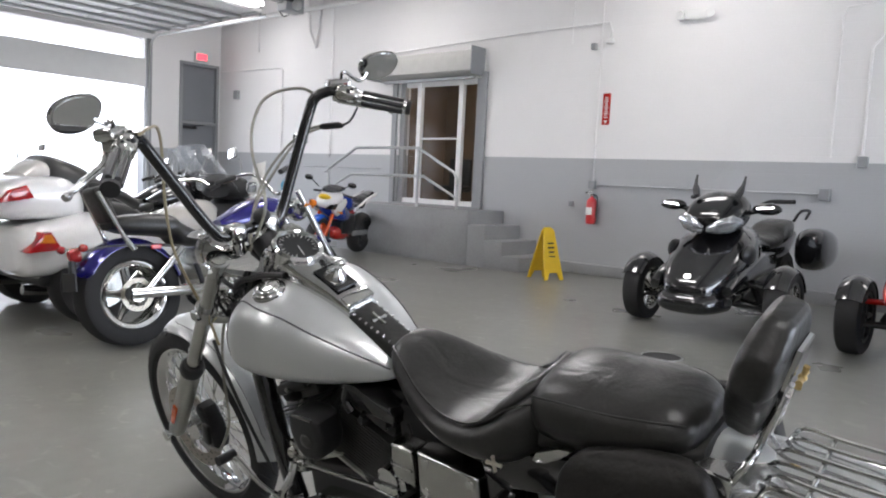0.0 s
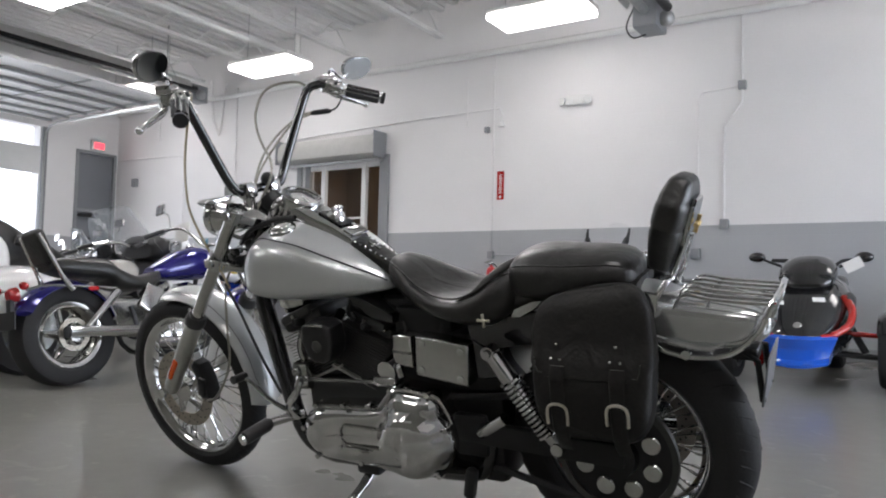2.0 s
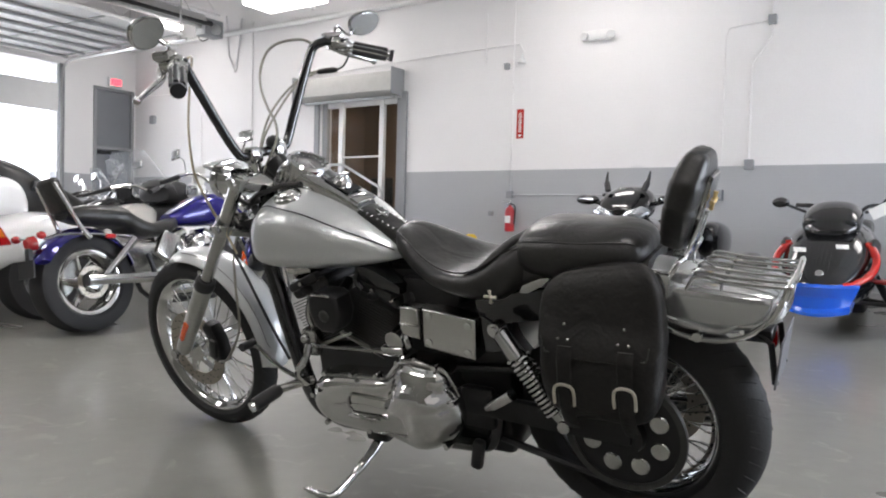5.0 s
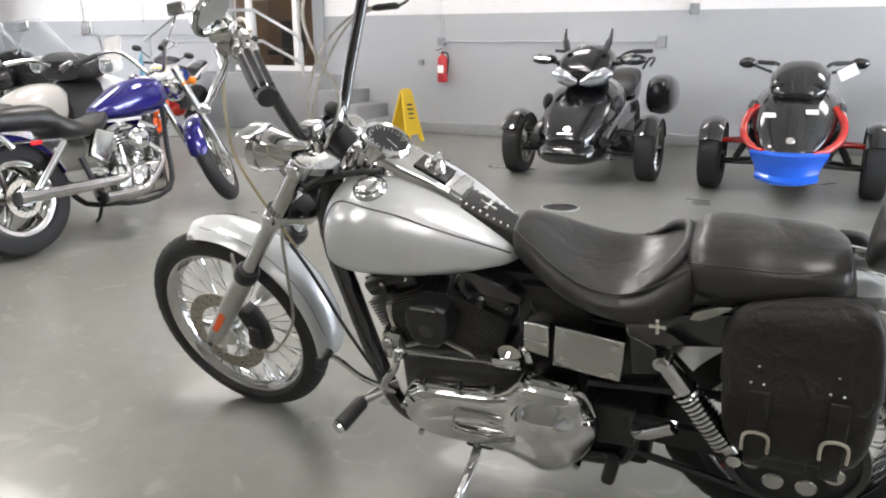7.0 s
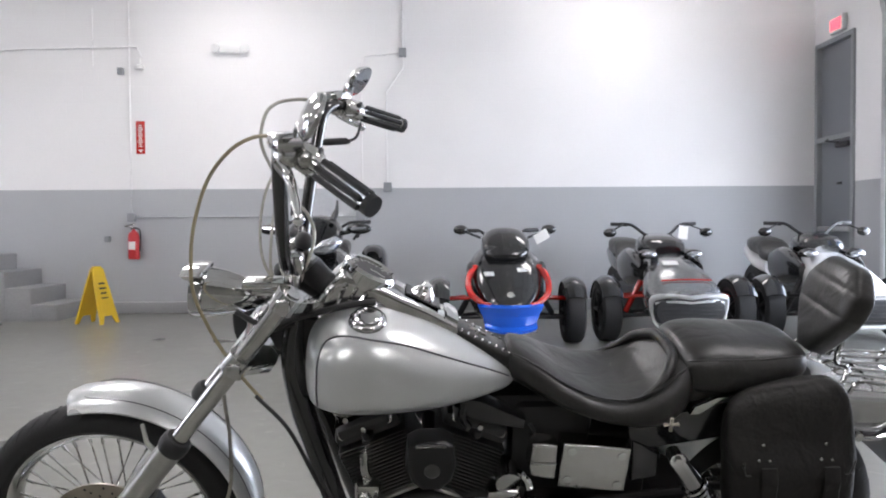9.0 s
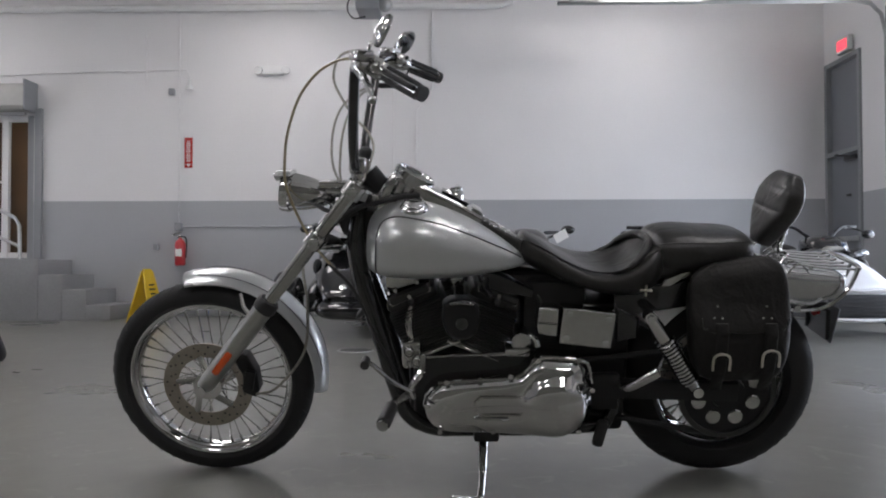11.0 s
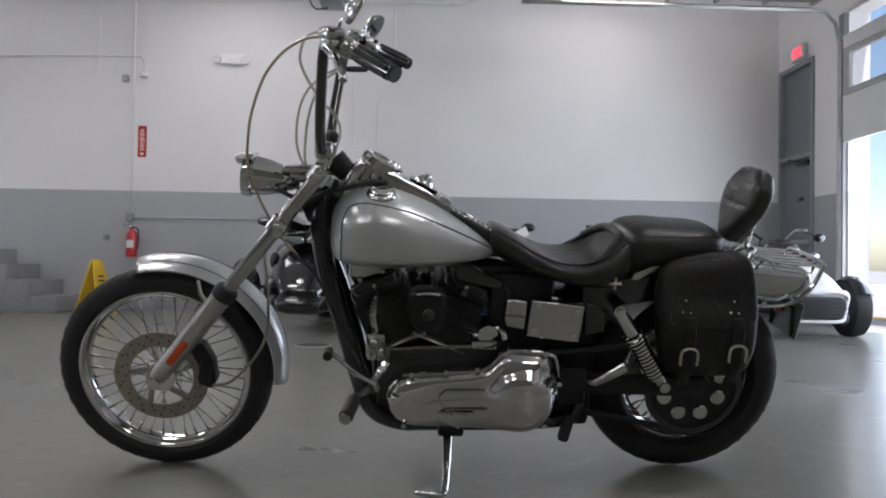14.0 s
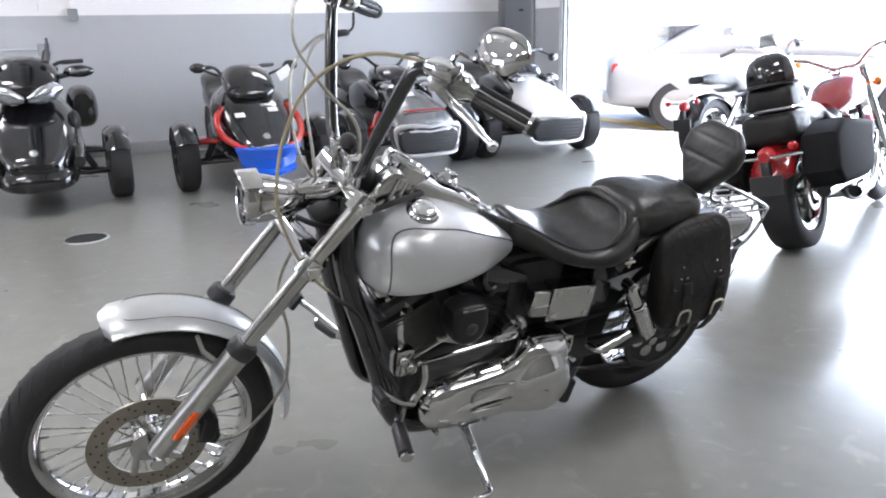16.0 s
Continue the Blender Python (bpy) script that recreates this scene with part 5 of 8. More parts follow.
for y in (-0.098, -0.062, -0.022, 0.022, 0.062, 0.098):
    bm = B()
    tube(bm, [(x, y, z - 0.3 * abs(y) * (x < 1.8)) for x, z in rack], 0.0042, 8, 4)
    part("rack_bar", bm, M_CHROME, rf)
bm = B()
tube(bm, [(1.997, -0.106, 0.710), (2.001, -0.09, 0.716), (2.004, 0, 0.717), (2.001, 0.09, 0.716), (1.997, 0.106, 0.710)], 0.0068, 8, 4)
part("rack_rail", bm, M_CHROME, rf)
bm = B()
tube(bm, [(1.86, -0.098, 0.712), (1.86, 0.098, 0.712)], 0.0038, 6)
part("rack_cross_bar", bm, M_CHROME, rf)
for y in (-0.05, 0.05):
    bm = B()
    tube(bm, [(2.002, y, 0.715), (1.994, y, 0.68), (1.968, y, 0.645)], 0.005, 8, 4)
    part("tail_upright", bm, M_CHROME, rf)
bm = B()
lathe(bm, [(0, 0.02), (0.016, 0.018), (0.024, 0.012), (0.026, 0.0), (0, 0)], (1.94, 0.02, 0.548), (1, 0, 0.1), 20)
part("tail_lamp", bm, M_REDLENS, rf, "small red tail lamp")
bm = B()
box(bm, (1.972, 0.02, 0.515), (0.005, 0.17, 0.115), 0.002, 1, rot=(0, 8, 0))
part("number_plate", bm, M_DOORGREY, rf, "blank dark grey plate")
bm = B()
box(bm, (1.925, 0, 0.57), (0.06, 0.07, 0.03), 0.006)
for y in (-0.045, 0.085):
    tube(bm, [(1.92, y * 0.6, 0.575), (1.955, y, 0.56), (1.963, y, 0.465)], 0.007, 8)
part("plate_bracket", bm, M_BLACKS, rf)


# saddlebags
BAG = [  # z, front, rear, outer face
    (0.398, 1.545, 1.690, 0.205), (0.404, 1.520, 1.712, 0.222), (0.425, 1.499, 1.738, 0.238), (0.47, 1.482, 1.752, 0.247), (0.52, 1.476, 1.758, 0.245), (0.57, 1.473, 1.760, 0.230), (0.62, 1.471, 1.757, 0.206),
    (0.67, 1.472, 1.750, 0.189), (0.705, 1.478, 1.738, 0.178), (0.728, 1.490, 1.722, 0.166), (0.742, 1.512, 1.700, 0.152)]


def bag_out(z):
    return float(np.interp(z, [r[0] for r in BAG], [r[3] for r in BAG]))


def bag_ring(z, x0, x1, out, s, grow=0.0, n=40, e=5.0, inner=0.128):
    """A level section through a saddlebag: a soft-cornered oblong."""
    ring, xc, yc = [], (x0 + x1) / 2, (out + grow + inner) / 2
    hx, hy = (x1 - x0) / 2 + grow * 0.6, (out + grow - inner) / 2
    for j in range(n):
        a = 2 * math.pi * j / n
        c, q = math.cos(a), math.sin(a)
        u = math.copysign(abs(c) ** (2 / e), c)
        sag = 0.010 * math.sin(9 * u + 14 * z) * (q > 0) * (1 - u * u) * 0.35
        rise = 0.17 * min(1.0, max(0.0, (z - 0.60) / 0.12)) * (hx * u + xc - 1.60)
        ring.append((xc + hx * u, s * (yc + hy * math.copysign(abs(q) ** (2 / e), q) + sag), z + rise))
    return ring


def band(bm, pts, half, th, s):
    """A flat leather band along the points, lying against a side."""
    rings = []
    for x, y, z in spline(pts, 4):
        rings.append([(x - half, y, z), (x - half * 0.8, y + s * th, z), (x + half * 0.8, y + s * th, z), (x + half, y, z), (x + half * 0.8, y - s * th, z), (x - half * 0.8, y - s * th, z)])
    return loft(bm, rings)


def saddlebag(s):
    bm = B()
    rows = refine(BAG, 3)
    loft(bm, [bag_ring(*r, s) for r in rows])
    bag = part("saddlebag", bm, M_BAGLEATHER, bike, "worn black leather saddlebag with buckled straps", angle=50)
    bm = B()
    flap = [(0.557, 1.495, 1.736, bag_out(0.557) - 0.004), (0.559, 1.482, 1.750, bag_out(0.559))] + [tuple(r) for r in rows if 0.572 < r[0] < 0.744] + [(0.746, 1.53, 1.685, 0.150), (0.750, 1.56, 1.65, 0.140)]
    loft(bm, [bag_ring(*r, s, 0.0065) for r in flap])
    ld = part("flap", bm, M_BAGLEATHER, bag, angle=50)
    bm = B()
    tube(bm, [(x, s * (bag_out(0.575) + 0.006), z) for x, z in ((1.49, 0.60), (1.495, 0.572), (1.52, 0.566), (1.71, 0.566), (1.735, 0.572), (1.742, 0.60))], 0.002, 5, 3)
    part("stitched_edge", bm, M_LEATHER, ld)
    for x, zb in ((1.548, 0.478), (1.690, 0.488)):
        bm = B()
        band(bm, [(x, s * (bag_out(z) + 0.005 + (0.007 if z > 0.55 else 0)), z) for z in (0.585, 0.555, 0.53, 0.49, 0.45, 0.42)] + [(x, s * 0.225, 0.390), (x + 0.004, s * 0.216, 0.372)], 0.0185, 0.003, s)
        sp = part("strap", bm, M_BAGLEATHER, bag)
        bm = B()
        yb = s * (bag_out(zb) + 0.0105)
        tube(bm, [(x - 0.024, yb, zb - 0.028), (x - 0.0245, yb, zb), (x - 0.019, yb, zb + 0.016), (x, yb, zb + 0.022), (x + 0.019, yb, zb + 0.016), (x + 0.0245, yb, zb), (x + 0.024, yb, zb - 0.028)], 0.0038, 6, 3)
        part("buckle", bm, M_BUCKLE, sp, "pale brass arched buckle")
        for dx, dz in ((-0.020, 0.597), (0.004, 0.596), (-0.008, 0.628)):
            bm = B()
            ball(bm, (x + dx, s * (bag_out(dz) + 0.0065), dz), (0.0040, 0.003, 0.0040), 8)
            part("rivet", bm, M_CHROMED, ld)
    return bag


saddlebag(-1)
saddlebag(1)
bm = B()
box(bm, (1.58, 0, 0.724), (0.12, 0.31, 0.012), 0.005)
part("bag_yoke", bm, M_BAGLEATHER, bike)

# frame
for s in (-1, 1):
    bm = B()
    tube(bm, [(0.505, s * 0.030, 0.92), (0.488, s * 0.055, 0.80), (0.505, s * 0.075, 0.68), (0.536, s * 0.09, 0.58), (0.575, s * 0.105, 0.45), (0.612, s * 0.112, 0.32), (0.645, s * 0.115, 0.245), (0.72, s * 0.115, 0.202), (0.85, s * 0.115, 0.196), (1.20, s * 0.115, 0.204), (1.27, s * 0.112, 0.24), (1.29, s * 0.10, 0.34)], [0.026, 0.028, 0.028, 0.028, 0.027, 0.026, 0.024, 0.022, 0.020, 0.020, 0.020, 0.020], 12, 5)
    part("frame_tube", bm, M_BLACKG, bike)
    bm = B()
    box(bm, (1.43, s * 0.128, 0.335), (0.46, 0.028, 0.065), 0.010, rot=(0, 2, 0))
    box(bm, (1.24, s * 0.125, 0.33), (0.10, 0.03, 0.12), 0.012)
    part("swingarm", bm, M_BLACKS, bike)
    bm = B()
    box(bm, (1.44, s * 0.118, 0.635), (0.36, 0.016, 0.085), 0.008, rot=(0, -9, 0))
    part("fender_strut", bm, M_BLACKG, bike)
    bm = B()
    prism(bm, [(1.395, 0.668), (1.405, 0.688), (1.455, 0.710), (1.485, 0.713), (1.46, 0.690), (1.42, 0.668)], s * 0.128, s * 0.140, "y", 0.004, 2)
    part("strut_cover", bm, M_CHROMED, bike)
bm = B()
tube(bm, [(0.60, 0, 0.86), (0.80, 0, 0.73), (1.05, 0, 0.66), (1.35, 0, 0.64)], 0.024, 10, 4)
box(bm, (1.24, 0, 0.46), (0.17, 0.18, 0.28), 0.02)
box(bm, (1.09, 0, 0.54), (0.20, 0.17, 0.26), 0.03)
box(bm, (1.22, 0, 0.25), (0.20, 0.2, 0.14), 0.02)
box(bm, (1.02, 0, 0.66), (0.3, 0.12, 0.05), 0.015)
part("frame_spine", bm, M_BLACKS, bike)
# shocks
for s in (-1, 1):
    a, b = Vector((1.352, s * 0.188, 0.590)), Vector((1.512, s * 0.178, 0.352))
    d = (b - a).normalized()
    bm = B()
    tube(bm, [a + d * 0.01, a + d * 0.075, a + d * 0.085], [0.021, 0.024, 0.024], 14)
    tube(bm, [a - Vector((0, 0.02 * s, 0)), a + Vector((0, s * 0.018, 0))], 0.018, 14)
    sh = part("shock_absorber", bm, M_CHROME, bike)
    bm = B()
    n = 182
    u = d.orthogonal().normalized()
    v = d.cross(u)
    tube(bm, [a + d * (0.085 + 0.16 * k / n) + 0.0255 * (math.cos(2 * math.pi * 13 * k / n) * u + math.sin(2 * math.pi * 13 * k / n) * v) for k in range(n + 1)], 0.0052, 6)
    part("spring", bm, M_CHROME, sh)
    bm = B()
    tube(bm, [a + d * 0.08, b - d * 0.05], 0.013, 10)
    tube(bm, [b - d * 0.055, b - d * 0.045, b - d * 0.01], [0.024, 0.020, 0.016], 12)
    tube(bm, [b - Vector((0, 0.02, 0)), b + Vector((0, 0.02, 0))], 0.016, 12)
    part("damper", bm, M_CHROMED, sh)
    bm = B()
    tube(bm, [a + Vector((0, s * 0.018, 0)), a + Vector((0, s * 0.026, 0))], 0.011, 6)
    part("shock_bolt", bm, M_CHROME, sh)

# engine: crankcase, two finned cylinders, heads, carburettor cover
CR = Vector((0.783, 0, 0.305))
bm = B()
prism(bm, [(0.66, 0.24), (0.74, 0.18), (1.0, 0.18), (1.14, 0.22), (1.16, 0.42), (1.0, 0.46), (0.66, 0.43)], -0.10, 0.10, "y", 0.02, 3)
eng = part("crankcase", bm, M_ENGINE, bike)
for tilt, n in ((-22.5, "front_cylinder"), (22.5, "rear_cylinder")):
    m = Matrix.Translation(CR) @ pose(0, 0, 0, 0, tilt, 0)
    bm = B()
    t = B()
    lathe(t, [(0, 0.10), (0.062, 0.10), (0.062, 0.32), (0, 0.32)], seg=24)
    box(t, (0, 0, 0.330), (0.165, 0.17, 0.04), 0.016)
    box(t, (0, -0.02, 0.352), (0.13, 0.17, 0.03), 0.012)
    bmesh.ops.transform(t, matrix=m, verts=t.verts)
    merge(bm, t)
    cy = part(n, bm, M_ENGINE, eng)
    proto = None
    for k in range(17):
        h = 0.158 + 0.0092 * k
        if proto is None:
            fb = B()
            box(fb, (0, 0, 0), (0.170, 0.19, 0.0032), 0.0014, 1)
            proto = mesh_of("cooling_fin", fb, M_FIN)
        o = new("cooling_fin", proto)
        o.parent = cy
        o.matrix_basis = m @ Matrix.Translation((0, 0, h)) @ Matrix.Diagonal((0.90 + 0.10 * min(1, k / 4), 1, 1, 1))
    bm = B()
    t = B()
    box(t, (0, -0.085, 0.156), (0.172, 0.03, 0.009), 0.003, 1)
    bmesh.ops.transform(t, matrix=m, verts=t.verts)
    merge(bm, t)
    part("base_flange", bm, M_SLIDER, cy, "bright cylinder base flange")
    for q, h, y, r in ((-0.058, 0.345, -0.088, 0.009), (0.058, 0.345, -0.088, 0.009), (0.0, 0.352, -0.106, 0.007), (-0.035, 0.378, -0.082, 0.007), (0.035, 0.378, -0.082, 0.007)):
        bm = B()
        t = B()
        tube(t, [(q, y + 0.012, h), (q, y - 0.008, h)], r, 6)
        bmesh.ops.transform(t, matrix=m, verts=t.verts)
        merge(bm, t)
        part("head_bolt", bm, M_CHROMED, cy)
    bm = B()
    t = B()
    box(t, (0, 0, 0.385), (0.125, 0.15, 0.05), 0.02, 3)
    box(t, (0, 0, 0.366), (0.14, 0.16, 0.008), 0.003, 1)
    bmesh.ops.transform(t, matrix=m, verts=t.verts)
    merge(bm, t)
    part("rocker_box", bm, M_BLACKG, cy)
    bm = B()
    t = B()
    lathe(t, [(0, 0), (0.014, 0), (0.014, 0.02), (0.008, 0.034), (0.0, 0.036)], (0.0, -0.085, 0.325), (0, -1, 0.3), 12)
    bmesh.ops.transform(t, matrix=m, verts=t.verts)
    merge(bm, t)
    part("spark_plug_cap", bm, M_BLACKP, cy)
bm = B()
prism(bm, [(0.748, 0.628), (0.772, 0.642), (0.830, 0.642), (0.852, 0.628), (0.858, 0.580), (0.846, 0.540), (0.822, 0.520), (0.782, 0.520), (0.757, 0.540), (0.744, 0.580)], -0.198, -0.12, "y", 0.018, 4)
hb_ = part("horn_cover", bm, M_BLACKS, bike, "satin black waterfall cover between the cylinders")
bm = B()
tube(bm, [(0.80, -0.125, 0.60), (0.80, -0.06, 0.64)], 0.016, 8)
part("horn_bracket", bm, M_BLACKS, hb_)
bm = B()
tube(bm, [(0.768, -0.197, 0.633), (0.80, -0.201, 0.637), (0.834, -0.197, 0.633)], 0.004, 6, 3)
part("horn_trim", bm, M_CHROMED, hb_)
bm = B()
lathe(bm, [(0, 0.006), (0.013, 0.005), (0.017, 0.002), (0.018, 0)], (0.803, -0.198, 0.573), (0, -1, 0), 20)
part("badge", bm, M_FIN, hb_, "plain oval metal badge")
bm = B()
tube(bm, [(0.985, -0.13, 0.490), (0.985, -0.06, 0.500)], 0.030, 16)
tube(bm, [(1.00, -0.10, 0.505), (1.025, -0.12, 0.500), (1.035, -0.125, 0.475)], 0.011, 8, 4)
box(bm, (0.975, -0.10, 0.458), (0.08, 0.07, 0.03), 0.01)
part("starter_motor", bm, M_CHROME, bike)
bm = B()
ball(bm, (0.805, 0.15, 0.58), (0.085, 0.045, 0.085), 20)
part("air_cleaner", bm, M_CHROME, bike)
bm = B()
tube(bm, [(0.66, -0.07, 0.60), (0.645, -0.09, 0.53), (0.66, -0.09, 0.47)], 0.012, 8, 4)
box(bm, (0.655, -0.10, 0.445), (0.06, 0.05, 0.09), 0.014)
ball(bm, (0.648, -0.125, 0.46), 0.018, 10)
ball(bm, (0.672, -0.125, 0.43), 0.020, 10)
part("coil_and_horn", bm, M_CHROMED, bike)
bm = B()
prism(bm, [(0.868, 0.704), (0.91, 0.702), (1.022, 0.650), (1.018, 0.626), (0.93, 0.642), (0.872, 0.662)], -0.118, -0.03, "y", 0.010, 2)
tube(bm, [(0.88, -0.11, 0.69), (0.875, -0.12, 0.66), (0.89, -0.12, 0.635)], 0.010, 8, 4)
part("coil_cover", bm, M_BLACKG, bike)
bm = B()
tube(bm, [(1.035, -0.09, 0.625), (1.045, -0.095, 0.605), (1.04, -0.095, 0.585)], 0.0055, 6, 4)
part("spark_lead", bm, M_BLACKP, bike)
bm = B()
prism(bm, [(0.575, 0.700), (0.70, 0.695), (0.665, 0.660), (0.61, 0.645), (0.578, 0.650)], -0.085, -0.05, "y", 0.008, 2)
part("engine_mount", bm, M_CHROMED, bike)
# primary cover
outline = []
for k in range(9):
    a = radians(90 + 180 * k / 8)
    outline.append((0.775 + 0.088 * math.cos(a), 0.298 + 0.083 * math.sin(a)))
for k in range(11):
    a = radians(-90 + 130 * k / 10)
    outline.append((1.085 + 0.122 * math.cos(a), 0.318 + 0.118 * math.sin(a)))
outline += [(1.178, 0.428), (1.155, 0.452), (1.05, 0.462), (1.015, 0.440), (0.985, 0.405), (0.93, 0.392)]
# a cushioned casting: rings of the outline drawn in towards its spine, rising as they go
SPA, SPB = Vector((0.79, 0.302)), Vector((1.07, 0.322))
dense = []
for k, p in enumerate(outline):
    q = outline[(k + 1) % len(outline)]
    for f in (0, 1 / 3, 2 / 3):
        dense.append((p[0] + (q[0] - p[0]) * f, p[1] + (q[1] - p[1]) * f))
rings = []
for f in [0.0, 0.0, 0.04, 0.10, 0.17, 0.25, 0.34, 0.45, 0.58, 0.72, 0.86, 0.97]:
    ring = []
    for a, b in dense:
        p = Vector((a, b))
        h = max(0.0, min(1.0, (p - SPA).dot(SPB - SPA) / (SPB - SPA).length_squared))
        p = p + (SPA + (SPB - SPA) * h - p) * f
        rise = 0.042 * math.sqrt(max(0.0, 1 - (1 - min(1.0, f / 0.36)) ** 2))
        dd = ((p.x - 1.083) ** 2 + (p.y - 0.305) ** 2) / 0.104 ** 2
        rise += 0.052 * max(0.0, 1 - dd) ** 0.55
        dd = max(abs(p.x - 1.10) / 0.085, abs(p.y - 0.400) / 0.052)
        rise += 0.020 * max(0.0, 1 - dd) ** 0.6
        dd = ((p.x - 0.775) ** 2 + (p.y - 0.298) ** 2) / 0.058 ** 2
        rise += 0.010 * max(0.0, 1 - dd) ** 0.5
        ring.append((p.x, -0.10 if not rings else -0.152 - rise, p.y))
    rings.append(ring)
bm = B()
loft(bm, rings)
pc = part("primary_cover", bm, M_CHROMEC, bike, angle=60)
bm = B()
tube(bm, [(0.955, -0.172, 0.388), (0.99, -0.176, 0.410), (1.02, -0.178, 0.442), (1.052, -0.178, 0.459), (1.11, -0.178, 0.455), (1.168, -0.178, 0.447), (1.186, -0.172, 0.425), (1.200, -0.158, 0.37)], [0.0065, 0.0065, 0.0065, 0.0065, 0.0065, 0.0065, 0.006, 0.004], 8, 3)
part("cover_flange", bm, M_CHROME, pc)
bm = B()
tube(bm, [(0.735, -0.170, 0.378), (0.80, -0.174, 0.384), (0.88, -0.174, 0.389), (0.955, -0.172, 0.391)], 0.006, 8, 3)
part("cover_flange", bm, M_CHROME, pc)
bm = B()
pts = [(0.845, 0.325), (0.86, 0.342), (0.98, 0.342), (0.995, 0.325), (0.995, 0.30), (0.98, 0.283), (0.86, 0.283), (0.845, 0.30)]
tube(bm, [(a, -0.199, b) for a, b in pts], 0.003, 6, closed=True)
part("inspection_cover", bm, M_CHROMED, pc)
bm = B()
tube(bm, [(0.841, -0.196, 0.275), (0.848, -0.2, 0.275), (0.936, -0.2, 0.271), (0.943, -0.196, 0.271)], [0.004, 0.0065, 0.0065, 0.004], 8)
part("cover_lip", bm, M_CHROME, pc)
for a, b in ((0.76, 0.387), (0.86, 0.396), (0.95, 0.404), (1.03, 0.455), (1.15, 0.455), (1.195, 0.36), (1.16, 0.225), (0.90, 0.226), (0.74, 0.226), (0.70, 0.31)):
    bm = B()
    tube(bm, [(a, -0.16, b), (a, -0.192, b)], 0.008, 8)
    part("cover_screw", bm, M_CHROME, pc)
# side cover and its neighbour
for big, outline_c in ((True, [(1.096, 0.492), (1.100, 0.545), (1.106, 0.605), (1.18, 0.598), (1.266, 0.587), (1.262, 0.53), (1.255, 0.473), (1.17, 0.482)]), (False, [(1.028, 0.545), (1.034, 0.606), (1.062, 0.606), (1.092, 0.602), (1.092, 0.558), (1.090, 0.514), (1.058, 0.518), (1.034, 0.524)])):
    y = -0.148 if big else -0.152
    bm = B()
    prism(bm, outline_c, y, y + 0.06, "y", 0.009, 4)
    sc = part("side_cover", bm, M_CHROMED, bike, "satin chrome side cover")
    if big:
        for a, b in ((1.126, 0.585), (1.244, 0.569), (1.236, 0.493), (1.118, 0.510)):
            bm = B()
            lathe(bm, [(0.0105, 0.0), (0.0105, 0.002), (0.006, 0.0035), (0, 0.002)], (a, y, b), (0, -1, 0), 12)
            part("cover_screw", bm, M_CHROME, sc)
    else:
        bm = B()
        tube(bm, [(1.032, y - 0.001, 0.560), (1.09, y - 0.001, 0.556)], 0.003, 6)
        part("cover_groove", bm, M_CHROME, sc)
bm = B()
prism(bm, [(1.27, 0.60), (1.34, 0.565), (1.335, 0.50), (1.275, 0.49)], -0.13, -0.08, "y", 0.008)
part("oil_tank", bm, M_BLACKG, bike)
# controls, stand, pipes
bm = B()
tube(bm, [(0.692, -0.137, 0.447), (0.971, -0.125, 0.453)], 0.0055, 8)
ball(bm, (0.692, -0.137, 0.447), 0.011, 8)
ball(bm, (0.971, -0.125, 0.453), 0.011, 8)
part("shift_rod", bm, M_CHROMED, bike)
bm = B()
tube(bm, [(0.69, -0.16, 0.46), (0.685, -0.18, 0.42), (0.655, -0.19, 0.375), (0.66, -0.16, 0.33)], 0.011, 8, 4)
tube(bm, [(0.655, -0.19, 0.36), (0.60, -0.21, 0.40), (0.545, -0.22, 0.455), (0.525, -0.235, 0.47)], 0.007, 8, 4)
part("shift_lever", bm, M_CHROME, bike)
bm = B()
tube(bm, [(0.525, -0.22, 0.472), (0.525, -0.27, 0.475)], 0.013, 12)
part("shift_peg", bm, M_BLACKP, bike)
for s in (-1, 1):
    bm = B()
    tube(bm, [(0.655, s * 0.13, 0.325), (0.63, s * 0.17, 0.33), (0.60, s * 0.215, 0.328)], 0.014, 10, 3)
    part("peg_mount", bm, M_CHROMED, bike)
    bm = B()
    tube(bm, [(0.598, s * 0.215, 0.328), (0.595, s * 0.228, 0.326), (0.578, s * 0.308, 0.314), (0.577, s * 0.315, 0.313)], [0.014, 0.021, 0.021, 0.012], 12)
    fp = part("footpeg", bm, M_BLACKP, bike, "black rubber footpeg with chrome end")
    bm = B()
    tube(bm, [(0.577, s * 0.314, 0.313), (0.575, s * 0.321, 0.312)], 0.017, 12)
    part("peg_cap", bm, M_CHROME, fp)
    bm = B()
    tube(bm, [(1.285, s * 0.14, 0.36), (1.305, s * 0.185, 0.368), (1.385, s * 0.205, 0.425)], [0.013, 0.015, 0.016], 10, 3)
    part("passenger_peg", bm, M_CHROME, bike)
bm = B()
tube(bm, [(0.64, 0.15, 0.31), (0.60, 0.20, 0.34), (0.535, 0.245, 0.405), (0.49, 0.252, 0.45)], [0.010, 0.009, 0.008, 0.008], 8, 4)
pdl = part("brake_pedal", bm, M_CHROMED, bike)
bm = B()
box(bm, (0.473, 0.252, 0.462), (0.018, 0.05, 0.055), 0.006, rot=(0, 40, 0))
part("pedal_pad", bm, M_BLACKP, pdl)
bm = B()
box(bm, (1.235, -0.15, 0.20), (0.035, 0.03, 0.09), 0.012, rot=(0, 12, 0))
part("lower_bracket", bm, M_BLACKP, bike)
bm = B()
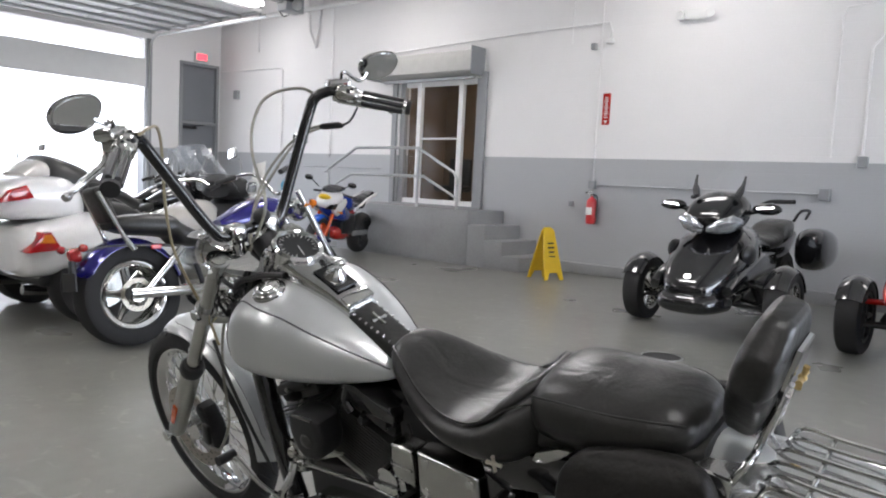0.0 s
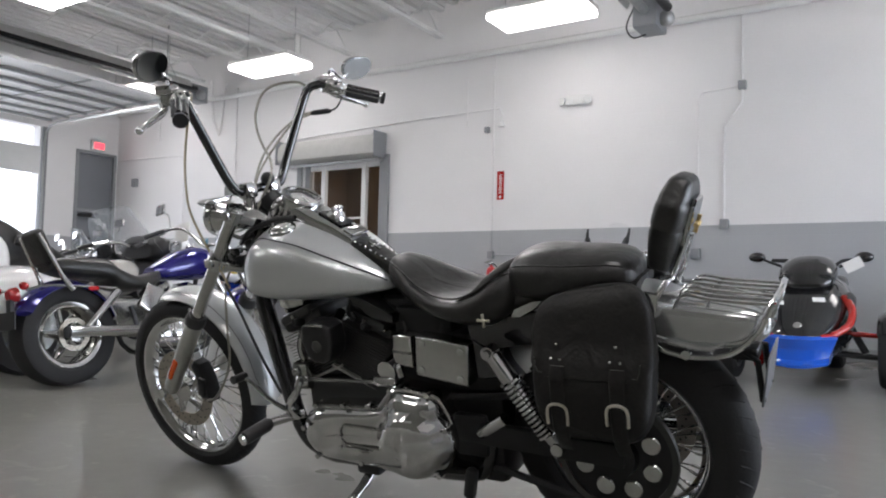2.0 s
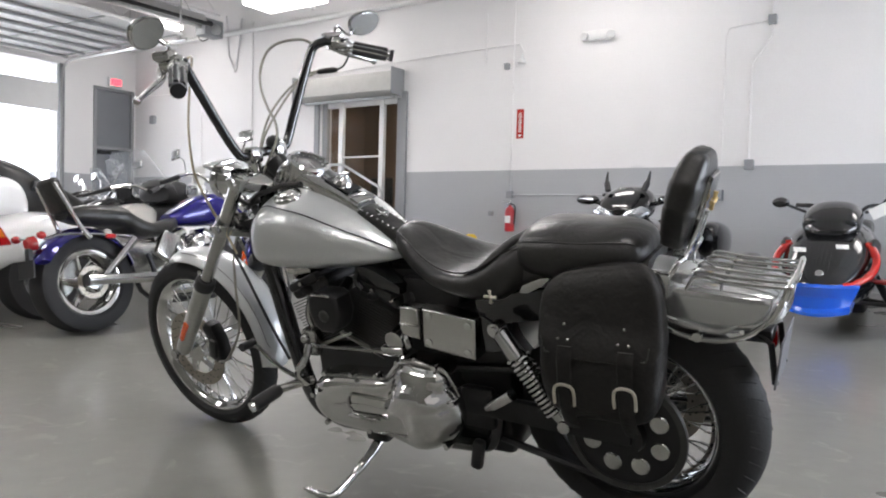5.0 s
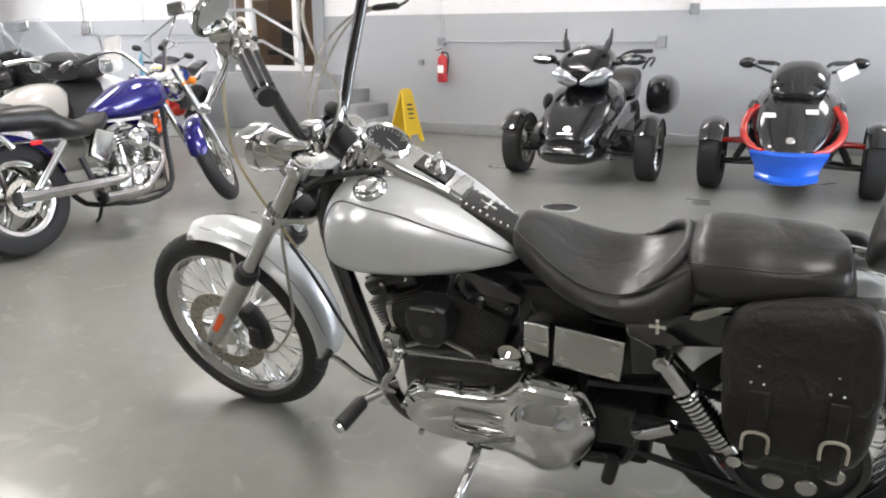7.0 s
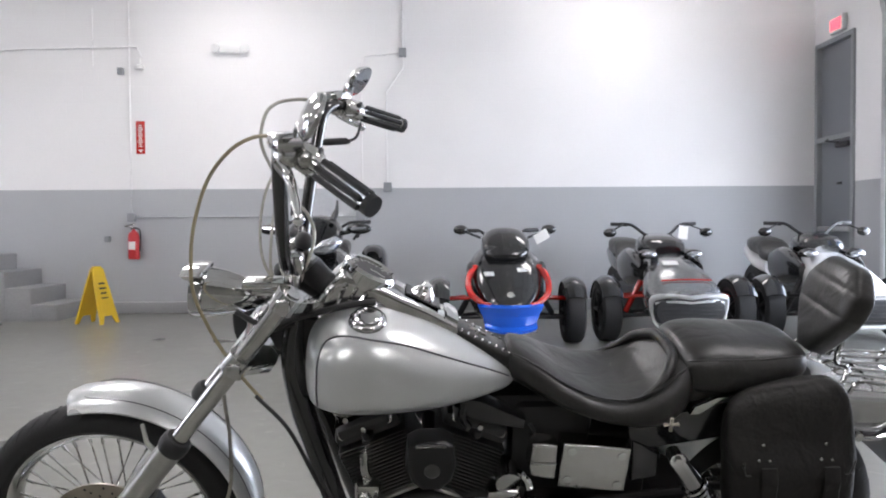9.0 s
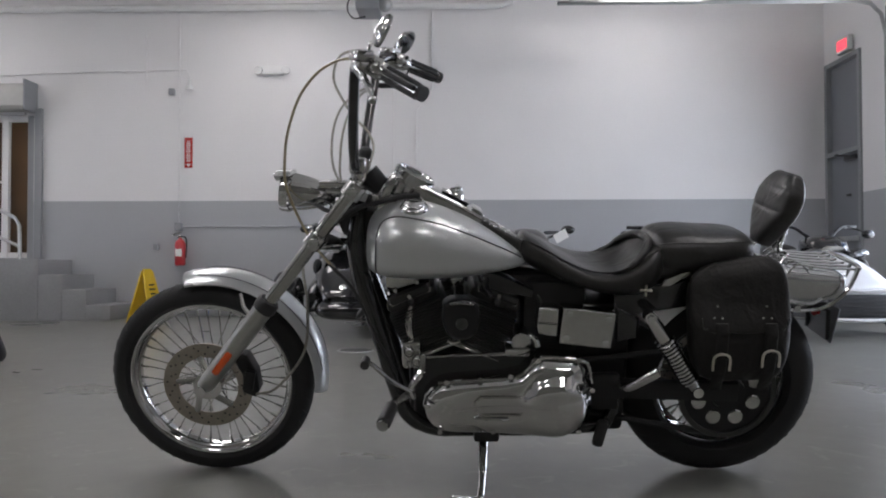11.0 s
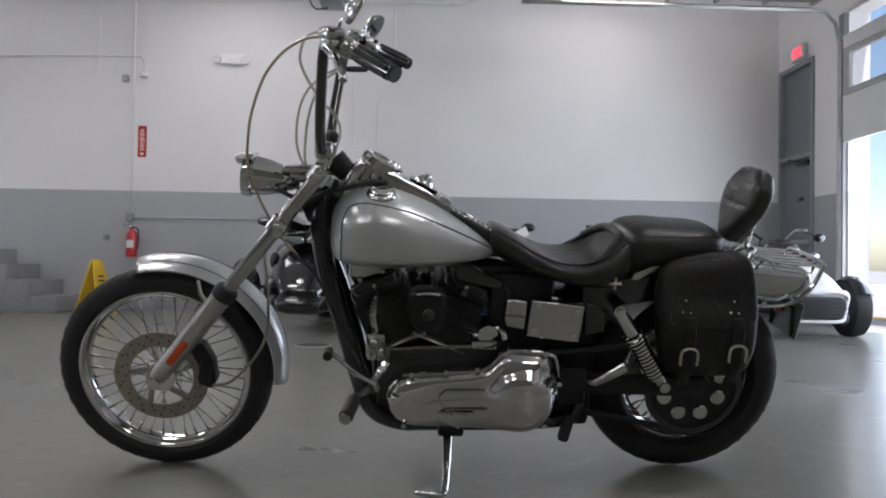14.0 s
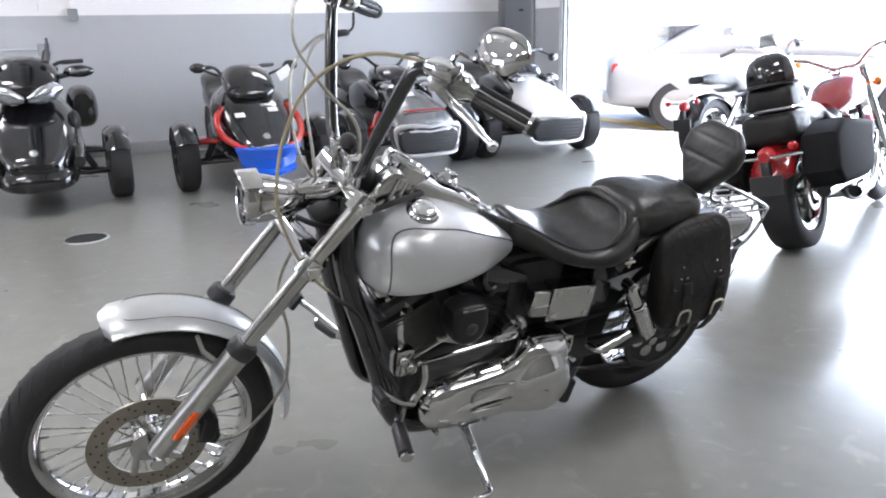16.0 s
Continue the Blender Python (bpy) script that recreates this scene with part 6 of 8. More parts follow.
tube(bm, [(0.876, -0.105, 0.165), (0.872, -0.17, 0.135), (0.866, -0.24, 0.111), (0.858, -0.305, 0.092), (0.849, -0.335, 0.090), (0.822, -0.347, 0.097), (0.79, -0.350, 0.103), (0.77, -0.352, 0.108)], [0.016, 0.014, 0.0115, 0.0115, 0.010, 0.010, 0.008, 0.006], 10, 4)
part("side_stand", bm, M_CHROME, bike)
bm = B()
box(bm, (0.885, -0.115, 0.185), (0.08, 0.06, 0.04), 0.01)
part("stand_bracket", bm, M_BLACKS, bike)
for k, pts in enumerate(([(0.66, 0.08, 0.56), (0.60, 0.15, 0.50), (0.66, 0.18, 0.36), (0.85, 0.18, 0.27), (1.2, 0.18, 0.245), (1.85, 0.19, 0.255)], [(0.98, 0.08, 0.57), (1.03, 0.16, 0.50), (1.05, 0.19, 0.40), (1.2, 0.20, 0.335), (1.85, 0.20, 0.335)])):
    bm = B()
    tube(bm, pts, [0.021, 0.021, 0.024, 0.024, 0.036, 0.040], 14, 6)
    part("exhaust_pipe", bm, M_CHROME, bike)
bm = B()
box(bm, (0.66, 0, 0.32), (0.03, 0.1, 0.28), 0.01)
part("regulator", bm, M_BLACKS, bike)

# the bars stand turned a little to the right
steer_at = Matrix.Translation((0.53, 0, 0.998))
turned = steer_at @ Matrix.Rotation(radians(-4), 4, fd_) @ steer_at.inverted()
steer = pose(0, 0, 0.71, 4) @ pose(0, 0, -0.71) @ turned
STEERED = ("front_wheel", "fork_tube", "fork_slider", "fork_clamp", "fender_bracket", "lower_tree", "upper_tree", "brake_caliper", "brake_line", "front_fender", "headlamp", "headlamp_bracket",
           "wiring_loom", "riser", "handlebar", "clutch_cable_end", "throttle_cable", "idle_cable", "brake_hose", "cable_sleeve", "ignition_knob")
for ob in bike.children:
    if ob.name.split(".")[0] in STEERED:
        ob.matrix_basis = turned if ob.name.startswith("clutch_cable_end") else steer
# the front wheel as it stands on the floor
fw.matrix_basis = bike.matrix_basis.inverted() @ WHEEL_STANDS @ pose(-FX, 0, -FZ)
ff.matrix_basis = Matrix.Translation((-0.008, 0.020, 0)) @ steer

# ---- three-wheeled roadsters: nose towards -y, the front axle over the origin ----
def ovaly(y, xc, zb, zt, w, e=2.6, n=24, dip=0.0):
    return [(x, y_, z) for y_, x, z in oval(y, xc, zb, zt, w, e, n, dip)]


def lofty(bm, rows, e=2.6, n=24, sub=3, xc=0.0):
    return loft(bm, [ovaly(r[0], xc, r[2], r[3], r[1], e, n) for r in refine(rows, sub)])


def wheel_x(parent, name, x, y, r, rim_r, width, mat_rim):
    """A car-like wheel about the x axis."""
    w = width / 2
    bm = B()
    lathe(bm, [(rim_r, -w * 0.9), (rim_r + 0.01, -w), (r - 0.03, -w), (r - 0.006, -w * 0.82), (r, -w * 0.4), (r, w * 0.4), (r - 0.006, w * 0.82), (r - 0.03, w), (rim_r + 0.01, w), (rim_r, w * 0.9)], (x, y, r), (1, 0, 0), 40, closed=True)
    for g in (-0.45, 0.0, 0.45):
        lathe(bm, [(r + 0.0012, g * w - 0.004), (r + 0.0012, g * w + 0.004)], (x, y, r), (1, 0, 0), 40)
    ty = part(name, bm, M_RUBBER, parent)
    bm = B()
    lathe(bm, [(rim_r - 0.025, -w * 0.85), (rim_r + 0.004, -w * 0.92), (rim_r + 0.002, w * 0.92), (rim_r - 0.025, w * 0.85)], (x, y, r), (1, 0, 0), 40, closed=True)
    rim = part("rim", bm, mat_rim, ty)
    for k in range(7):
        a = 2 * math.pi * k / 7
        for q in (-1, 1):
            bm = B()
            tube(bm, [(x + q * w * 0.55, y + 0.02 * math.cos(a), r + 0.02 * math.sin(a)), (x + q * w * 0.72, y + rim_r * 0.95 * math.cos(a), r + rim_r * 0.95 * math.sin(a))], [0.03, 0.018], 6)
            if q == 1:
                merge(bm, tube(B(), [(x - w * 0.5, y, r), (x + w * 0.6, y, r)], 0.045, 12)) if k == 0 else None
            part("wheel_spoke", bm, mat_rim, ty)
    return ty


def spyder(m, kind, paint, arm, label, side=None, lip=None):
    t = thing("three_wheeler", label, "three-wheeler", m, "three-wheelers along the wall")
    for s in (-1, 1):
        wheel_x(t, "front_tyre", s * 0.60, 0, 0.285, 0.19, 0.17, M_CHROMED if kind == "touring" else M_BLACKS)
        bm = B()
        rings = []
        for k in range(11):
            a = radians(18 + 134 * k / 10)
            ring = []
            for q, rad in ((1, 0.318), (-1, 0.306)):
                for j in range(7):
                    u = (-1 + j / 3) * q
                    ring.append((s * 0.60 + 0.092 * u, rad * math.cos(a) * (1 - 0.06 * u * u) * 0.98, 0.285 + rad * (1 - 0.13 * u * u) * math.sin(a)))
            rings.append(ring)
        loft(bm, rings)
        part("front_fender", bm, M_BLACKG, t)
        for z, y, col in ((0.23, -0.08, M_BLACKS), (0.23, 0.14, M_BLACKS), (0.40, -0.06, arm), (0.40, 0.12, arm)):
            bm = B()
            tube(bm, [(s * 0.55, y * 0.4, z), (s * 0.2, y * 1.6, z + 0.02)], 0.017, 8)
            part("suspension_arm", bm, col, t)
        bm = B()
        tube(bm, [(s * 0.42, 0.02, 0.26), (s * 0.26, 0.05, 0.56)], 0.028, 10)
        part("shock_absorber", bm, arm if kind == "f3" else M_BLACKS, t)
    wheel_x(t, "rear_tyre", 0, 1.71, 0.31, 0.19, 0.22, M_BLACKS)
    bm = B()
    box(bm, (0, 0.75, 0.32), (0.36, 1.3, 0.26), 0.05)
    part("chassis", bm, M_BLACKS, t)
    if kind == "f3":
        bm = B()
        lofty(bm, [(-0.50, 0.20, 0.26, 0.47), (-0.485, 0.285, 0.20, 0.51), (-0.42, 0.325, 0.165, 0.57), (-0.24, 0.325, 0.17, 0.675), (-0.02, 0.275, 0.24, 0.765), (0.2, 0.215, 0.36, 0.82), (0.38, 0.14, 0.48, 0.83)], 2.5, 36)
        nose = part("nose", bm, paint, t)
        bm = B()
        prism(bm, [(-0.25, 0.405), (0.25, 0.405), (0.295, 0.375), (0.30, 0.30), (0.265, 0.215), (0.22, 0.195), (-0.22, 0.195), (-0.265, 0.215), (-0.30, 0.30), (-0.295, 0.375)], -0.520, -0.37, "y", 0.014, 3)
        gr = part("grille", bm, M_BLACKP, nose, "black mesh grille")
        for k in range(5):
            bm = B()
            box(bm, (0, -0.521, 0.225 + 0.034 * k), (0.44 + 0.025 * k, 0.008, 0.007), 0.003, 1)
            part("grille_bar", bm, M_BLACKS, gr)
        bm = B()
        tube(bm, [(-0.31, -0.47, 0.24), (-0.25, -0.512, 0.182), (0, -0.53, 0.172), (0.25, -0.512, 0.182), (0.31, -0.47, 0.24)], [0.014, 0.018, 0.018, 0.018, 0.014], 8, 4)
        part("chin_bar", bm, paint if paint is M_WHITEG else M_ALU, nose)
        for s in (-1, 1):
            bm = B()
            tube(bm, [(s * 0.305, -0.475, 0.24), (s * 0.325, -0.465, 0.33), (s * 0.315, -0.475, 0.425), (s * 0.18, -0.515, 0.450), (0, -0.535, 0.435)], [0.014, 0.02, 0.026, 0.020, 0.018], 8, 4)
            if paint is not M_WHITEG:
                tube(bm, [(s * 0.30, -0.485, 0.385), (s * 0.15, -0.522, 0.400), (0, -0.532, 0.388)], 0.010, 8, 4)
            part("grille_surround", bm, paint if paint is M_WHITEG else M_ALU, nose)
            bm = B()
            ball(bm, (s * 0.21, 0.02, 0.79), (0.09, 0.07, 0.045), 14)
            part("headlamp_pod", bm, M_BLACKG, t)
            bm = B()
            ball(bm, (s * 0.21, -0.035, 0.785), (0.07, 0.03, 0.03), 12)
            part("headlamp", bm, M_LENS, t)
            bm = B()
            lofty(bm, [(0.0, 0.03, 0.55, 0.70), (0.2, 0.06, 0.50, 0.80), (0.45, 0.07, 0.48, 0.84), (0.7, 0.05, 0.55, 0.78)], 2.4, 16, 2, s * 0.27)
            part("side_panel", bm, M_BLACKG, t)
        bm = B()
        lofty(bm, [(0.08, 0.12, 0.76, 0.86), (0.2, 0.20, 0.75, 0.94), (0.42, 0.21, 0.74, 0.98), (0.55, 0.14, 0.76, 0.94)], 2.6, 20, 2)
        part("dash_cowl", bm, M_BLACKG, t)
        if paint is not M_WHITEG:
            bm = B()
            box(bm, (0.19, 0.22, 0.985), (0.09, 0.004, 0.13), 0.001, 1, rot=(-12, 10, 0))
            part("price_card", bm, M_PAPER, t, "white paper price tag")
            bm = B()
            tube(bm, [(-0.22, -0.40, 0.575), (0, -0.43, 0.585), (0.22, -0.40, 0.575)], 0.007, 6, 3)
            part("red_line", bm, M_REDP, nose)
            bm = B()
            box(bm, (-0.07, -0.18, 0.718), (0.14, 0.07, 0.003), 0.001, 1, rot=(28, 0, 0))
            part("sticker", bm, M_PAPER, nose, "white paper sticker")
        bars = (0.46, 1.04, 0.40)
    else:
        touring = kind == "touring"
        bm = B()
        lofty(bm, [(-0.56, 0.10, 0.30, 0.40), (-0.52, 0.18, 0.26, 0.46), (-0.36, 0.27, 0.22, 0.60), (-0.15, 0.33, 0.22, 0.74), (0.05, 0.345, 0.25, 0.84), (0.25, 0.32, 0.30, 0.88), (0.4, 0.26, 0.42, 0.88)], 3.0)
        nose = part("nose", bm, paint, t)
        bm = B()
        lathe(bm, [(0, 0.01), (0.028, 0.008), (0.034, 0.0)], (0, -0.50, 0.475), (0, -1, 0.75), 16)
        part("badge", bm, M_CHROMED, nose, "plain round metal badge")
        bm = B()
        if lip:
            rings = []
            for k in range(-6, 7):
                u = k / 6
                x, back, up = 0.27 * u, 0.09 * u * u - 0.03, 0.03 * u * u
                rings.append([(x * 0.80, -0.61 + back, 0.160 + up), (x * 0.83, -0.615 + back, 0.185 + up), (x * 0.80, -0.575 + back, 0.215 + up), (x * 0.88, -0.565 + back, 0.30), (x * 1.02, -0.590 + back, 0.375 + 0.3 * up), (x * 1.02, -0.56 + back, 0.398 + 0.3 * up), (x * 0.94, -0.40, 0.40), (x * 0.8, -0.38, 0.17 + up)])
            loft(bm, rings)
            part("front_spoiler", bm, lip, t, "bright blue spoiler", angle=25)
        else:
            lofty(bm, [(-0.60, 0.10, 0.22, 0.29), (-0.57, 0.20, 0.19, 0.33), (-0.46, 0.27, 0.17, 0.38), (-0.30, 0.30, 0.17, 0.38)], 2.6)
            part("front_spoiler", bm, paint, t)
        for s in (-1, 1):
            bm = B()
            if side:
                tube(bm, [(s * 0.17, -0.55, 0.402), (s * 0.25, -0.50, 0.418), (s * 0.325, -0.38, 0.475), (s * 0.35, -0.26, 0.56), (s * 0.325, -0.17, 0.64), (s * 0.27, -0.12, 0.70)], [0.014, 0.026, 0.030, 0.030, 0.032, 0.022], 12, 4)
                box(bm, (s * 0.31, -0.02, 0.665), (0.05, 0.26, 0.10), 0.022, 3, rot=(0, 0, -s * 8))
            else:
                lofty(bm, [(-0.44, 0.04, 0.34, 0.42), (-0.28, 0.06, 0.37, 0.52), (0.0, 0.06, 0.40, 0.60), (0.25, 0.06, 0.45, 0.66), (0.6, 0.04, 0.5, 0.66)], 2.4, 16, 2, s * 0.30)
            sp = part("side_panel", bm, side or paint, t, "red side panel" if side else "")
            bm = B()
            ball(bm, (s * 0.315, -0.05, 0.66), (0.045, 0.12, 0.085), 12)
            part("air_inlet", bm, M_BLACKP, sp)
            bm = B()
            tube(bm, [(s * 0.17, -0.43, 0.47), (s * 0.22, -0.25, 0.60), (s * 0.24, -0.05, 0.75)], 0.008, 6, 3)
            part("hood_seam", bm, M_BLACKP, nose)
        if touring:
            bm = B()
            lofty(bm, [(-0.17, 0.12, 0.86, 0.96), (-0.12, 0.22, 0.82, 1.03), (0.0, 0.26, 0.82, 1.12), (0.15, 0.24, 0.84, 1.18), (0.32, 0.18, 0.86, 1.16)], 2.4)
            part("upper_cowl", bm, M_BLACKG, t)
            for s in (-1, 1):
                bm = B()
                rings = []
                for f, w in ((0.0, 0.025), (0.35, 0.065), (0.75, 0.07), (1.0, 0.02)):
                    x, z = s * (0.015 + 0.25 * f), 0.85 + 0.075 * f
                    rings.append([(x, -0.205 + 0.10 * f * f + 0.03 * math.cos(q), z + w * math.sin(q)) for q in [2 * math.pi * j / 12 for j in range(12)]])
                loft(bm, rings)
                part("headlamp", bm, M_LENS, t, "clear twin headlamp")
                bm = B()
                tube(bm, [(s * 0.17, -0.02, 1.12), (s * 0.20, 0.02, 1.22), (s * 0.205, 0.05, 1.30)], [0.03, 0.016, 0.01], 8, 3)
                part("screen_horn", bm, M_BLACKP, t)
                bm = B()
                ball(bm, (s * 0.40, 0.05, 1.04), (0.12, 0.045, 0.05), 14)
                tube(bm, [(s * 0.24, 0.06, 1.0), (s * 0.36, 0.05, 1.03)], 0.022, 8)
                part("mirror", bm, M_BLACKG, t)
                bm = B()
                tube(bm, [(s * 0.33, 0.005, 1.035), (s * 0.47, 0.01, 1.05)], 0.014, 6)
                part("turn_signal", bm, M_LENS, t)
                bm = B()
                lofty(bm, [(1.15, 0.08, 0.54, 0.80), (1.25, 0.13, 0.48, 0.86), (1.5, 0.145, 0.46, 0.87), (1.75, 0.13, 0.48, 0.84), (1.85, 0.08, 0.54, 0.78)], 2.6, 20, 2, s * 0.43)
                part("side_case", bm, M_BLACKG, t)
            bm = B()
            rings = []
            for f in range(6):
                z = 1.14 + 0.048 * f
                w = 0.17 - 0.012 * f
                rings.append([(w * u, 0.02 + 0.045 * f + 0.10 * u * u + d, z - 0.03 * u * u) for d in (0.0,) for u in [-1 + j / 5 for j in range(11)]] + [(w * u, 0.026 + 0.045 * f + 0.10 * u * u, z - 0.03 * u * u) for u in [1 - j / 5 for j in range(11)]])
            loft(bm, rings)
            sc = part("windscreen", bm, M_CLEAR, t, "clear windscreen")
            sc.visible_shadow = False
        else:
            bm = B()
            lofty(bm, [(-0.14, 0.12, 0.76, 0.82), (-0.09, 0.19, 0.75, 0.89), (0.04, 0.22, 0.77, 0.98), (0.2, 0.20, 0.8, 1.05), (0.33, 0.14, 0.85, 1.03)], 2.5)
            part("smoked_cowl", bm, M_BLACKG, t, "dark smoked upper cowl")
            for s in (-1, 1):
                bm = B()
                ball(bm, (s * 0.13, -0.085, 0.85), (0.07, 0.03, 0.035), 12)
                part("headlamp", bm, M_SMOKE, t)
                bm = B()
                tube(bm, [(s * 0.22, 0.18, 0.95), (s * 0.32, 0.14, 0.99), (s * 0.37, 0.12, 1.015)], 0.012, 8, 3)
                part("mirror_stalk", bm, M_BLACKP, t)
                bm = B()
                ball(bm, (s * 0.405, 0.12, 1.025), (0.07, 0.035, 0.045), 14)
                part("mirror", bm, M_BLACKG, t)
            bm = B()
            box(bm, (0.33, 0.06, 0.96), (0.14, 0.004, 0.09), 0.001, 1, rot=(0, -28, 12))
            part("price_card", bm, M_PAPER, t, "white paper price tag")
            for x, y, z in ((-0.17, -0.315, 0.645), (0.12, -0.27, 0.675)):
                bm = B()
                box(bm, (x, y, z), (0.09, 0.05, 0.003), 0.001, 1, rot=(42, 0, 15))
                part("sticker", bm, M_PAPER, nose, "white paper sticker")
        bars = (0.5, 1.08, 0.44) if touring else (0.5, 0.99, 0.34)
    y, z, half = bars
    bm = B()
    tube(bm, [(-half, y + 0.08, z + 0.03), (-half * 0.6, y, z + 0.02), (-0.1, y - 0.05, z - 0.08), (0.1, y - 0.05, z - 0.08), (half * 0.6, y, z + 0.02), (half, y + 0.08, z + 0.03)], 0.015, 8, 4)
    part("handlebar", bm, M_BLACKS, t)
    for s in (-1, 1):
        bm = B()
        tube(bm, [(s * half * 0.68, y + 0.02, z + 0.022), (s * (half + 0.02), y + 0.085, z + 0.03)], 0.019, 10)
        part("grip", bm, M_BLACKP, t)
        if kind == "f3":
            bm = B()
            tube(bm, [(s * half * 0.75, y, z + 0.03), (s * (half + 0.06), y - 0.06, z - 0.04)], 0.007, 6)
            ball(bm, (s * (half + 0.07), y - 0.08, z - 0.055), (0.065, 0.03, 0.045), 12)
            part("mirror", bm, M_BLACKG, t)
    bm = B()
    tube(bm, [(0, y - 0.04, z - 0.08), (0, y + 0.02, 0.72)], 0.05, 10)
    part("steering_column", bm, M_BLACKP, t)
    bm = B()
    lofty(bm, [(0.42, 0.12, 0.62, 0.86), (0.6, 0.16, 0.58, 0.88), (0.8, 0.15, 0.56, 0.80), (1.0, 0.16, 0.56, 0.74)], 2.6, 20, 2)
    part("tank_cover", bm, M_BLACKG, t)
    bm = B()
    lofty(bm, [(0.88, 0.12, 0.66, 0.78), (1.05, 0.17, 0.64, 0.77), (1.3, 0.18, 0.66, 0.82), (1.4, 0.16, 0.70, 0.90), (1.7, 0.15, 0.74, 0.93), (1.95, 0.08, 0.8, 0.9)], 3.0, 20, 2)
    part("seat", bm, M_LEATHER, t)
    bm = B()
    lofty(bm, [(1.3, 0.12, 0.5, 0.70), (1.6, 0.16, 0.56, 0.74), (2.0, 0.10, 0.68, 0.82)], 2.6, 20, 2)
    part("tail", bm, paint, t)
    if kind == "touring":
        bm = B()
        tube(bm, [(0.2, 1.5, 0.92), (0.26, 1.5, 1.02), (0.26, 1.8, 1.02), (0.2, 1.9, 0.94)], 0.014, 8, 3)
        part("grab_handle", bm, M_BLACKP, t)
    return t


spyder(pose(-0.255, 4.93, 0, 0, 0, 0), "touring", M_BLACKG, M_BLACKS, "gloss black three-wheeled touring roadster with clear windscreen")
spyder(pose(1.48, 4.86, 0, 0, 0, -1), "roadster", M_BLACKG, M_REDP, "black and red three-wheeler with bright blue front spoiler", M_REDP, M_BLUE)
spyder(pose(3.01, 4.95, 0, 0, 0, 1), "f3", M_SILVERG, M_REDP, "silver three-wheeled cruiser with red suspension arms")
spyder(pose(4.49, 4.92, 0, 0, 0, -3), "f3", M_WHITEG, M_BLACKS, "gloss white three-wheeled cruiser beside the garage door")


# ---- other motorcycles: built as the silver one is, front at -x ----
def moto(m, label, paint, wb=1.66, fr=0.32, rr=0.32, cast=True, engine=None, lean=8, screen=None, bars=(0.40, 1.10), bags=None, sissy=False, trunk=None, fairing=None, group="parked motorcycles", seat_z=0.70, helmet=False, guards=None, steer=0):
    t = thing("motorcycle", label, "motorcycle", m @ pose(0, 0, 0, lean, 0, 0), group)
    engine = engine or M_CHROMED
    wheel(t, "front_wheel", 0, fr, fr, 0.05, fr * 0.70, 0.11, 0, M_CHROMED, cast=9, tread=False)
    wheel(t, "rear_wheel", wb, rr, rr, 0.08, rr * 0.66, 0.19, 0, M_CHROMED, cast=5, blocky=True, tread=False)
    disc(t, 0, 0.075, fr, 0.14, 0.09)
    disc(t, wb, 0.115, rr, 0.105, 0.075, M_STEEL)
    for s in (-1, 1):
        bm = B()
        lathe(bm, [(rr * 0.56, s * 0.074), (rr * 0.60, s * 0.082), (rr * 0.66, s * 0.086), (rr * 0.69, s * 0.08), (rr * 0.66, s * 0.07), (rr * 0.58, s * 0.066)], (wb, 0, rr), (0, 1, 0), 40, closed=True)
        part("rim_lip", bm, M_CHROME, t)
    bm = B()
    fender(bm, 0, fr, fr + 0.03, 0.07, 120, 5, 24, arch=0.3)
    part("front_fender", bm, guards or paint, t)
    bm = B()
    fender(bm, wb, rr, rr + 0.045, 0.125, 165, 22, 28, arch=0.34)
    rf = part("rear_fender", bm, guards or paint, t)
    for s in (-1, 1):
        bm = B()
        tube(bm, [(0.01, s * 0.10, fr), (0.38, s * 0.10, 0.98)], 0.026, 12)
        part("fork_leg", bm, M_CHROME, t)
        bm = B()
        tube(bm, [(wb - 0.3, s * 0.15, 0.60), (wb - 0.05, s * 0.15, 0.34)], 0.026, 10)
        part("shock_absorber", bm, M_CHROME, t)
        bm = B()
        box(bm, (wb - 0.25, s * 0.125, 0.33), (0.5, 0.03, 0.05), 0.01)
        part("swingarm", bm, M_CHROMED, t)
        bm = B()
        tube(bm, [(0.46, s * 0.05, 0.92), (0.55, s * 0.11, 0.55), (0.62, s * 0.12, 0.2), (1.1, s * 0.12, 0.2), (1.25, s * 0.12, 0.5)], 0.018, 8, 4)
        part("frame_tube", bm, M_BLACKS, t)
        bm = B()
        ball(bm, (0.33, s * 0.17, 0.86), (0.03, 0.03, 0.03), 10)
        tube(bm, [(0.34, s * 0.10, 0.86), (0.33, s * 0.16, 0.86)], 0.008, 6)
        part("turn_signal", bm, M_AMBER, t, "amber turn signal")
        bm = B()
        lathe(bm, [(0, 0.022), (0.016, 0.018), (0.025, 0.004), (0.024, -0.012), (0.014, -0.028), (0, -0.032)], (wb + 0.34, s * 0.15, 0.62), (1, 0, 0), 14)
        part("turn_signal", bm, M_REDLENS, t, "red turn signal")
        bm = B()
        tube(bm, [(wb + 0.28, s * 0.08, 0.61), (wb + 0.325, s * 0.14, 0.62)], 0.009, 6)
        part("signal_stalk", bm, M_CHROME, t)
    bm = B()
    loft(bm, [oval(r[0], 0, r[2], r[3], r[1], 2.5, 28) for r in refine([(0.44, 0.05, 0.80, 0.86), (0.48, 0.12, 0.74, 0.93), (0.58, 0.16, 0.71, 0.965), (0.75, 0.15, 0.70, 0.93), (0.9, 0.11, 0.70, 0.85), (1.0, 0.06, 0.71, 0.79)], 3)])
    tk = part("fuel_tank", bm, paint, t)
    bm = B()
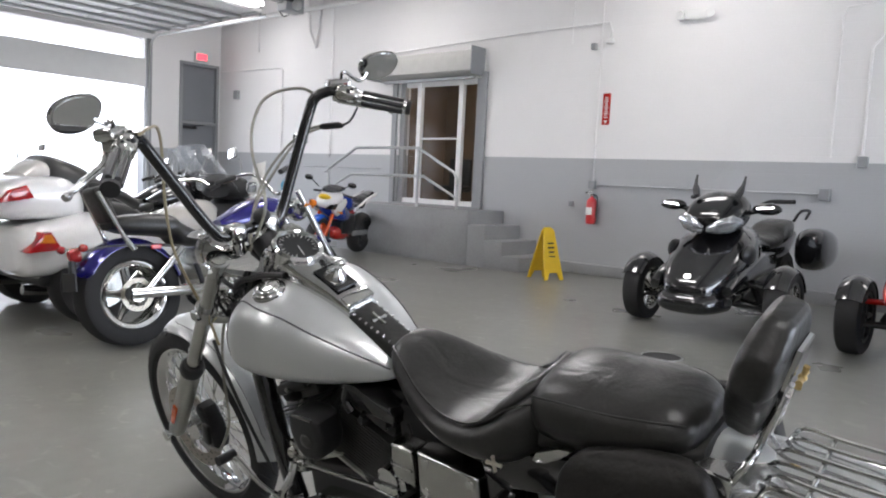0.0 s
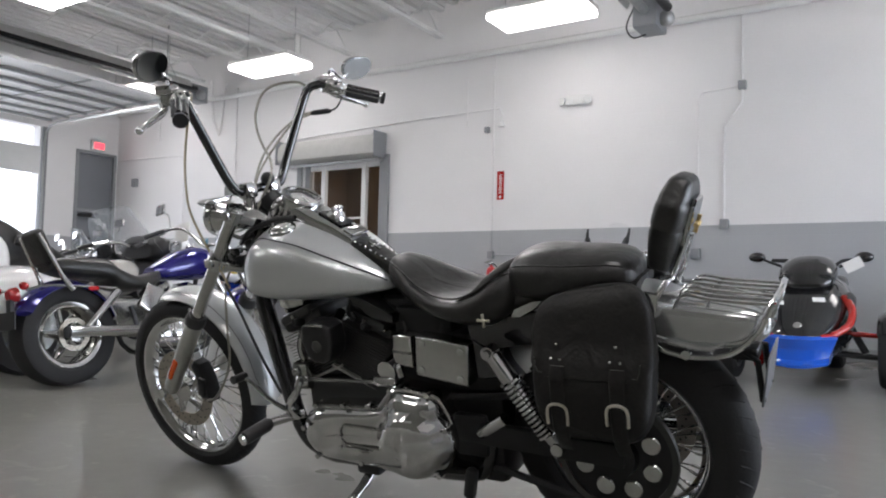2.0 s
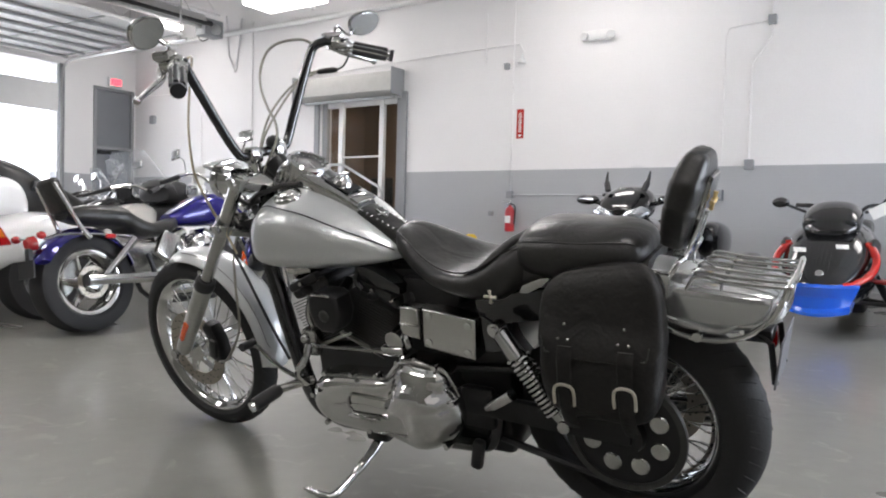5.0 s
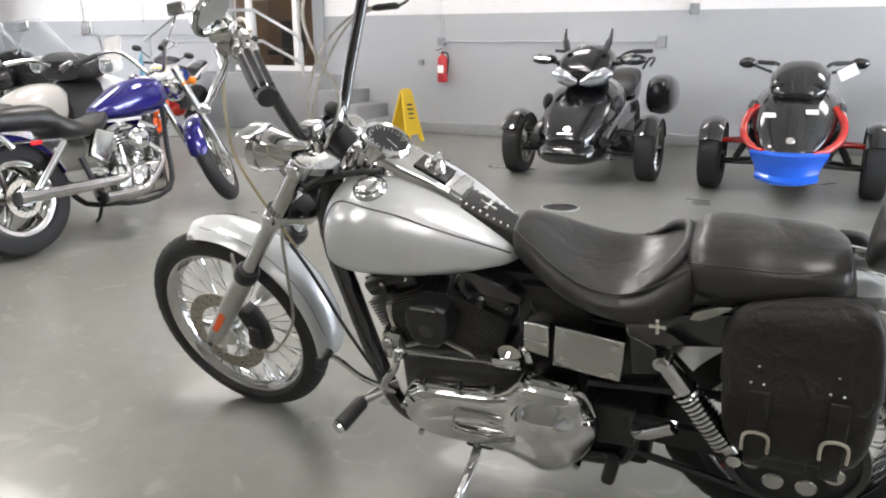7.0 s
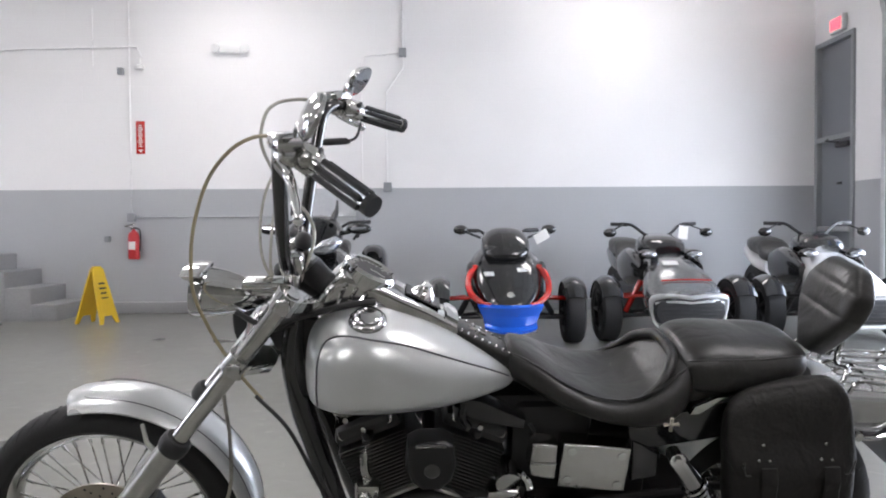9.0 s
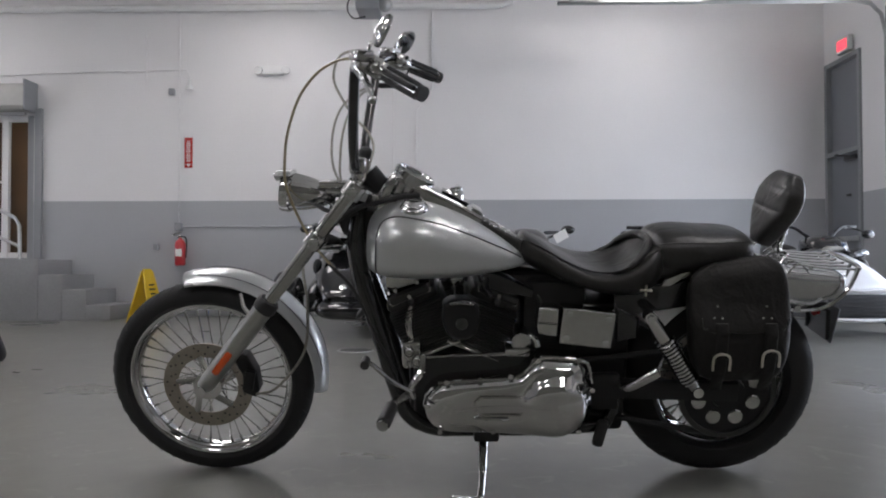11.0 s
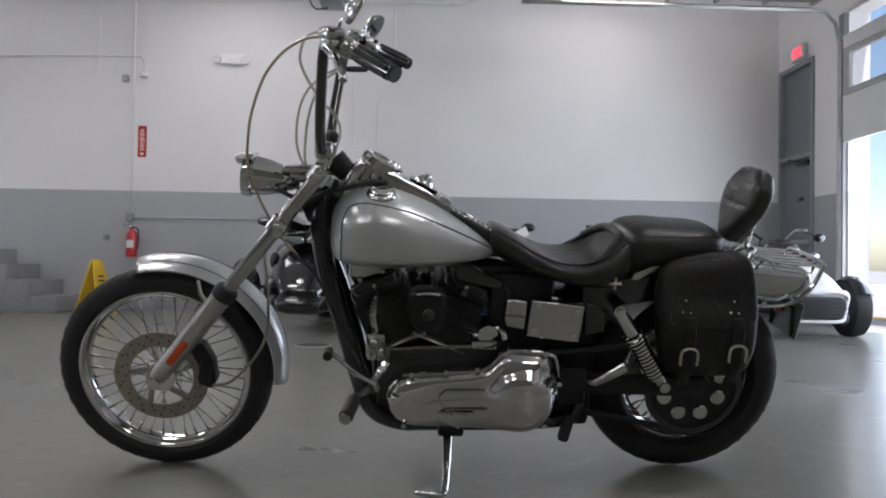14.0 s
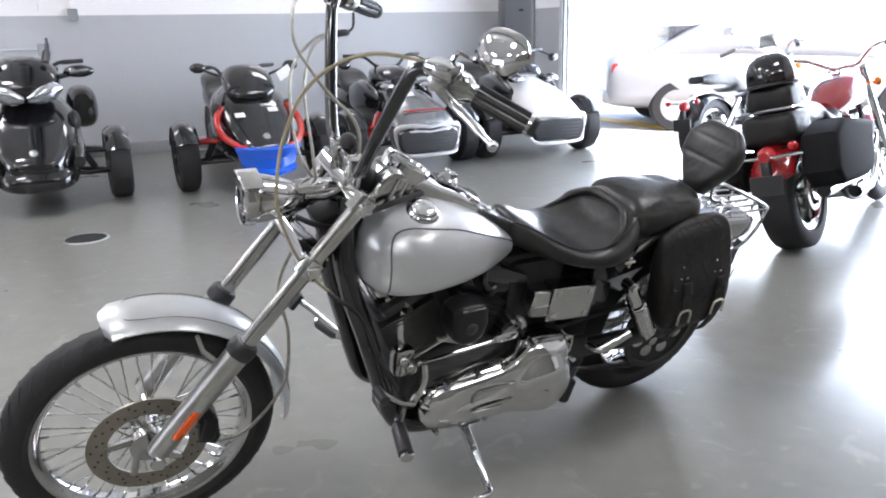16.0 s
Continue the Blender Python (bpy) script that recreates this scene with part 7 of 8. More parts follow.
    lathe(bm, [(0, 0.02), (0.03, 0.018), (0.036, 0.0)], (0.62, 0, 0.962), (0, 0, 1), 16)
    part("filler_cap", bm, M_CHROME, tk)
    bm = B()
    sz = seat_z
    loft(bm, [oval(r[0], 0, r[2], r[3], r[1], 2.8, 28) for r in refine([(0.95, 0.07, sz - 0.02, sz + 0.08), (1.05, 0.13, sz - 0.07, sz + 0.04), (1.2, 0.16, sz - 0.09, sz + 0.02), (1.33, 0.15, sz - 0.07, sz + 0.08), (1.4, 0.13, sz - 0.02, sz + 0.13), (1.65, 0.12, sz, sz + 0.13), (1.78, 0.08, sz + 0.03, sz + 0.10)], 3)])
    part("seat", bm, M_LEATHER, t)
    # engine
    bm = B()
    box(bm, (0.82, 0, 0.30), (0.46, 0.26, 0.24), 0.06, 3)
    eng = part("crankcase", bm, engine, t)
    for tilt in (-24, 24):
        for k in range(9):
            bm = B()
            box(bm, (0, 0, 0), (0.17, 0.19, 0.008), 0.003, 1)
            mm = pose(0.82, 0, 0.30) @ pose(0, 0, 0, 0, tilt, 0) @ pose(0, 0, 0.14 + 0.022 * k)
            bmesh.ops.transform(bm, matrix=mm, verts=bm.verts)
            part("cooling_fin", bm, engine, eng)
        bm = B()
        box(bm, (0, 0, 0.25), (0.12, 0.14, 0.28), 0.03)
        box(bm, (0, 0, 0.36), (0.16, 0.2, 0.07), 0.025)
        bmesh.ops.transform(bm, matrix=pose(0.82, 0, 0.30) @ pose(0, 0, 0, 0, tilt, 0), verts=bm.verts)
        part("cylinder", bm, engine, eng)
    bm = B()
    lathe(bm, [(0, 0.03), (0.07, 0.028), (0.095, 0.012), (0.1, 0)], (0.83, 0.13, 0.30), (0, 1, 0), 24)
    part("engine_cover", bm, M_CHROME, eng)
    bm = B()
    ball(bm, (0.82, 0.15, 0.56), (0.09, 0.05, 0.08), 16)
    part("air_cleaner", bm, M_CHROME, eng)
    bm = B()
    prism(bm, [(0.98, 0.62), (1.12, 0.66), (1.2, 0.5), (1.08, 0.42)], 0.10, 0.15, "y", 0.02)
    part("side_cover", bm, M_CHROMED, t)
    for z, x0 in ((0.33, 1.0), (0.24, 0.85)):
        bm = B()
        tube(bm, [(0.72 if z < 0.3 else 0.95, 0.12, 0.52), (0.68 if z < 0.3 else 1.0, 0.19, 0.42), (x0, 0.2, z + 0.02), (x0 + 0.15, 0.2, z), (wb - 0.1 + (0.2 if z > 0.3 else -0.35), 0.2, z)], [0.020, 0.020, 0.024, 0.035, 0.036], 12, 5)
        ex = part("exhaust_pipe", bm, M_CHROME, t)
        bm = B()
        xe = wb - 0.1 + (0.2 if z > 0.3 else -0.35)
        lathe(bm, [(0, 0.001), (0.028, 0.001), (0.036, 0.004), (0.038, -0.01)], (xe, 0.2, z), (1, 0, 0), 16)
        part("pipe_mouth", bm, M_BLACKP, ex)
    bx, bz = bars
    bm = B()
    half = [(0.42, 0.0, 1.0), (0.42, 0.08, 1.0), (bx + 0.03, 0.20, bz - 0.02), (bx + 0.10, 0.30, bz), (bx + 0.26, 0.40, bz - 0.06)]
    tube(bm, [(x, -y, z) for x, y, z in half[:0:-1]] + half, 0.014, 10, 4)
    hb = part("handlebar", bm, M_CHROME, t)
    for s in (-1, 1):
        bm = B()
        tube(bm, [(bx + 0.14, s * 0.325, bz - 0.015), (bx + 0.27, s * 0.405, bz - 0.065)], 0.019, 10)
        part("grip", bm, M_BLACKP, hb)
        bm = B()
        tube(bm, [(bx + 0.1, s * 0.30, bz), (bx + 0.06, s * 0.36, bz + 0.12), (bx + 0.08, s * 0.40, bz + 0.16)], 0.006, 6, 3)
        part("mirror_stem", bm, M_CHROME, hb)
        bm = B()
        box(bm, (bx + 0.09, s * 0.42, bz + 0.18), (0.025, 0.13, 0.085), 0.012, 3, rot=(0, -8, s * 12))
        mh = part("mirror_shell", bm, M_CHROME, hb)
        bm = B()
        box(bm, (bx + 0.1045, s * 0.42, bz + 0.1785), (0.003, 0.11, 0.068), 0.001, 1, rot=(0, -8, s * 12))
        part("mirror_glass", bm, M_MIRROR, mh)
        bm = B()
        tube(bm, [(bx + 0.1, s * 0.3, bz), (bx + 0.1, s * 0.38, bz - 0.03), (bx + 0.18, s * 0.44, bz - 0.06)], 0.006, 6)
        part("lever", bm, M_CHROME, hb)
    bm = B()
    lathe(bm, [(0, 0.16), (0.05, 0.14), (0.085, 0.07), (0.092, 0.0), (0.086, -0.012), (0, -0.018)], (0.22, 0, 0.88), (1, 0, 0), 24)
    hl = part("headlamp", bm, M_CHROME, t)
    bm = B()
    lathe(bm, [(0, -0.024), (0.06, -0.02), (0.084, -0.012)], (0.22, 0, 0.88), (1, 0, 0), 24)
    part("lens", bm, M_LENS, hl)
    bm = B()
    lathe(bm, [(0, 0.03), (0.03, 0.027), (0.044, 0.01), (0.046, -0.03)], (wb + 0.33, 0, 0.58), (1, 0, -0.2), 20)
    part("tail_lamp", bm, M_REDLENS, rf, "red tail lamp")
    bm = B()
    box(bm, (wb + 0.36, 0, 0.42), (0.01, 0.18, 0.11), 0.002, 1)
    box(bm, (wb + 0.34, 0, 0.50), (0.03, 0.05, 0.1), 0.005)
    part("plate_bracket", bm, M_BLACKP, rf)
    if sissy:
        bm = B()
        for s in (-1, 1):
            tube(bm, [(wb + 0.02, s * 0.145, 0.60), (wb + 0.06, s * 0.135, 0.66), (wb + 0.10, s * 0.125, 0.74), (wb + 0.21, s * 0.10, 0.96)], [0.022, 0.018, 0.013, 0.013], 10, 3)
        part("sissy_bar", bm, M_CHROME, t)
        bm = B()
        box(bm, (wb + 0.155, 0, 0.885), (0.075, 0.19, 0.24), 0.034, 4, rot=(0, 24, 0))
        part("backrest_pad", bm, M_LEATHER, t)
        bm = B()
        tube(bm, [(wb - 0.3, 0.13, 0.62), (wb + 0.15, 0.135, 0.63), (wb + 0.3, 0.11, 0.60)], 0.010, 8, 3)
        part("fender_rail", bm, M_CHROME, t)
        bm = B()
        box(bm, (wb - 0.13, 0.140, 0.615), (0.075, 0.012, 0.03), 0.005, 1)
        part("reflector", bm, M_REDLENS, t, "red side reflector")
    if screen:
        bm = B()
        rings = []
        for f in range(6):
            z, xx, w = 0.98 + 0.085 * f, 0.20 + 0.05 * f, 0.22 - 0.008 * f * f
            rings.append([(xx + 0.14 * u * u, w * u, z) for u in [-1 + j / 5 for j in range(11)]] + [(xx + 0.006 + 0.14 * u * u, w * u, z) for u in [1 - j / 5 for j in range(11)]])
        loft(bm, rings)
        sc = part("windscreen", bm, screen, t)
        sc.visible_shadow = False
    if fairing:
        bm = B()
        loft(bm, [oval(r[0], 0, r[2], r[3], r[1], 2.5, 24) for r in refine([(0.02, 0.08, 0.80, 0.92), (0.06, 0.17, 0.74, 1.0), (0.2, 0.25, 0.70, 1.08), (0.36, 0.28, 0.68, 1.12), (0.44, 0.2, 0.75, 1.1)], 2)])
        part("fairing", bm, fairing, t)
    if bags:
        for s in (-1, 1):
            bm = B()
            prism(bm, [(wb - 0.38, 0.66), (wb - 0.34, 0.40), (wb - 0.2, 0.36), (wb + 0.22, 0.37), (wb + 0.32, 0.46), (wb + 0.28, 0.66), (wb + 0.1, 0.72)], s * 0.17, s * 0.36, "y", 0.035, 3)
            part("saddlebag", bm, bags, t)
    if trunk:
        bm = B()
        box(bm, (wb + 0.16, 0, 0.95), (0.40, 0.50, 0.28), 0.07, 4)
        tr = part("top_case", bm, trunk, t)
        for s in (-1, 1):
            bm = B()
            box(bm, (wb + 0.355, s * 0.16, 0.94), (0.03, 0.14, 0.07), 0.012, 2)
            part("lamp", bm, M_REDLENS, tr, "red lamp")
        bm = B()
        box(bm, (wb - 0.06, 0, 1.0), (0.09, 0.4, 0.26), 0.04, 3)
        part("backrest_pad", bm, M_LEATHER, t)
    if helmet:
        bm = B()
        box(bm, (wb + 0.12, 0, 0.715), (0.30, 0.30, 0.17), 0.05, 4)
        part("tail_box", bm, M_BAGLEATHER, t)
        bm = B()
        box(bm, (wb + 0.10, 0, 0.875), (0.22, 0.25, 0.15), 0.05, 4)
        part("tail_bag", bm, M_BAGLEATHER, t)
        bm = B()
        tube(bm, [(wb - 0.02, -0.16, 0.80), (wb + 0.20, -0.17, 0.815), (wb + 0.26, -0.12, 0.82), (wb + 0.26, 0.12, 0.82), (wb + 0.20, 0.17, 0.815), (wb - 0.02, 0.16, 0.80)], 0.009, 8, 3)
        part("luggage_rail", bm, M_CHROME, t)
        bm = B()
        tube(bm, [(wb + 0.33, -0.20, 0.575), (wb + 0.345, 0.0, 0.57), (wb + 0.33, 0.20, 0.575)], 0.010, 8, 3)
        part("signal_bar", bm, M_CHROME, t)
        hm = thing("helmet", "dark half-shell motorcycle helmet resting on the tail bag", "helmet", t.matrix_basis @ Matrix.Translation((wb + 0.10, 0, 0.952)))
        bm = B()
        lathe(bm, [(0.128, 0.0), (0.135, 0.02), (0.132, 0.08), (0.112, 0.135), (0.07, 0.172), (0.0, 0.185), (0.0, 0.178), (0.066, 0.165), (0.106, 0.130), (0.126, 0.078), (0.128, 0.022)], seg=32, closed=False)
        part("shell", bm, M_BLACKG, hm)
        bm = B()
        lathe(bm, [(0.128, -0.004), (0.146, 0.002), (0.146, 0.010), (0.130, 0.014)], seg=32, closed=True)
        part("brim", bm, M_BLACKP, hm)
    bm = B()
    tube(bm, [(0.95, -0.13, 0.22), (0.92, -0.24, 0.08 - 0.0), (0.90, -0.30, 0.052 if lean else 0.0)], 0.012, 8)
    part("side_stand", bm, M_BLACKS, t)
    if steer:
        # the front end turned about the steering head
        turn = Matrix.Translation((0.19, 0, 0.64)) @ Matrix.Rotation(radians(steer), 4, Vector((0.37, 0, 0.66))) @ Matrix.Translation((-0.19, 0, -0.64))
        for ob in t.children:
            if ob.name.split(".")[0] in ("front_wheel", "brake_disc", "front_fender", "fork_leg", "handlebar", "headlamp", "turn_signal") and ob.data.vertices[0].co.x < 0.7:
                ob.matrix_local = turn @ ob.matrix_local
    return t


def facing(x, y, deg, z=0.006):
    """The pose of a motorcycle whose front wheel stands at (x, y) and which points deg degrees left of +y."""
    return pose(x, y, z, 0, 0, deg - 90)


moto(facing(-2.38, 2.56, 0), "violet-blue cruiser with chrome engine and passenger backrest", M_PURPLE, sissy=True, bars=(0.46, 1.16), fr=0.33, rr=0.32, steer=34)
moto(facing(-5.5, 3.7, 0), "black touring motorcycle with clear windscreen", M_BLACKG, fairing=M_BLACKG, screen=M_SCREEN, bags=M_BLACKG)
moto(facing(-6.35, 4.0, 3), "black cruiser with chrome handlebar", M_BLACKG, engine=M_BLACKS)
moto(facing(-7.3, 4.6, 0), "black cruiser with leather saddlebags", M_BLACKG, bags=M_BAGLEATHER, screen=M_SCREEN)
moto(facing(-8.6, 3.2, 0), "dark red cruiser near the far door", M_CRIMSON, sissy=True)
moto(facing(5.26, 1.49, -70), "crimson touring motorcycle with black saddlebags", M_CRIMSON, bags=M_BAGCLOTH, helmet=True, bars=(0.5, 1.1), lean=13)
moto(facing(5.35, 0.35, -66), "dark red touring motorcycle with black saddlebags", M_CRIMSON, bags=M_BLACKG, trunk=M_CRIMSON, fairing=M_CRIMSON)


def sport_bike(m):
    t = thing("sport_motorcycle", "blue and white sport motorcycle with yellow headlamp panel", "motorcycle", m @ pose(0, 0, 0, 8, 0, 0), "parked motorcycles")
    wheel(t, "front_wheel", 0, 0.30, 0.30, 0.05, 0.215, 0.12, 0, M_ORANGE, cast=6, tread=False)
    wheel(t, "rear_wheel", 1.4, 0.31, 0.31, 0.08, 0.215, 0.19, 0, M_BLACKS, cast=6, tread=False)
    bm = B()
    loft(bm, [oval(r[0], 0, r[2], r[3], r[1], 2.6, 24) for r in refine([(0.04, 0.05, 0.70, 0.78), (0.10, 0.11, 0.64, 0.85), (0.24, 0.145, 0.57, 0.90), (0.42, 0.15, 0.52, 0.86), (0.62, 0.13, 0.50, 0.72), (0.80, 0.09, 0.54, 0.62)], 3)])
    fa = part("fairing", bm, M_NAVY, t)
    bm = B()
    loft(bm, [oval(r[0], 0, r[2], r[3], r[1], 2.4, 24) for r in refine([(-0.05, 0.04, 0.76, 0.80), (-0.01, 0.10, 0.72, 0.86), (0.10, 0.16, 0.72, 0.92), (0.24, 0.18, 0.78, 0.97)], 3)])
    part("nose_cowl", bm, M_WHITEG, fa, "white nose cowl")
    bm = B()
    loft(bm, [oval(r[0], 0, r[2], r[3], r[1], 2.6, 20) for r in refine([(0.40, 0.05, 0.30, 0.38), (0.50, 0.10, 0.25, 0.44), (0.75, 0.105, 0.23, 0.42), (0.95, 0.05, 0.27, 0.36)], 3)])
    part("belly_pan", bm, M_REDP, t, "red belly pan")
    for s in (-1, 1):
        bm = B()
        prism(bm, [(-0.02, 0.76), (0.10, 0.66), (0.20, 0.62), (0.30, 0.66), (0.44, 0.80), (0.40, 0.86), (0.20, 0.80)], s * 0.115, s * 0.160, "y", 0.012, 2)
        part("fairing_stripe", bm, M_WHITEG, fa, "white side panel")
        bm = B()
        prism(bm, [(0.84, 0.66), (1.02, 0.68), (1.25, 0.80), (1.54, 0.91), (1.56, 0.945), (1.22, 0.86), (1.0, 0.76), (0.86, 0.72)], s * 0.095, s * 0.125, "y", 0.010, 2)
        part("tail_panel", bm, M_WHITEG, t, "white tail side panel")
        bm = B()
        ball(bm, (0.16, s * 0.22, 0.68), (0.03, 0.022, 0.018), 10)
        tube(bm, [(0.18, s * 0.13, 0.68), (0.16, s * 0.21, 0.68)], 0.007, 6)
        part("turn_signal", bm, M_AMBER, t, "orange turn signal")
    for s in (-1, 1):
        bm = B()
        prism(bm, [(s * 0.05, 0.70), (s * 0.17, 0.72), (s * 0.20, 0.80), (s * 0.12, 0.78)], -0.03, 0.08, "x", 0.012, 2)
        part("air_intake", bm, M_BLACKG, fa)
    bm = B()
    ball(bm, (0.03, 0, 0.862), (0.075, 0.095, 0.045), 14)
    part("headlamp", bm, M_YELLOW, t, "yellow headlamp panel")
    bm = B()
    loft(bm, [oval(r[0], 0, r[2], r[3], r[1], 2.6, 20) for r in ((0.10, 0.09, 0.93, 0.955), (0.20, 0.14, 0.94, 1.0), (0.34, 0.14, 0.96, 1.03))])
    part("windscreen", bm, M_SMOKE, t, "smoked screen")
    bm = B()
    loft(bm, [oval(r[0], 0, r[2], r[3], r[1], 2.6, 24) for r in refine([(0.42, 0.1, 0.74, 0.88), (0.55, 0.16, 0.68, 0.92), (0.75, 0.14, 0.66, 0.86), (0.9, 0.08, 0.68, 0.78)], 3)])
    part("fuel_tank", bm, M_NAVY, t)
    bm = B()
    loft(bm, [oval(r[0], 0, r[2], r[3], r[1], 2.6, 24) for r in refine([(0.85, 0.1, 0.68, 0.76), (1.05, 0.15, 0.70, 0.76), (1.2, 0.12, 0.76, 0.86), (1.55, 0.07, 0.88, 0.96)], 3)])
    part("seat_unit", bm, M_BLACKG, t)
    bm = B()
    fender(bm, 0, 0.30, 0.33, 0.07, 130, 30, 18)
    part("front_fender", bm, M_BLUE, t)
    for s in (-1, 1):
        bm = B()
        tube(bm, [(0.0, s * 0.10, 0.30), (0.26, s * 0.10, 0.86)], 0.025, 10)
        part("fork_leg", bm, M_ORANGE, t, "orange fork leg")
        bm = B()
        tube(bm, [(0.30, s * 0.1, 0.92), (0.36, s * 0.34, 0.90)], 0.016, 8)
        part("clip_on_bar", bm, M_BLACKP, t)
        bm = B()
        tube(bm, [(0.12, s * 0.15, 0.98), (0.12, s * 0.28, 1.06)], 0.008, 6)
        ball(bm, (0.12, s * 0.33, 1.08), (0.02, 0.07, 0.04), 12)
        part("mirror", bm, M_BLACKG, t)
        bm = B()
        box(bm, (1.2, s * 0.09, 0.33), (0.5, 0.04, 0.07), 0.015)
        part("swingarm", bm, M_ALU, t)
    bm = B()
    tube(bm, [(0.9, 0.14, 0.3), (1.15, 0.2, 0.42), (1.55, 0.21, 0.62)], [0.03, 0.05, 0.055], 12, 4)
    part("silencer", bm, M_CRIMSON, t, "red silencer")
    bm = B()
    box(bm, (0.72, 0, 0.47), (0.42, 0.23, 0.30), 0.05, 3)
    part("engine", bm, M_BLACKS, t)
    return t


sport_bike(facing(-5.85, 5.25, 203))


def trike(m):
    """A white touring trike seen from its rear: wide body, trunk, lamps, and a seat ahead."""
    t = thing("touring_trike", "white three-wheeled touring motorcycle with red tail lamps", "trike", m, "parked motorcycles")
    for s in (-1, 1):
        bm = B()
        lathe(bm, [(0.2, -0.1), (0.3, -0.105), (0.325, -0.06), (0.325, 0.06), (0.3, 0.105), (0.2, 0.1)], (1.9, s * 0.57, 0.325), (0, 1, 0), 36, closed=True)
        ty = part("rear_tyre", bm, M_RUBBER, t)
        bm = B()
        lathe(bm, [(0, 0.07), (0.06, 0.08), (0.2, 0.09), (0.205, -0.09), (0, -0.07)], (1.9, s * 0.57, 0.325), (0, 1, 0), 30)
        part("rim", bm, M_CHROMED, ty)
    bm = B()
    loft(bm, [oval(r[0], 0, r[2], r[3], r[1], 4.0, 36) for r in refine([(1.05, 0.20, 0.36, 0.58), (1.3, 0.36, 0.36, 0.66), (1.6, 0.60, 0.38, 0.76), (1.88, 0.70, 0.38, 0.79), (2.1, 0.70, 0.36, 0.74), (2.24, 0.69, 0.34, 0.71), (2.35, 0.65, 0.34, 0.68), (2.40, 0.56, 0.38, 0.62)], 3)])
    body = part("rear_body", bm, M_WHITEG, t)
    bm = B()
    loft(bm, [oval(r[0], 0, r[2], r[3], r[1], 4.2, 40) for r in refine([(1.88, 0.30, 0.74, 0.90), (1.94, 0.36, 0.73, 0.99), (2.03, 0.385, 0.72, 1.04), (2.24, 0.385, 0.72, 1.035), (2.36, 0.37, 0.72, 0.99), (2.44, 0.34, 0.73, 0.92), (2.47, 0.28, 0.76, 0.87)], 3)])
    tr = part("trunk", bm, M_WHITEG, t)
    bm = B()
    box(bm, (2.462, 0, 0.80), (0.02, 0.5, 0.018), 0.006, 1)
    part("trunk_seam", bm, M_CHROME, tr)
    bm = B()
    box(bm, (2.17, 0, 0.335), (0.24, 1.16, 0.10), 0.04, 3)
    part("bumper", bm, M_BLACKP, t)
    bm = B()
    tube(bm, [(2.2, -0.55, 0.36), (2.31, -0.45, 0.36), (2.31, 0.45, 0.36), (2.2, 0.55, 0.36)], 0.016, 8, 3)
    part("bumper_trim", bm, M_CHROME, t)
    for s in (-1, 1):
        bm = B()
        tube(bm, [(1.8, s * 0.28, 0.24), (2.1, s * 0.30, 0.23), (2.3, s * 0.30, 0.24)], 0.036, 10, 3)
        part("exhaust_tip", bm, M_CHROME, t)
        bm = B()
        prism(bm, [(2.405, 0.535), (2.31, 0.668), (2.26, 0.672), (2.185, 0.550)], s * 0.52, s * 0.697, "y", 0.014, 2)
        part("tail_lamp", bm, M_REDLENS, body, "red and amber tail lamp")
        bm = B()
        prism(bm, [(2.335, 0.600), (2.305, 0.655), (2.265, 0.658), (2.235, 0.600)], s * 0.69, s * 0.702, "y", 0.003, 1)
        part("amber_segment", bm, M_AMBER, body)
        bm = B()
        prism(bm, [(2.475, 0.845), (2.40, 0.935), (2.30, 0.972), (2.25, 0.884)], s * 0.20, s * 0.392, "y", 0.012, 2)
        part("trunk_lamp", bm, M_REDLENS, tr, "red trunk lamp")
        bm = B()
        tube(bm, [(1.84, s * 0.28, 0.98), (1.66, s * 0.33, 0.93), (1.48, s * 0.30, 0.84)], 0.04, 10, 3)
        part("armrest", bm, M_LEATHER, t)
        bm = B()
        tube(bm, [(0.62, s * 0.05, 1.0), (0.64, s * 0.2, 1.04), (0.74, s * 0.32, 1.03), (0.90, s * 0.40, 0.98)], 0.015, 8, 3)
        hb = part("handlebar", bm, M_CHROME, t)
        bm = B()
        tube(bm, [(0.80, s * 0.35, 1.013), (0.92, s * 0.41, 0.972)], 0.021, 8)
        part("grip", bm, M_BLACKP, hb)
        bm = B()
        loft(bm, [oval(r[0], s * 0.40, r[2], r[3], r[1], 2.6, 20) for r in refine([(0.36, 0.03, 0.97, 1.02), (0.40, 0.08, 0.95, 1.07), (0.46, 0.09, 0.94, 1.08), (0.49, 0.085, 0.945, 1.075)], 2)])
        mi = part("mirror_shell", bm, M_WHITEG, t)
        bm = B()
        box(bm, (0.493, s * 0.40, 1.01), (0.006, 0.13, 0.09), 0.002, 1)
        part("mirror_glass", bm, M_MIRROR, mi)
    bm = B()
    loft(bm, [oval(r[0], 0, r[2], r[3], r[1], 3, 28) for r in refine([(1.62, 0.20, 0.78, 0.94), (1.70, 0.26, 0.76, 1.03), (1.84, 0.28, 0.75, 1.12), (2.00, 0.28, 0.80, 1.175), (2.09, 0.25, 0.90, 1.185), (2.13, 0.20, 0.96, 1.15)], 2)])
    bk = part("backrest", bm, M_LEATHER, t)
    bm = B()
    loft(bm, [oval(r[0], 0, r[2], r[3], r[1], 3, 28) for r in refine([(2.08, 0.24, 0.96, 1.14), (2.14, 0.255, 0.98, 1.15), (2.20, 0.25, 0.99, 1.10), (2.25, 0.22, 1.0, 1.05)], 2)])
    part("backrest_shell", bm, M_CREAM, bk, "cream backrest shell")
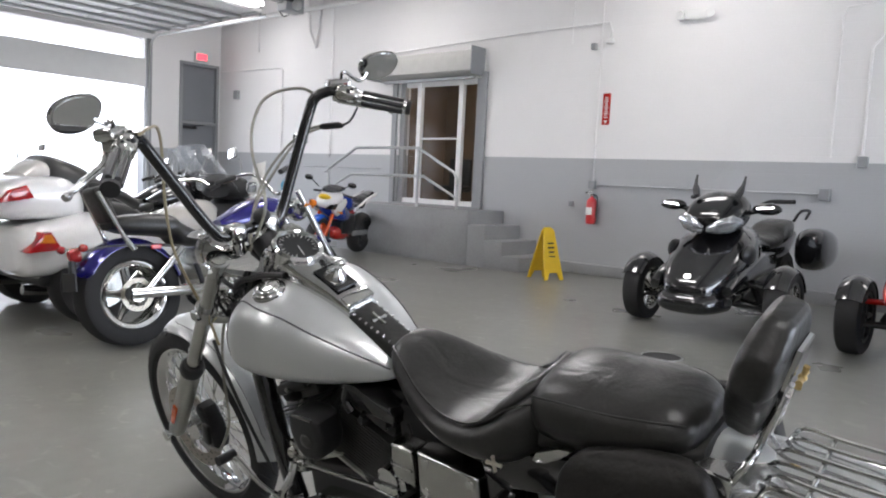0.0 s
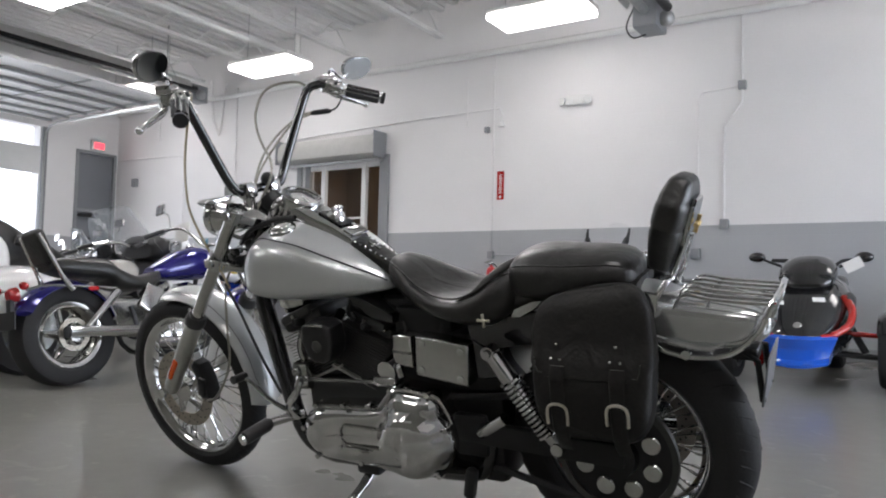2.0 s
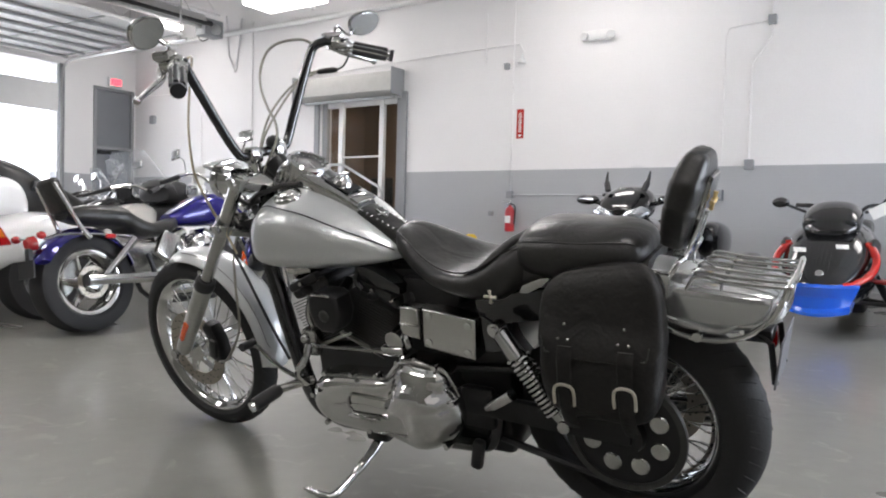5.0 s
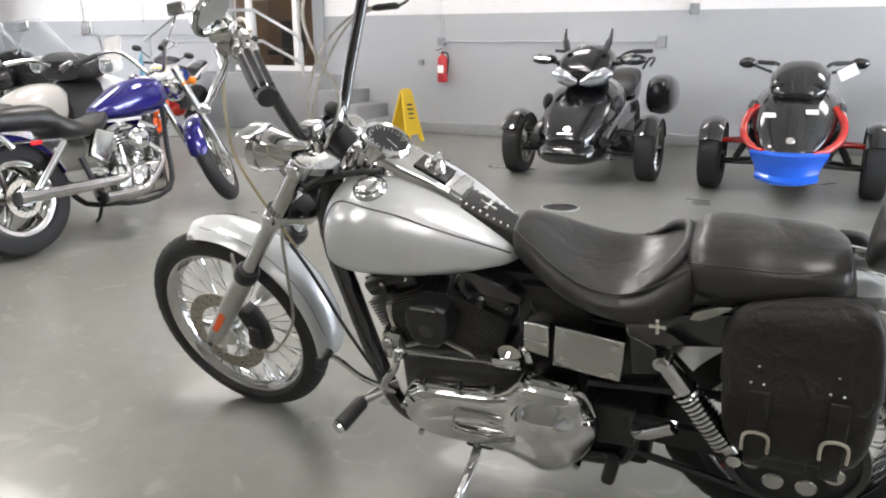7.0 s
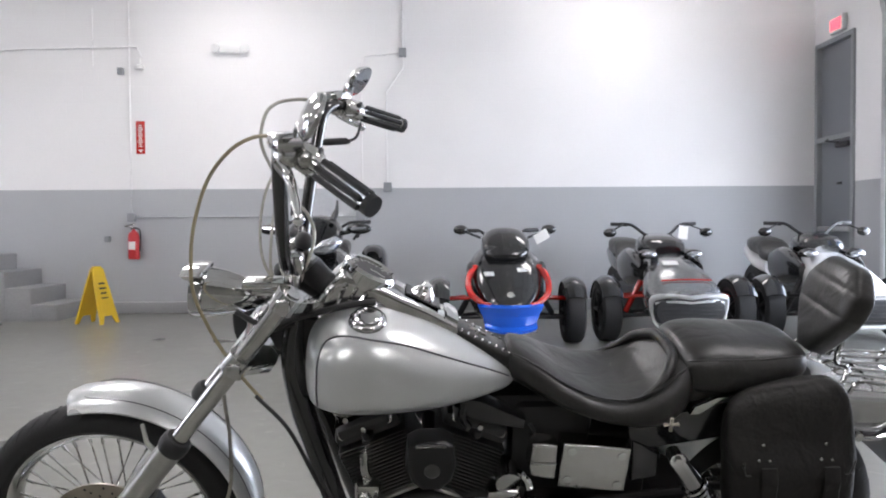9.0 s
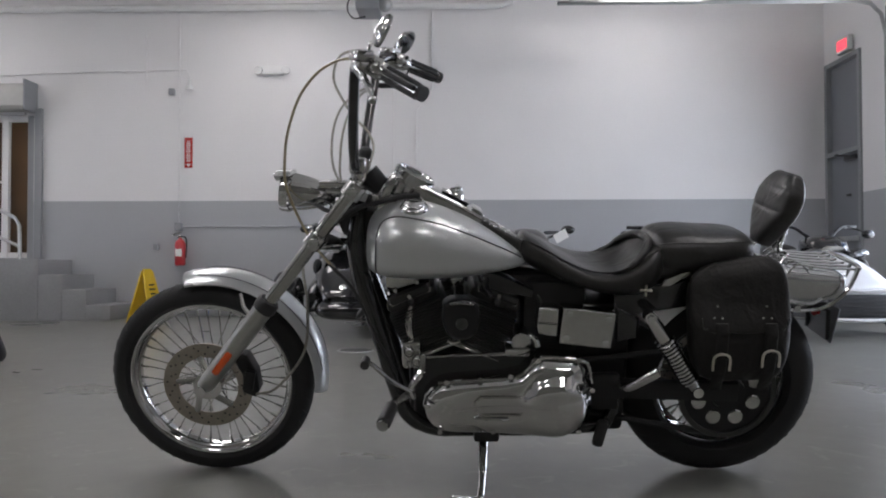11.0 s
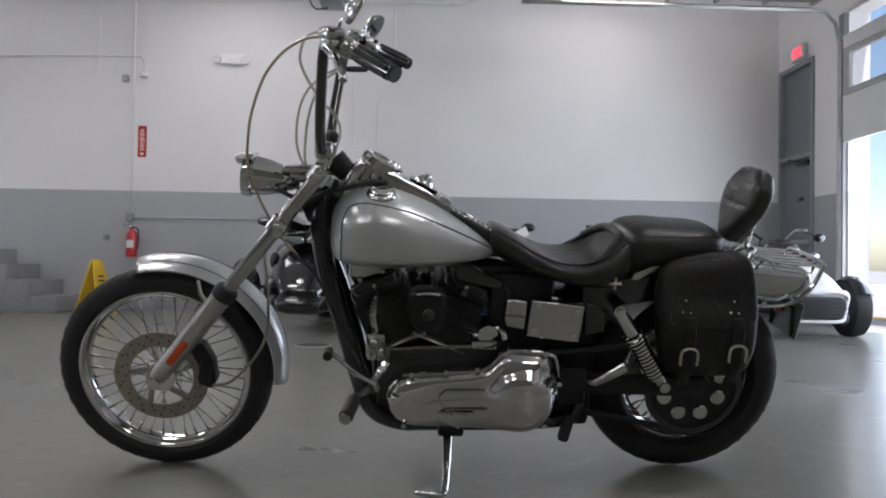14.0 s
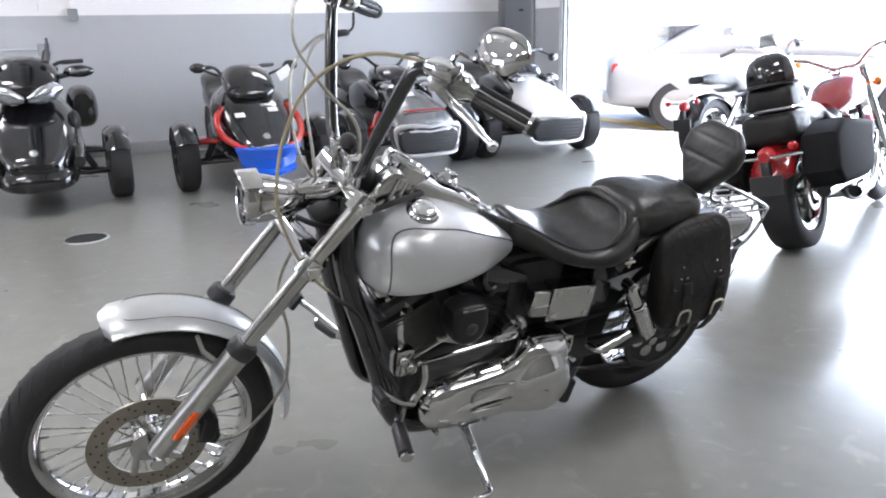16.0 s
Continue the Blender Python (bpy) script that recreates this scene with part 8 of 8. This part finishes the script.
    bm = B()
    loft(bm, [oval(r[0], 0, r[2], r[3], r[1], 3, 28) for r in refine([(1.08, 0.1, 0.66, 0.76), (1.2, 0.17, 0.62, 0.74), (1.35, 0.19, 0.64, 0.78), (1.45, 0.20, 0.68, 0.84), (1.64, 0.21, 0.72, 0.86)], 2)])
    part("seat", bm, M_LEATHER, t)
    bm = B()
    loft(bm, [oval(r[0], 0, r[2], r[3], r[1], 2.6, 28) for r in refine([(0.62, 0.10, 0.6, 0.84), (0.72, 0.17, 0.56, 0.88), (0.9, 0.185, 0.54, 0.86), (1.06, 0.15, 0.56, 0.79), (1.16, 0.08, 0.6, 0.71)], 3)])
    part("tank_cover", bm, M_CREAM, t)
    bm = B()
    loft(bm, [oval(r[0], 0, r[2], r[3], r[1], 2.8, 28) for r in refine([(-0.02, 0.15, 0.5, 0.74), (0.08, 0.30, 0.42, 0.88), (0.28, 0.37, 0.3, 0.94), (0.42, 0.34, 0.3, 0.90), (0.56, 0.26, 0.4, 0.66)], 3)])
    part("fairing", bm, M_WHITEG, t)
    bm = B()
    loft(bm, [oval(r[0], 0, r[2], r[3], r[1], 3.0, 24) for r in refine([(0.34, 0.20, 0.93, 1.02), (0.42, 0.30, 0.9, 1.08), (0.52, 0.31, 0.88, 1.11), (0.60, 0.22, 0.90, 1.04)], 2)])
    part("dashboard", bm, M_BLACKP, t)
    bm = B()
    loft(bm, [oval(r[0], 0, r[2], r[3], r[1], 2.8, 24) for r in refine([(0.40, 0.30, 0.40, 0.92), (0.52, 0.27, 0.40, 0.90), (0.66, 0.19, 0.42, 0.78)], 2)])
    part("inner_panel", bm, M_BLACKP, t)
    bm = B()
    box(bm, (0.47, 0.46, 1.13), (0.006, 0.17, 0.19), 0.002, 1, rot=(12, -14, 0))
    part("price_card", bm, M_PAPER, t, "cream paper price tag")
    bm = B()
    box(bm, (0.16, 0.42, 0.95), (0.20, 0.012, 0.28), 0.005, 2, rot=(0, 18, 40))
    box(bm, (0.20, 0.37, 0.86), (0.05, 0.12, 0.03), 0.008, 2)
    part("wind_deflector", bm, M_TEAL, t, "teal tinted wind deflector")
    wheel(t, "front_wheel", -0.02, 0.31, 0.31, 0.05, 0.215, 0.13, 0, M_CHROMED, cast=6, tread=False)
    bm = B()
    fender(bm, -0.02, 0.31, 0.34, 0.08, 130, 20, 18)
    part("front_fender", bm, M_WHITEG, t)
    bm = B()
    box(bm, (0.8, 0, 0.38), (0.7, 0.4, 0.36), 0.06, 3)
    part("engine", bm, M_CHROMED, t)
    bm = B()
    edge = [-1 + j / 6 for j in range(13)]
    loft(bm, [[(0.38 + 0.36 * f + 0.16 * u * u, (0.30 - 0.06 * f * f) * u, 0.96 + 0.40 * f - 0.05 * f * u * u) for u in edge] + [(0.386 + 0.36 * f + 0.16 * u * u, (0.30 - 0.06 * f * f) * u, 0.96 + 0.40 * f - 0.05 * f * u * u) for u in edge[::-1]] for f in (0, 0.25, 0.5, 0.75, 1)])
    sc = part("windscreen", bm, M_SCREEN, t)
    sc.visible_shadow = False
    return t


trike(facing(-3.75, 2.95, 0, 0.0))


def car(m):
    """A pale saloon outside the door, seen from behind."""
    t = thing("parked_car", "white saloon car parked outside the garage door", "car", m)
    bm = B()
    loft(bm, [oval(r[0], 0, r[2], r[3], r[1], 4.0, 36) for r in refine([(-2.2, 0.6, 0.4, 0.62), (-2.05, 0.8, 0.28, 0.74), (-1.2, 0.87, 0.24, 0.88), (0.2, 0.9, 0.22, 0.95), (1.5, 0.88, 0.24, 0.98), (2.1, 0.82, 0.28, 0.96), (2.25, 0.7, 0.36, 0.86)], 3)])
    body = part("body", bm, M_CAR, t)
    bm = B()
    loft(bm, [oval(r[0], 0, r[2], r[3], r[1], 3.6, 32) for r in refine([(-1.1, 0.72, 0.80, 0.90), (-0.5, 0.70, 0.80, 1.30), (0.3, 0.68, 0.80, 1.42), (1.0, 0.66, 0.80, 1.36), (1.75, 0.70, 0.80, 0.98)], 3)])
    part("cabin", bm, M_CAR, t)
    bm = B()
    prism(bm, [(-0.56, 1.02), (0.56, 1.02), (0.48, 1.30), (-0.48, 1.30)], 1.0, 1.48, "x", 0.02, 2)
    part("rear_window", bm, M_SMOKE, t)
    for s in (-1, 1):
        bm = B()
        box(bm, (2.14, s * 0.62, 0.78), (0.14, 0.3, 0.14), 0.03, 3)
        part("tail_lamp", bm, M_REDLENS, body, "red tail lamp")
        for x in (-1.35, 1.4):
            bm = B()
            lathe(bm, [(0.2, -0.1), (0.3, -0.1), (0.32, -0.06), (0.32, 0.06), (0.3, 0.1), (0.2, 0.1)], (x, s * 0.78, 0.32), (0, 1, 0), 32, closed=True)
            ty = part("tyre", bm, M_RUBBER, t)
            bm = B()
            lathe(bm, [(0, 0.06), (0.2, 0.08), (0.2, -0.08), (0, -0.06)], (x, s * 0.78, 0.32), (0, 1, 0), 24)
            part("rim", bm, M_ALU, ty)
    bm = B()
    box(bm, (2.2, 0, 0.42), (0.2, 1.4, 0.16), 0.05, 3)
    part("bumper", bm, M_CAR, body)
    return t


car(pose(8.6, 5.37, 0.0, 0, 0, 148))
moto(facing(6.9, 3.45, -80), "red cruiser with black seat outside the open garage door", M_CRIMSON, guards=M_BLACKG, engine=M_BLACKS, screen=M_SCREEN, bars=(0.5, 1.1), seat_z=0.74)
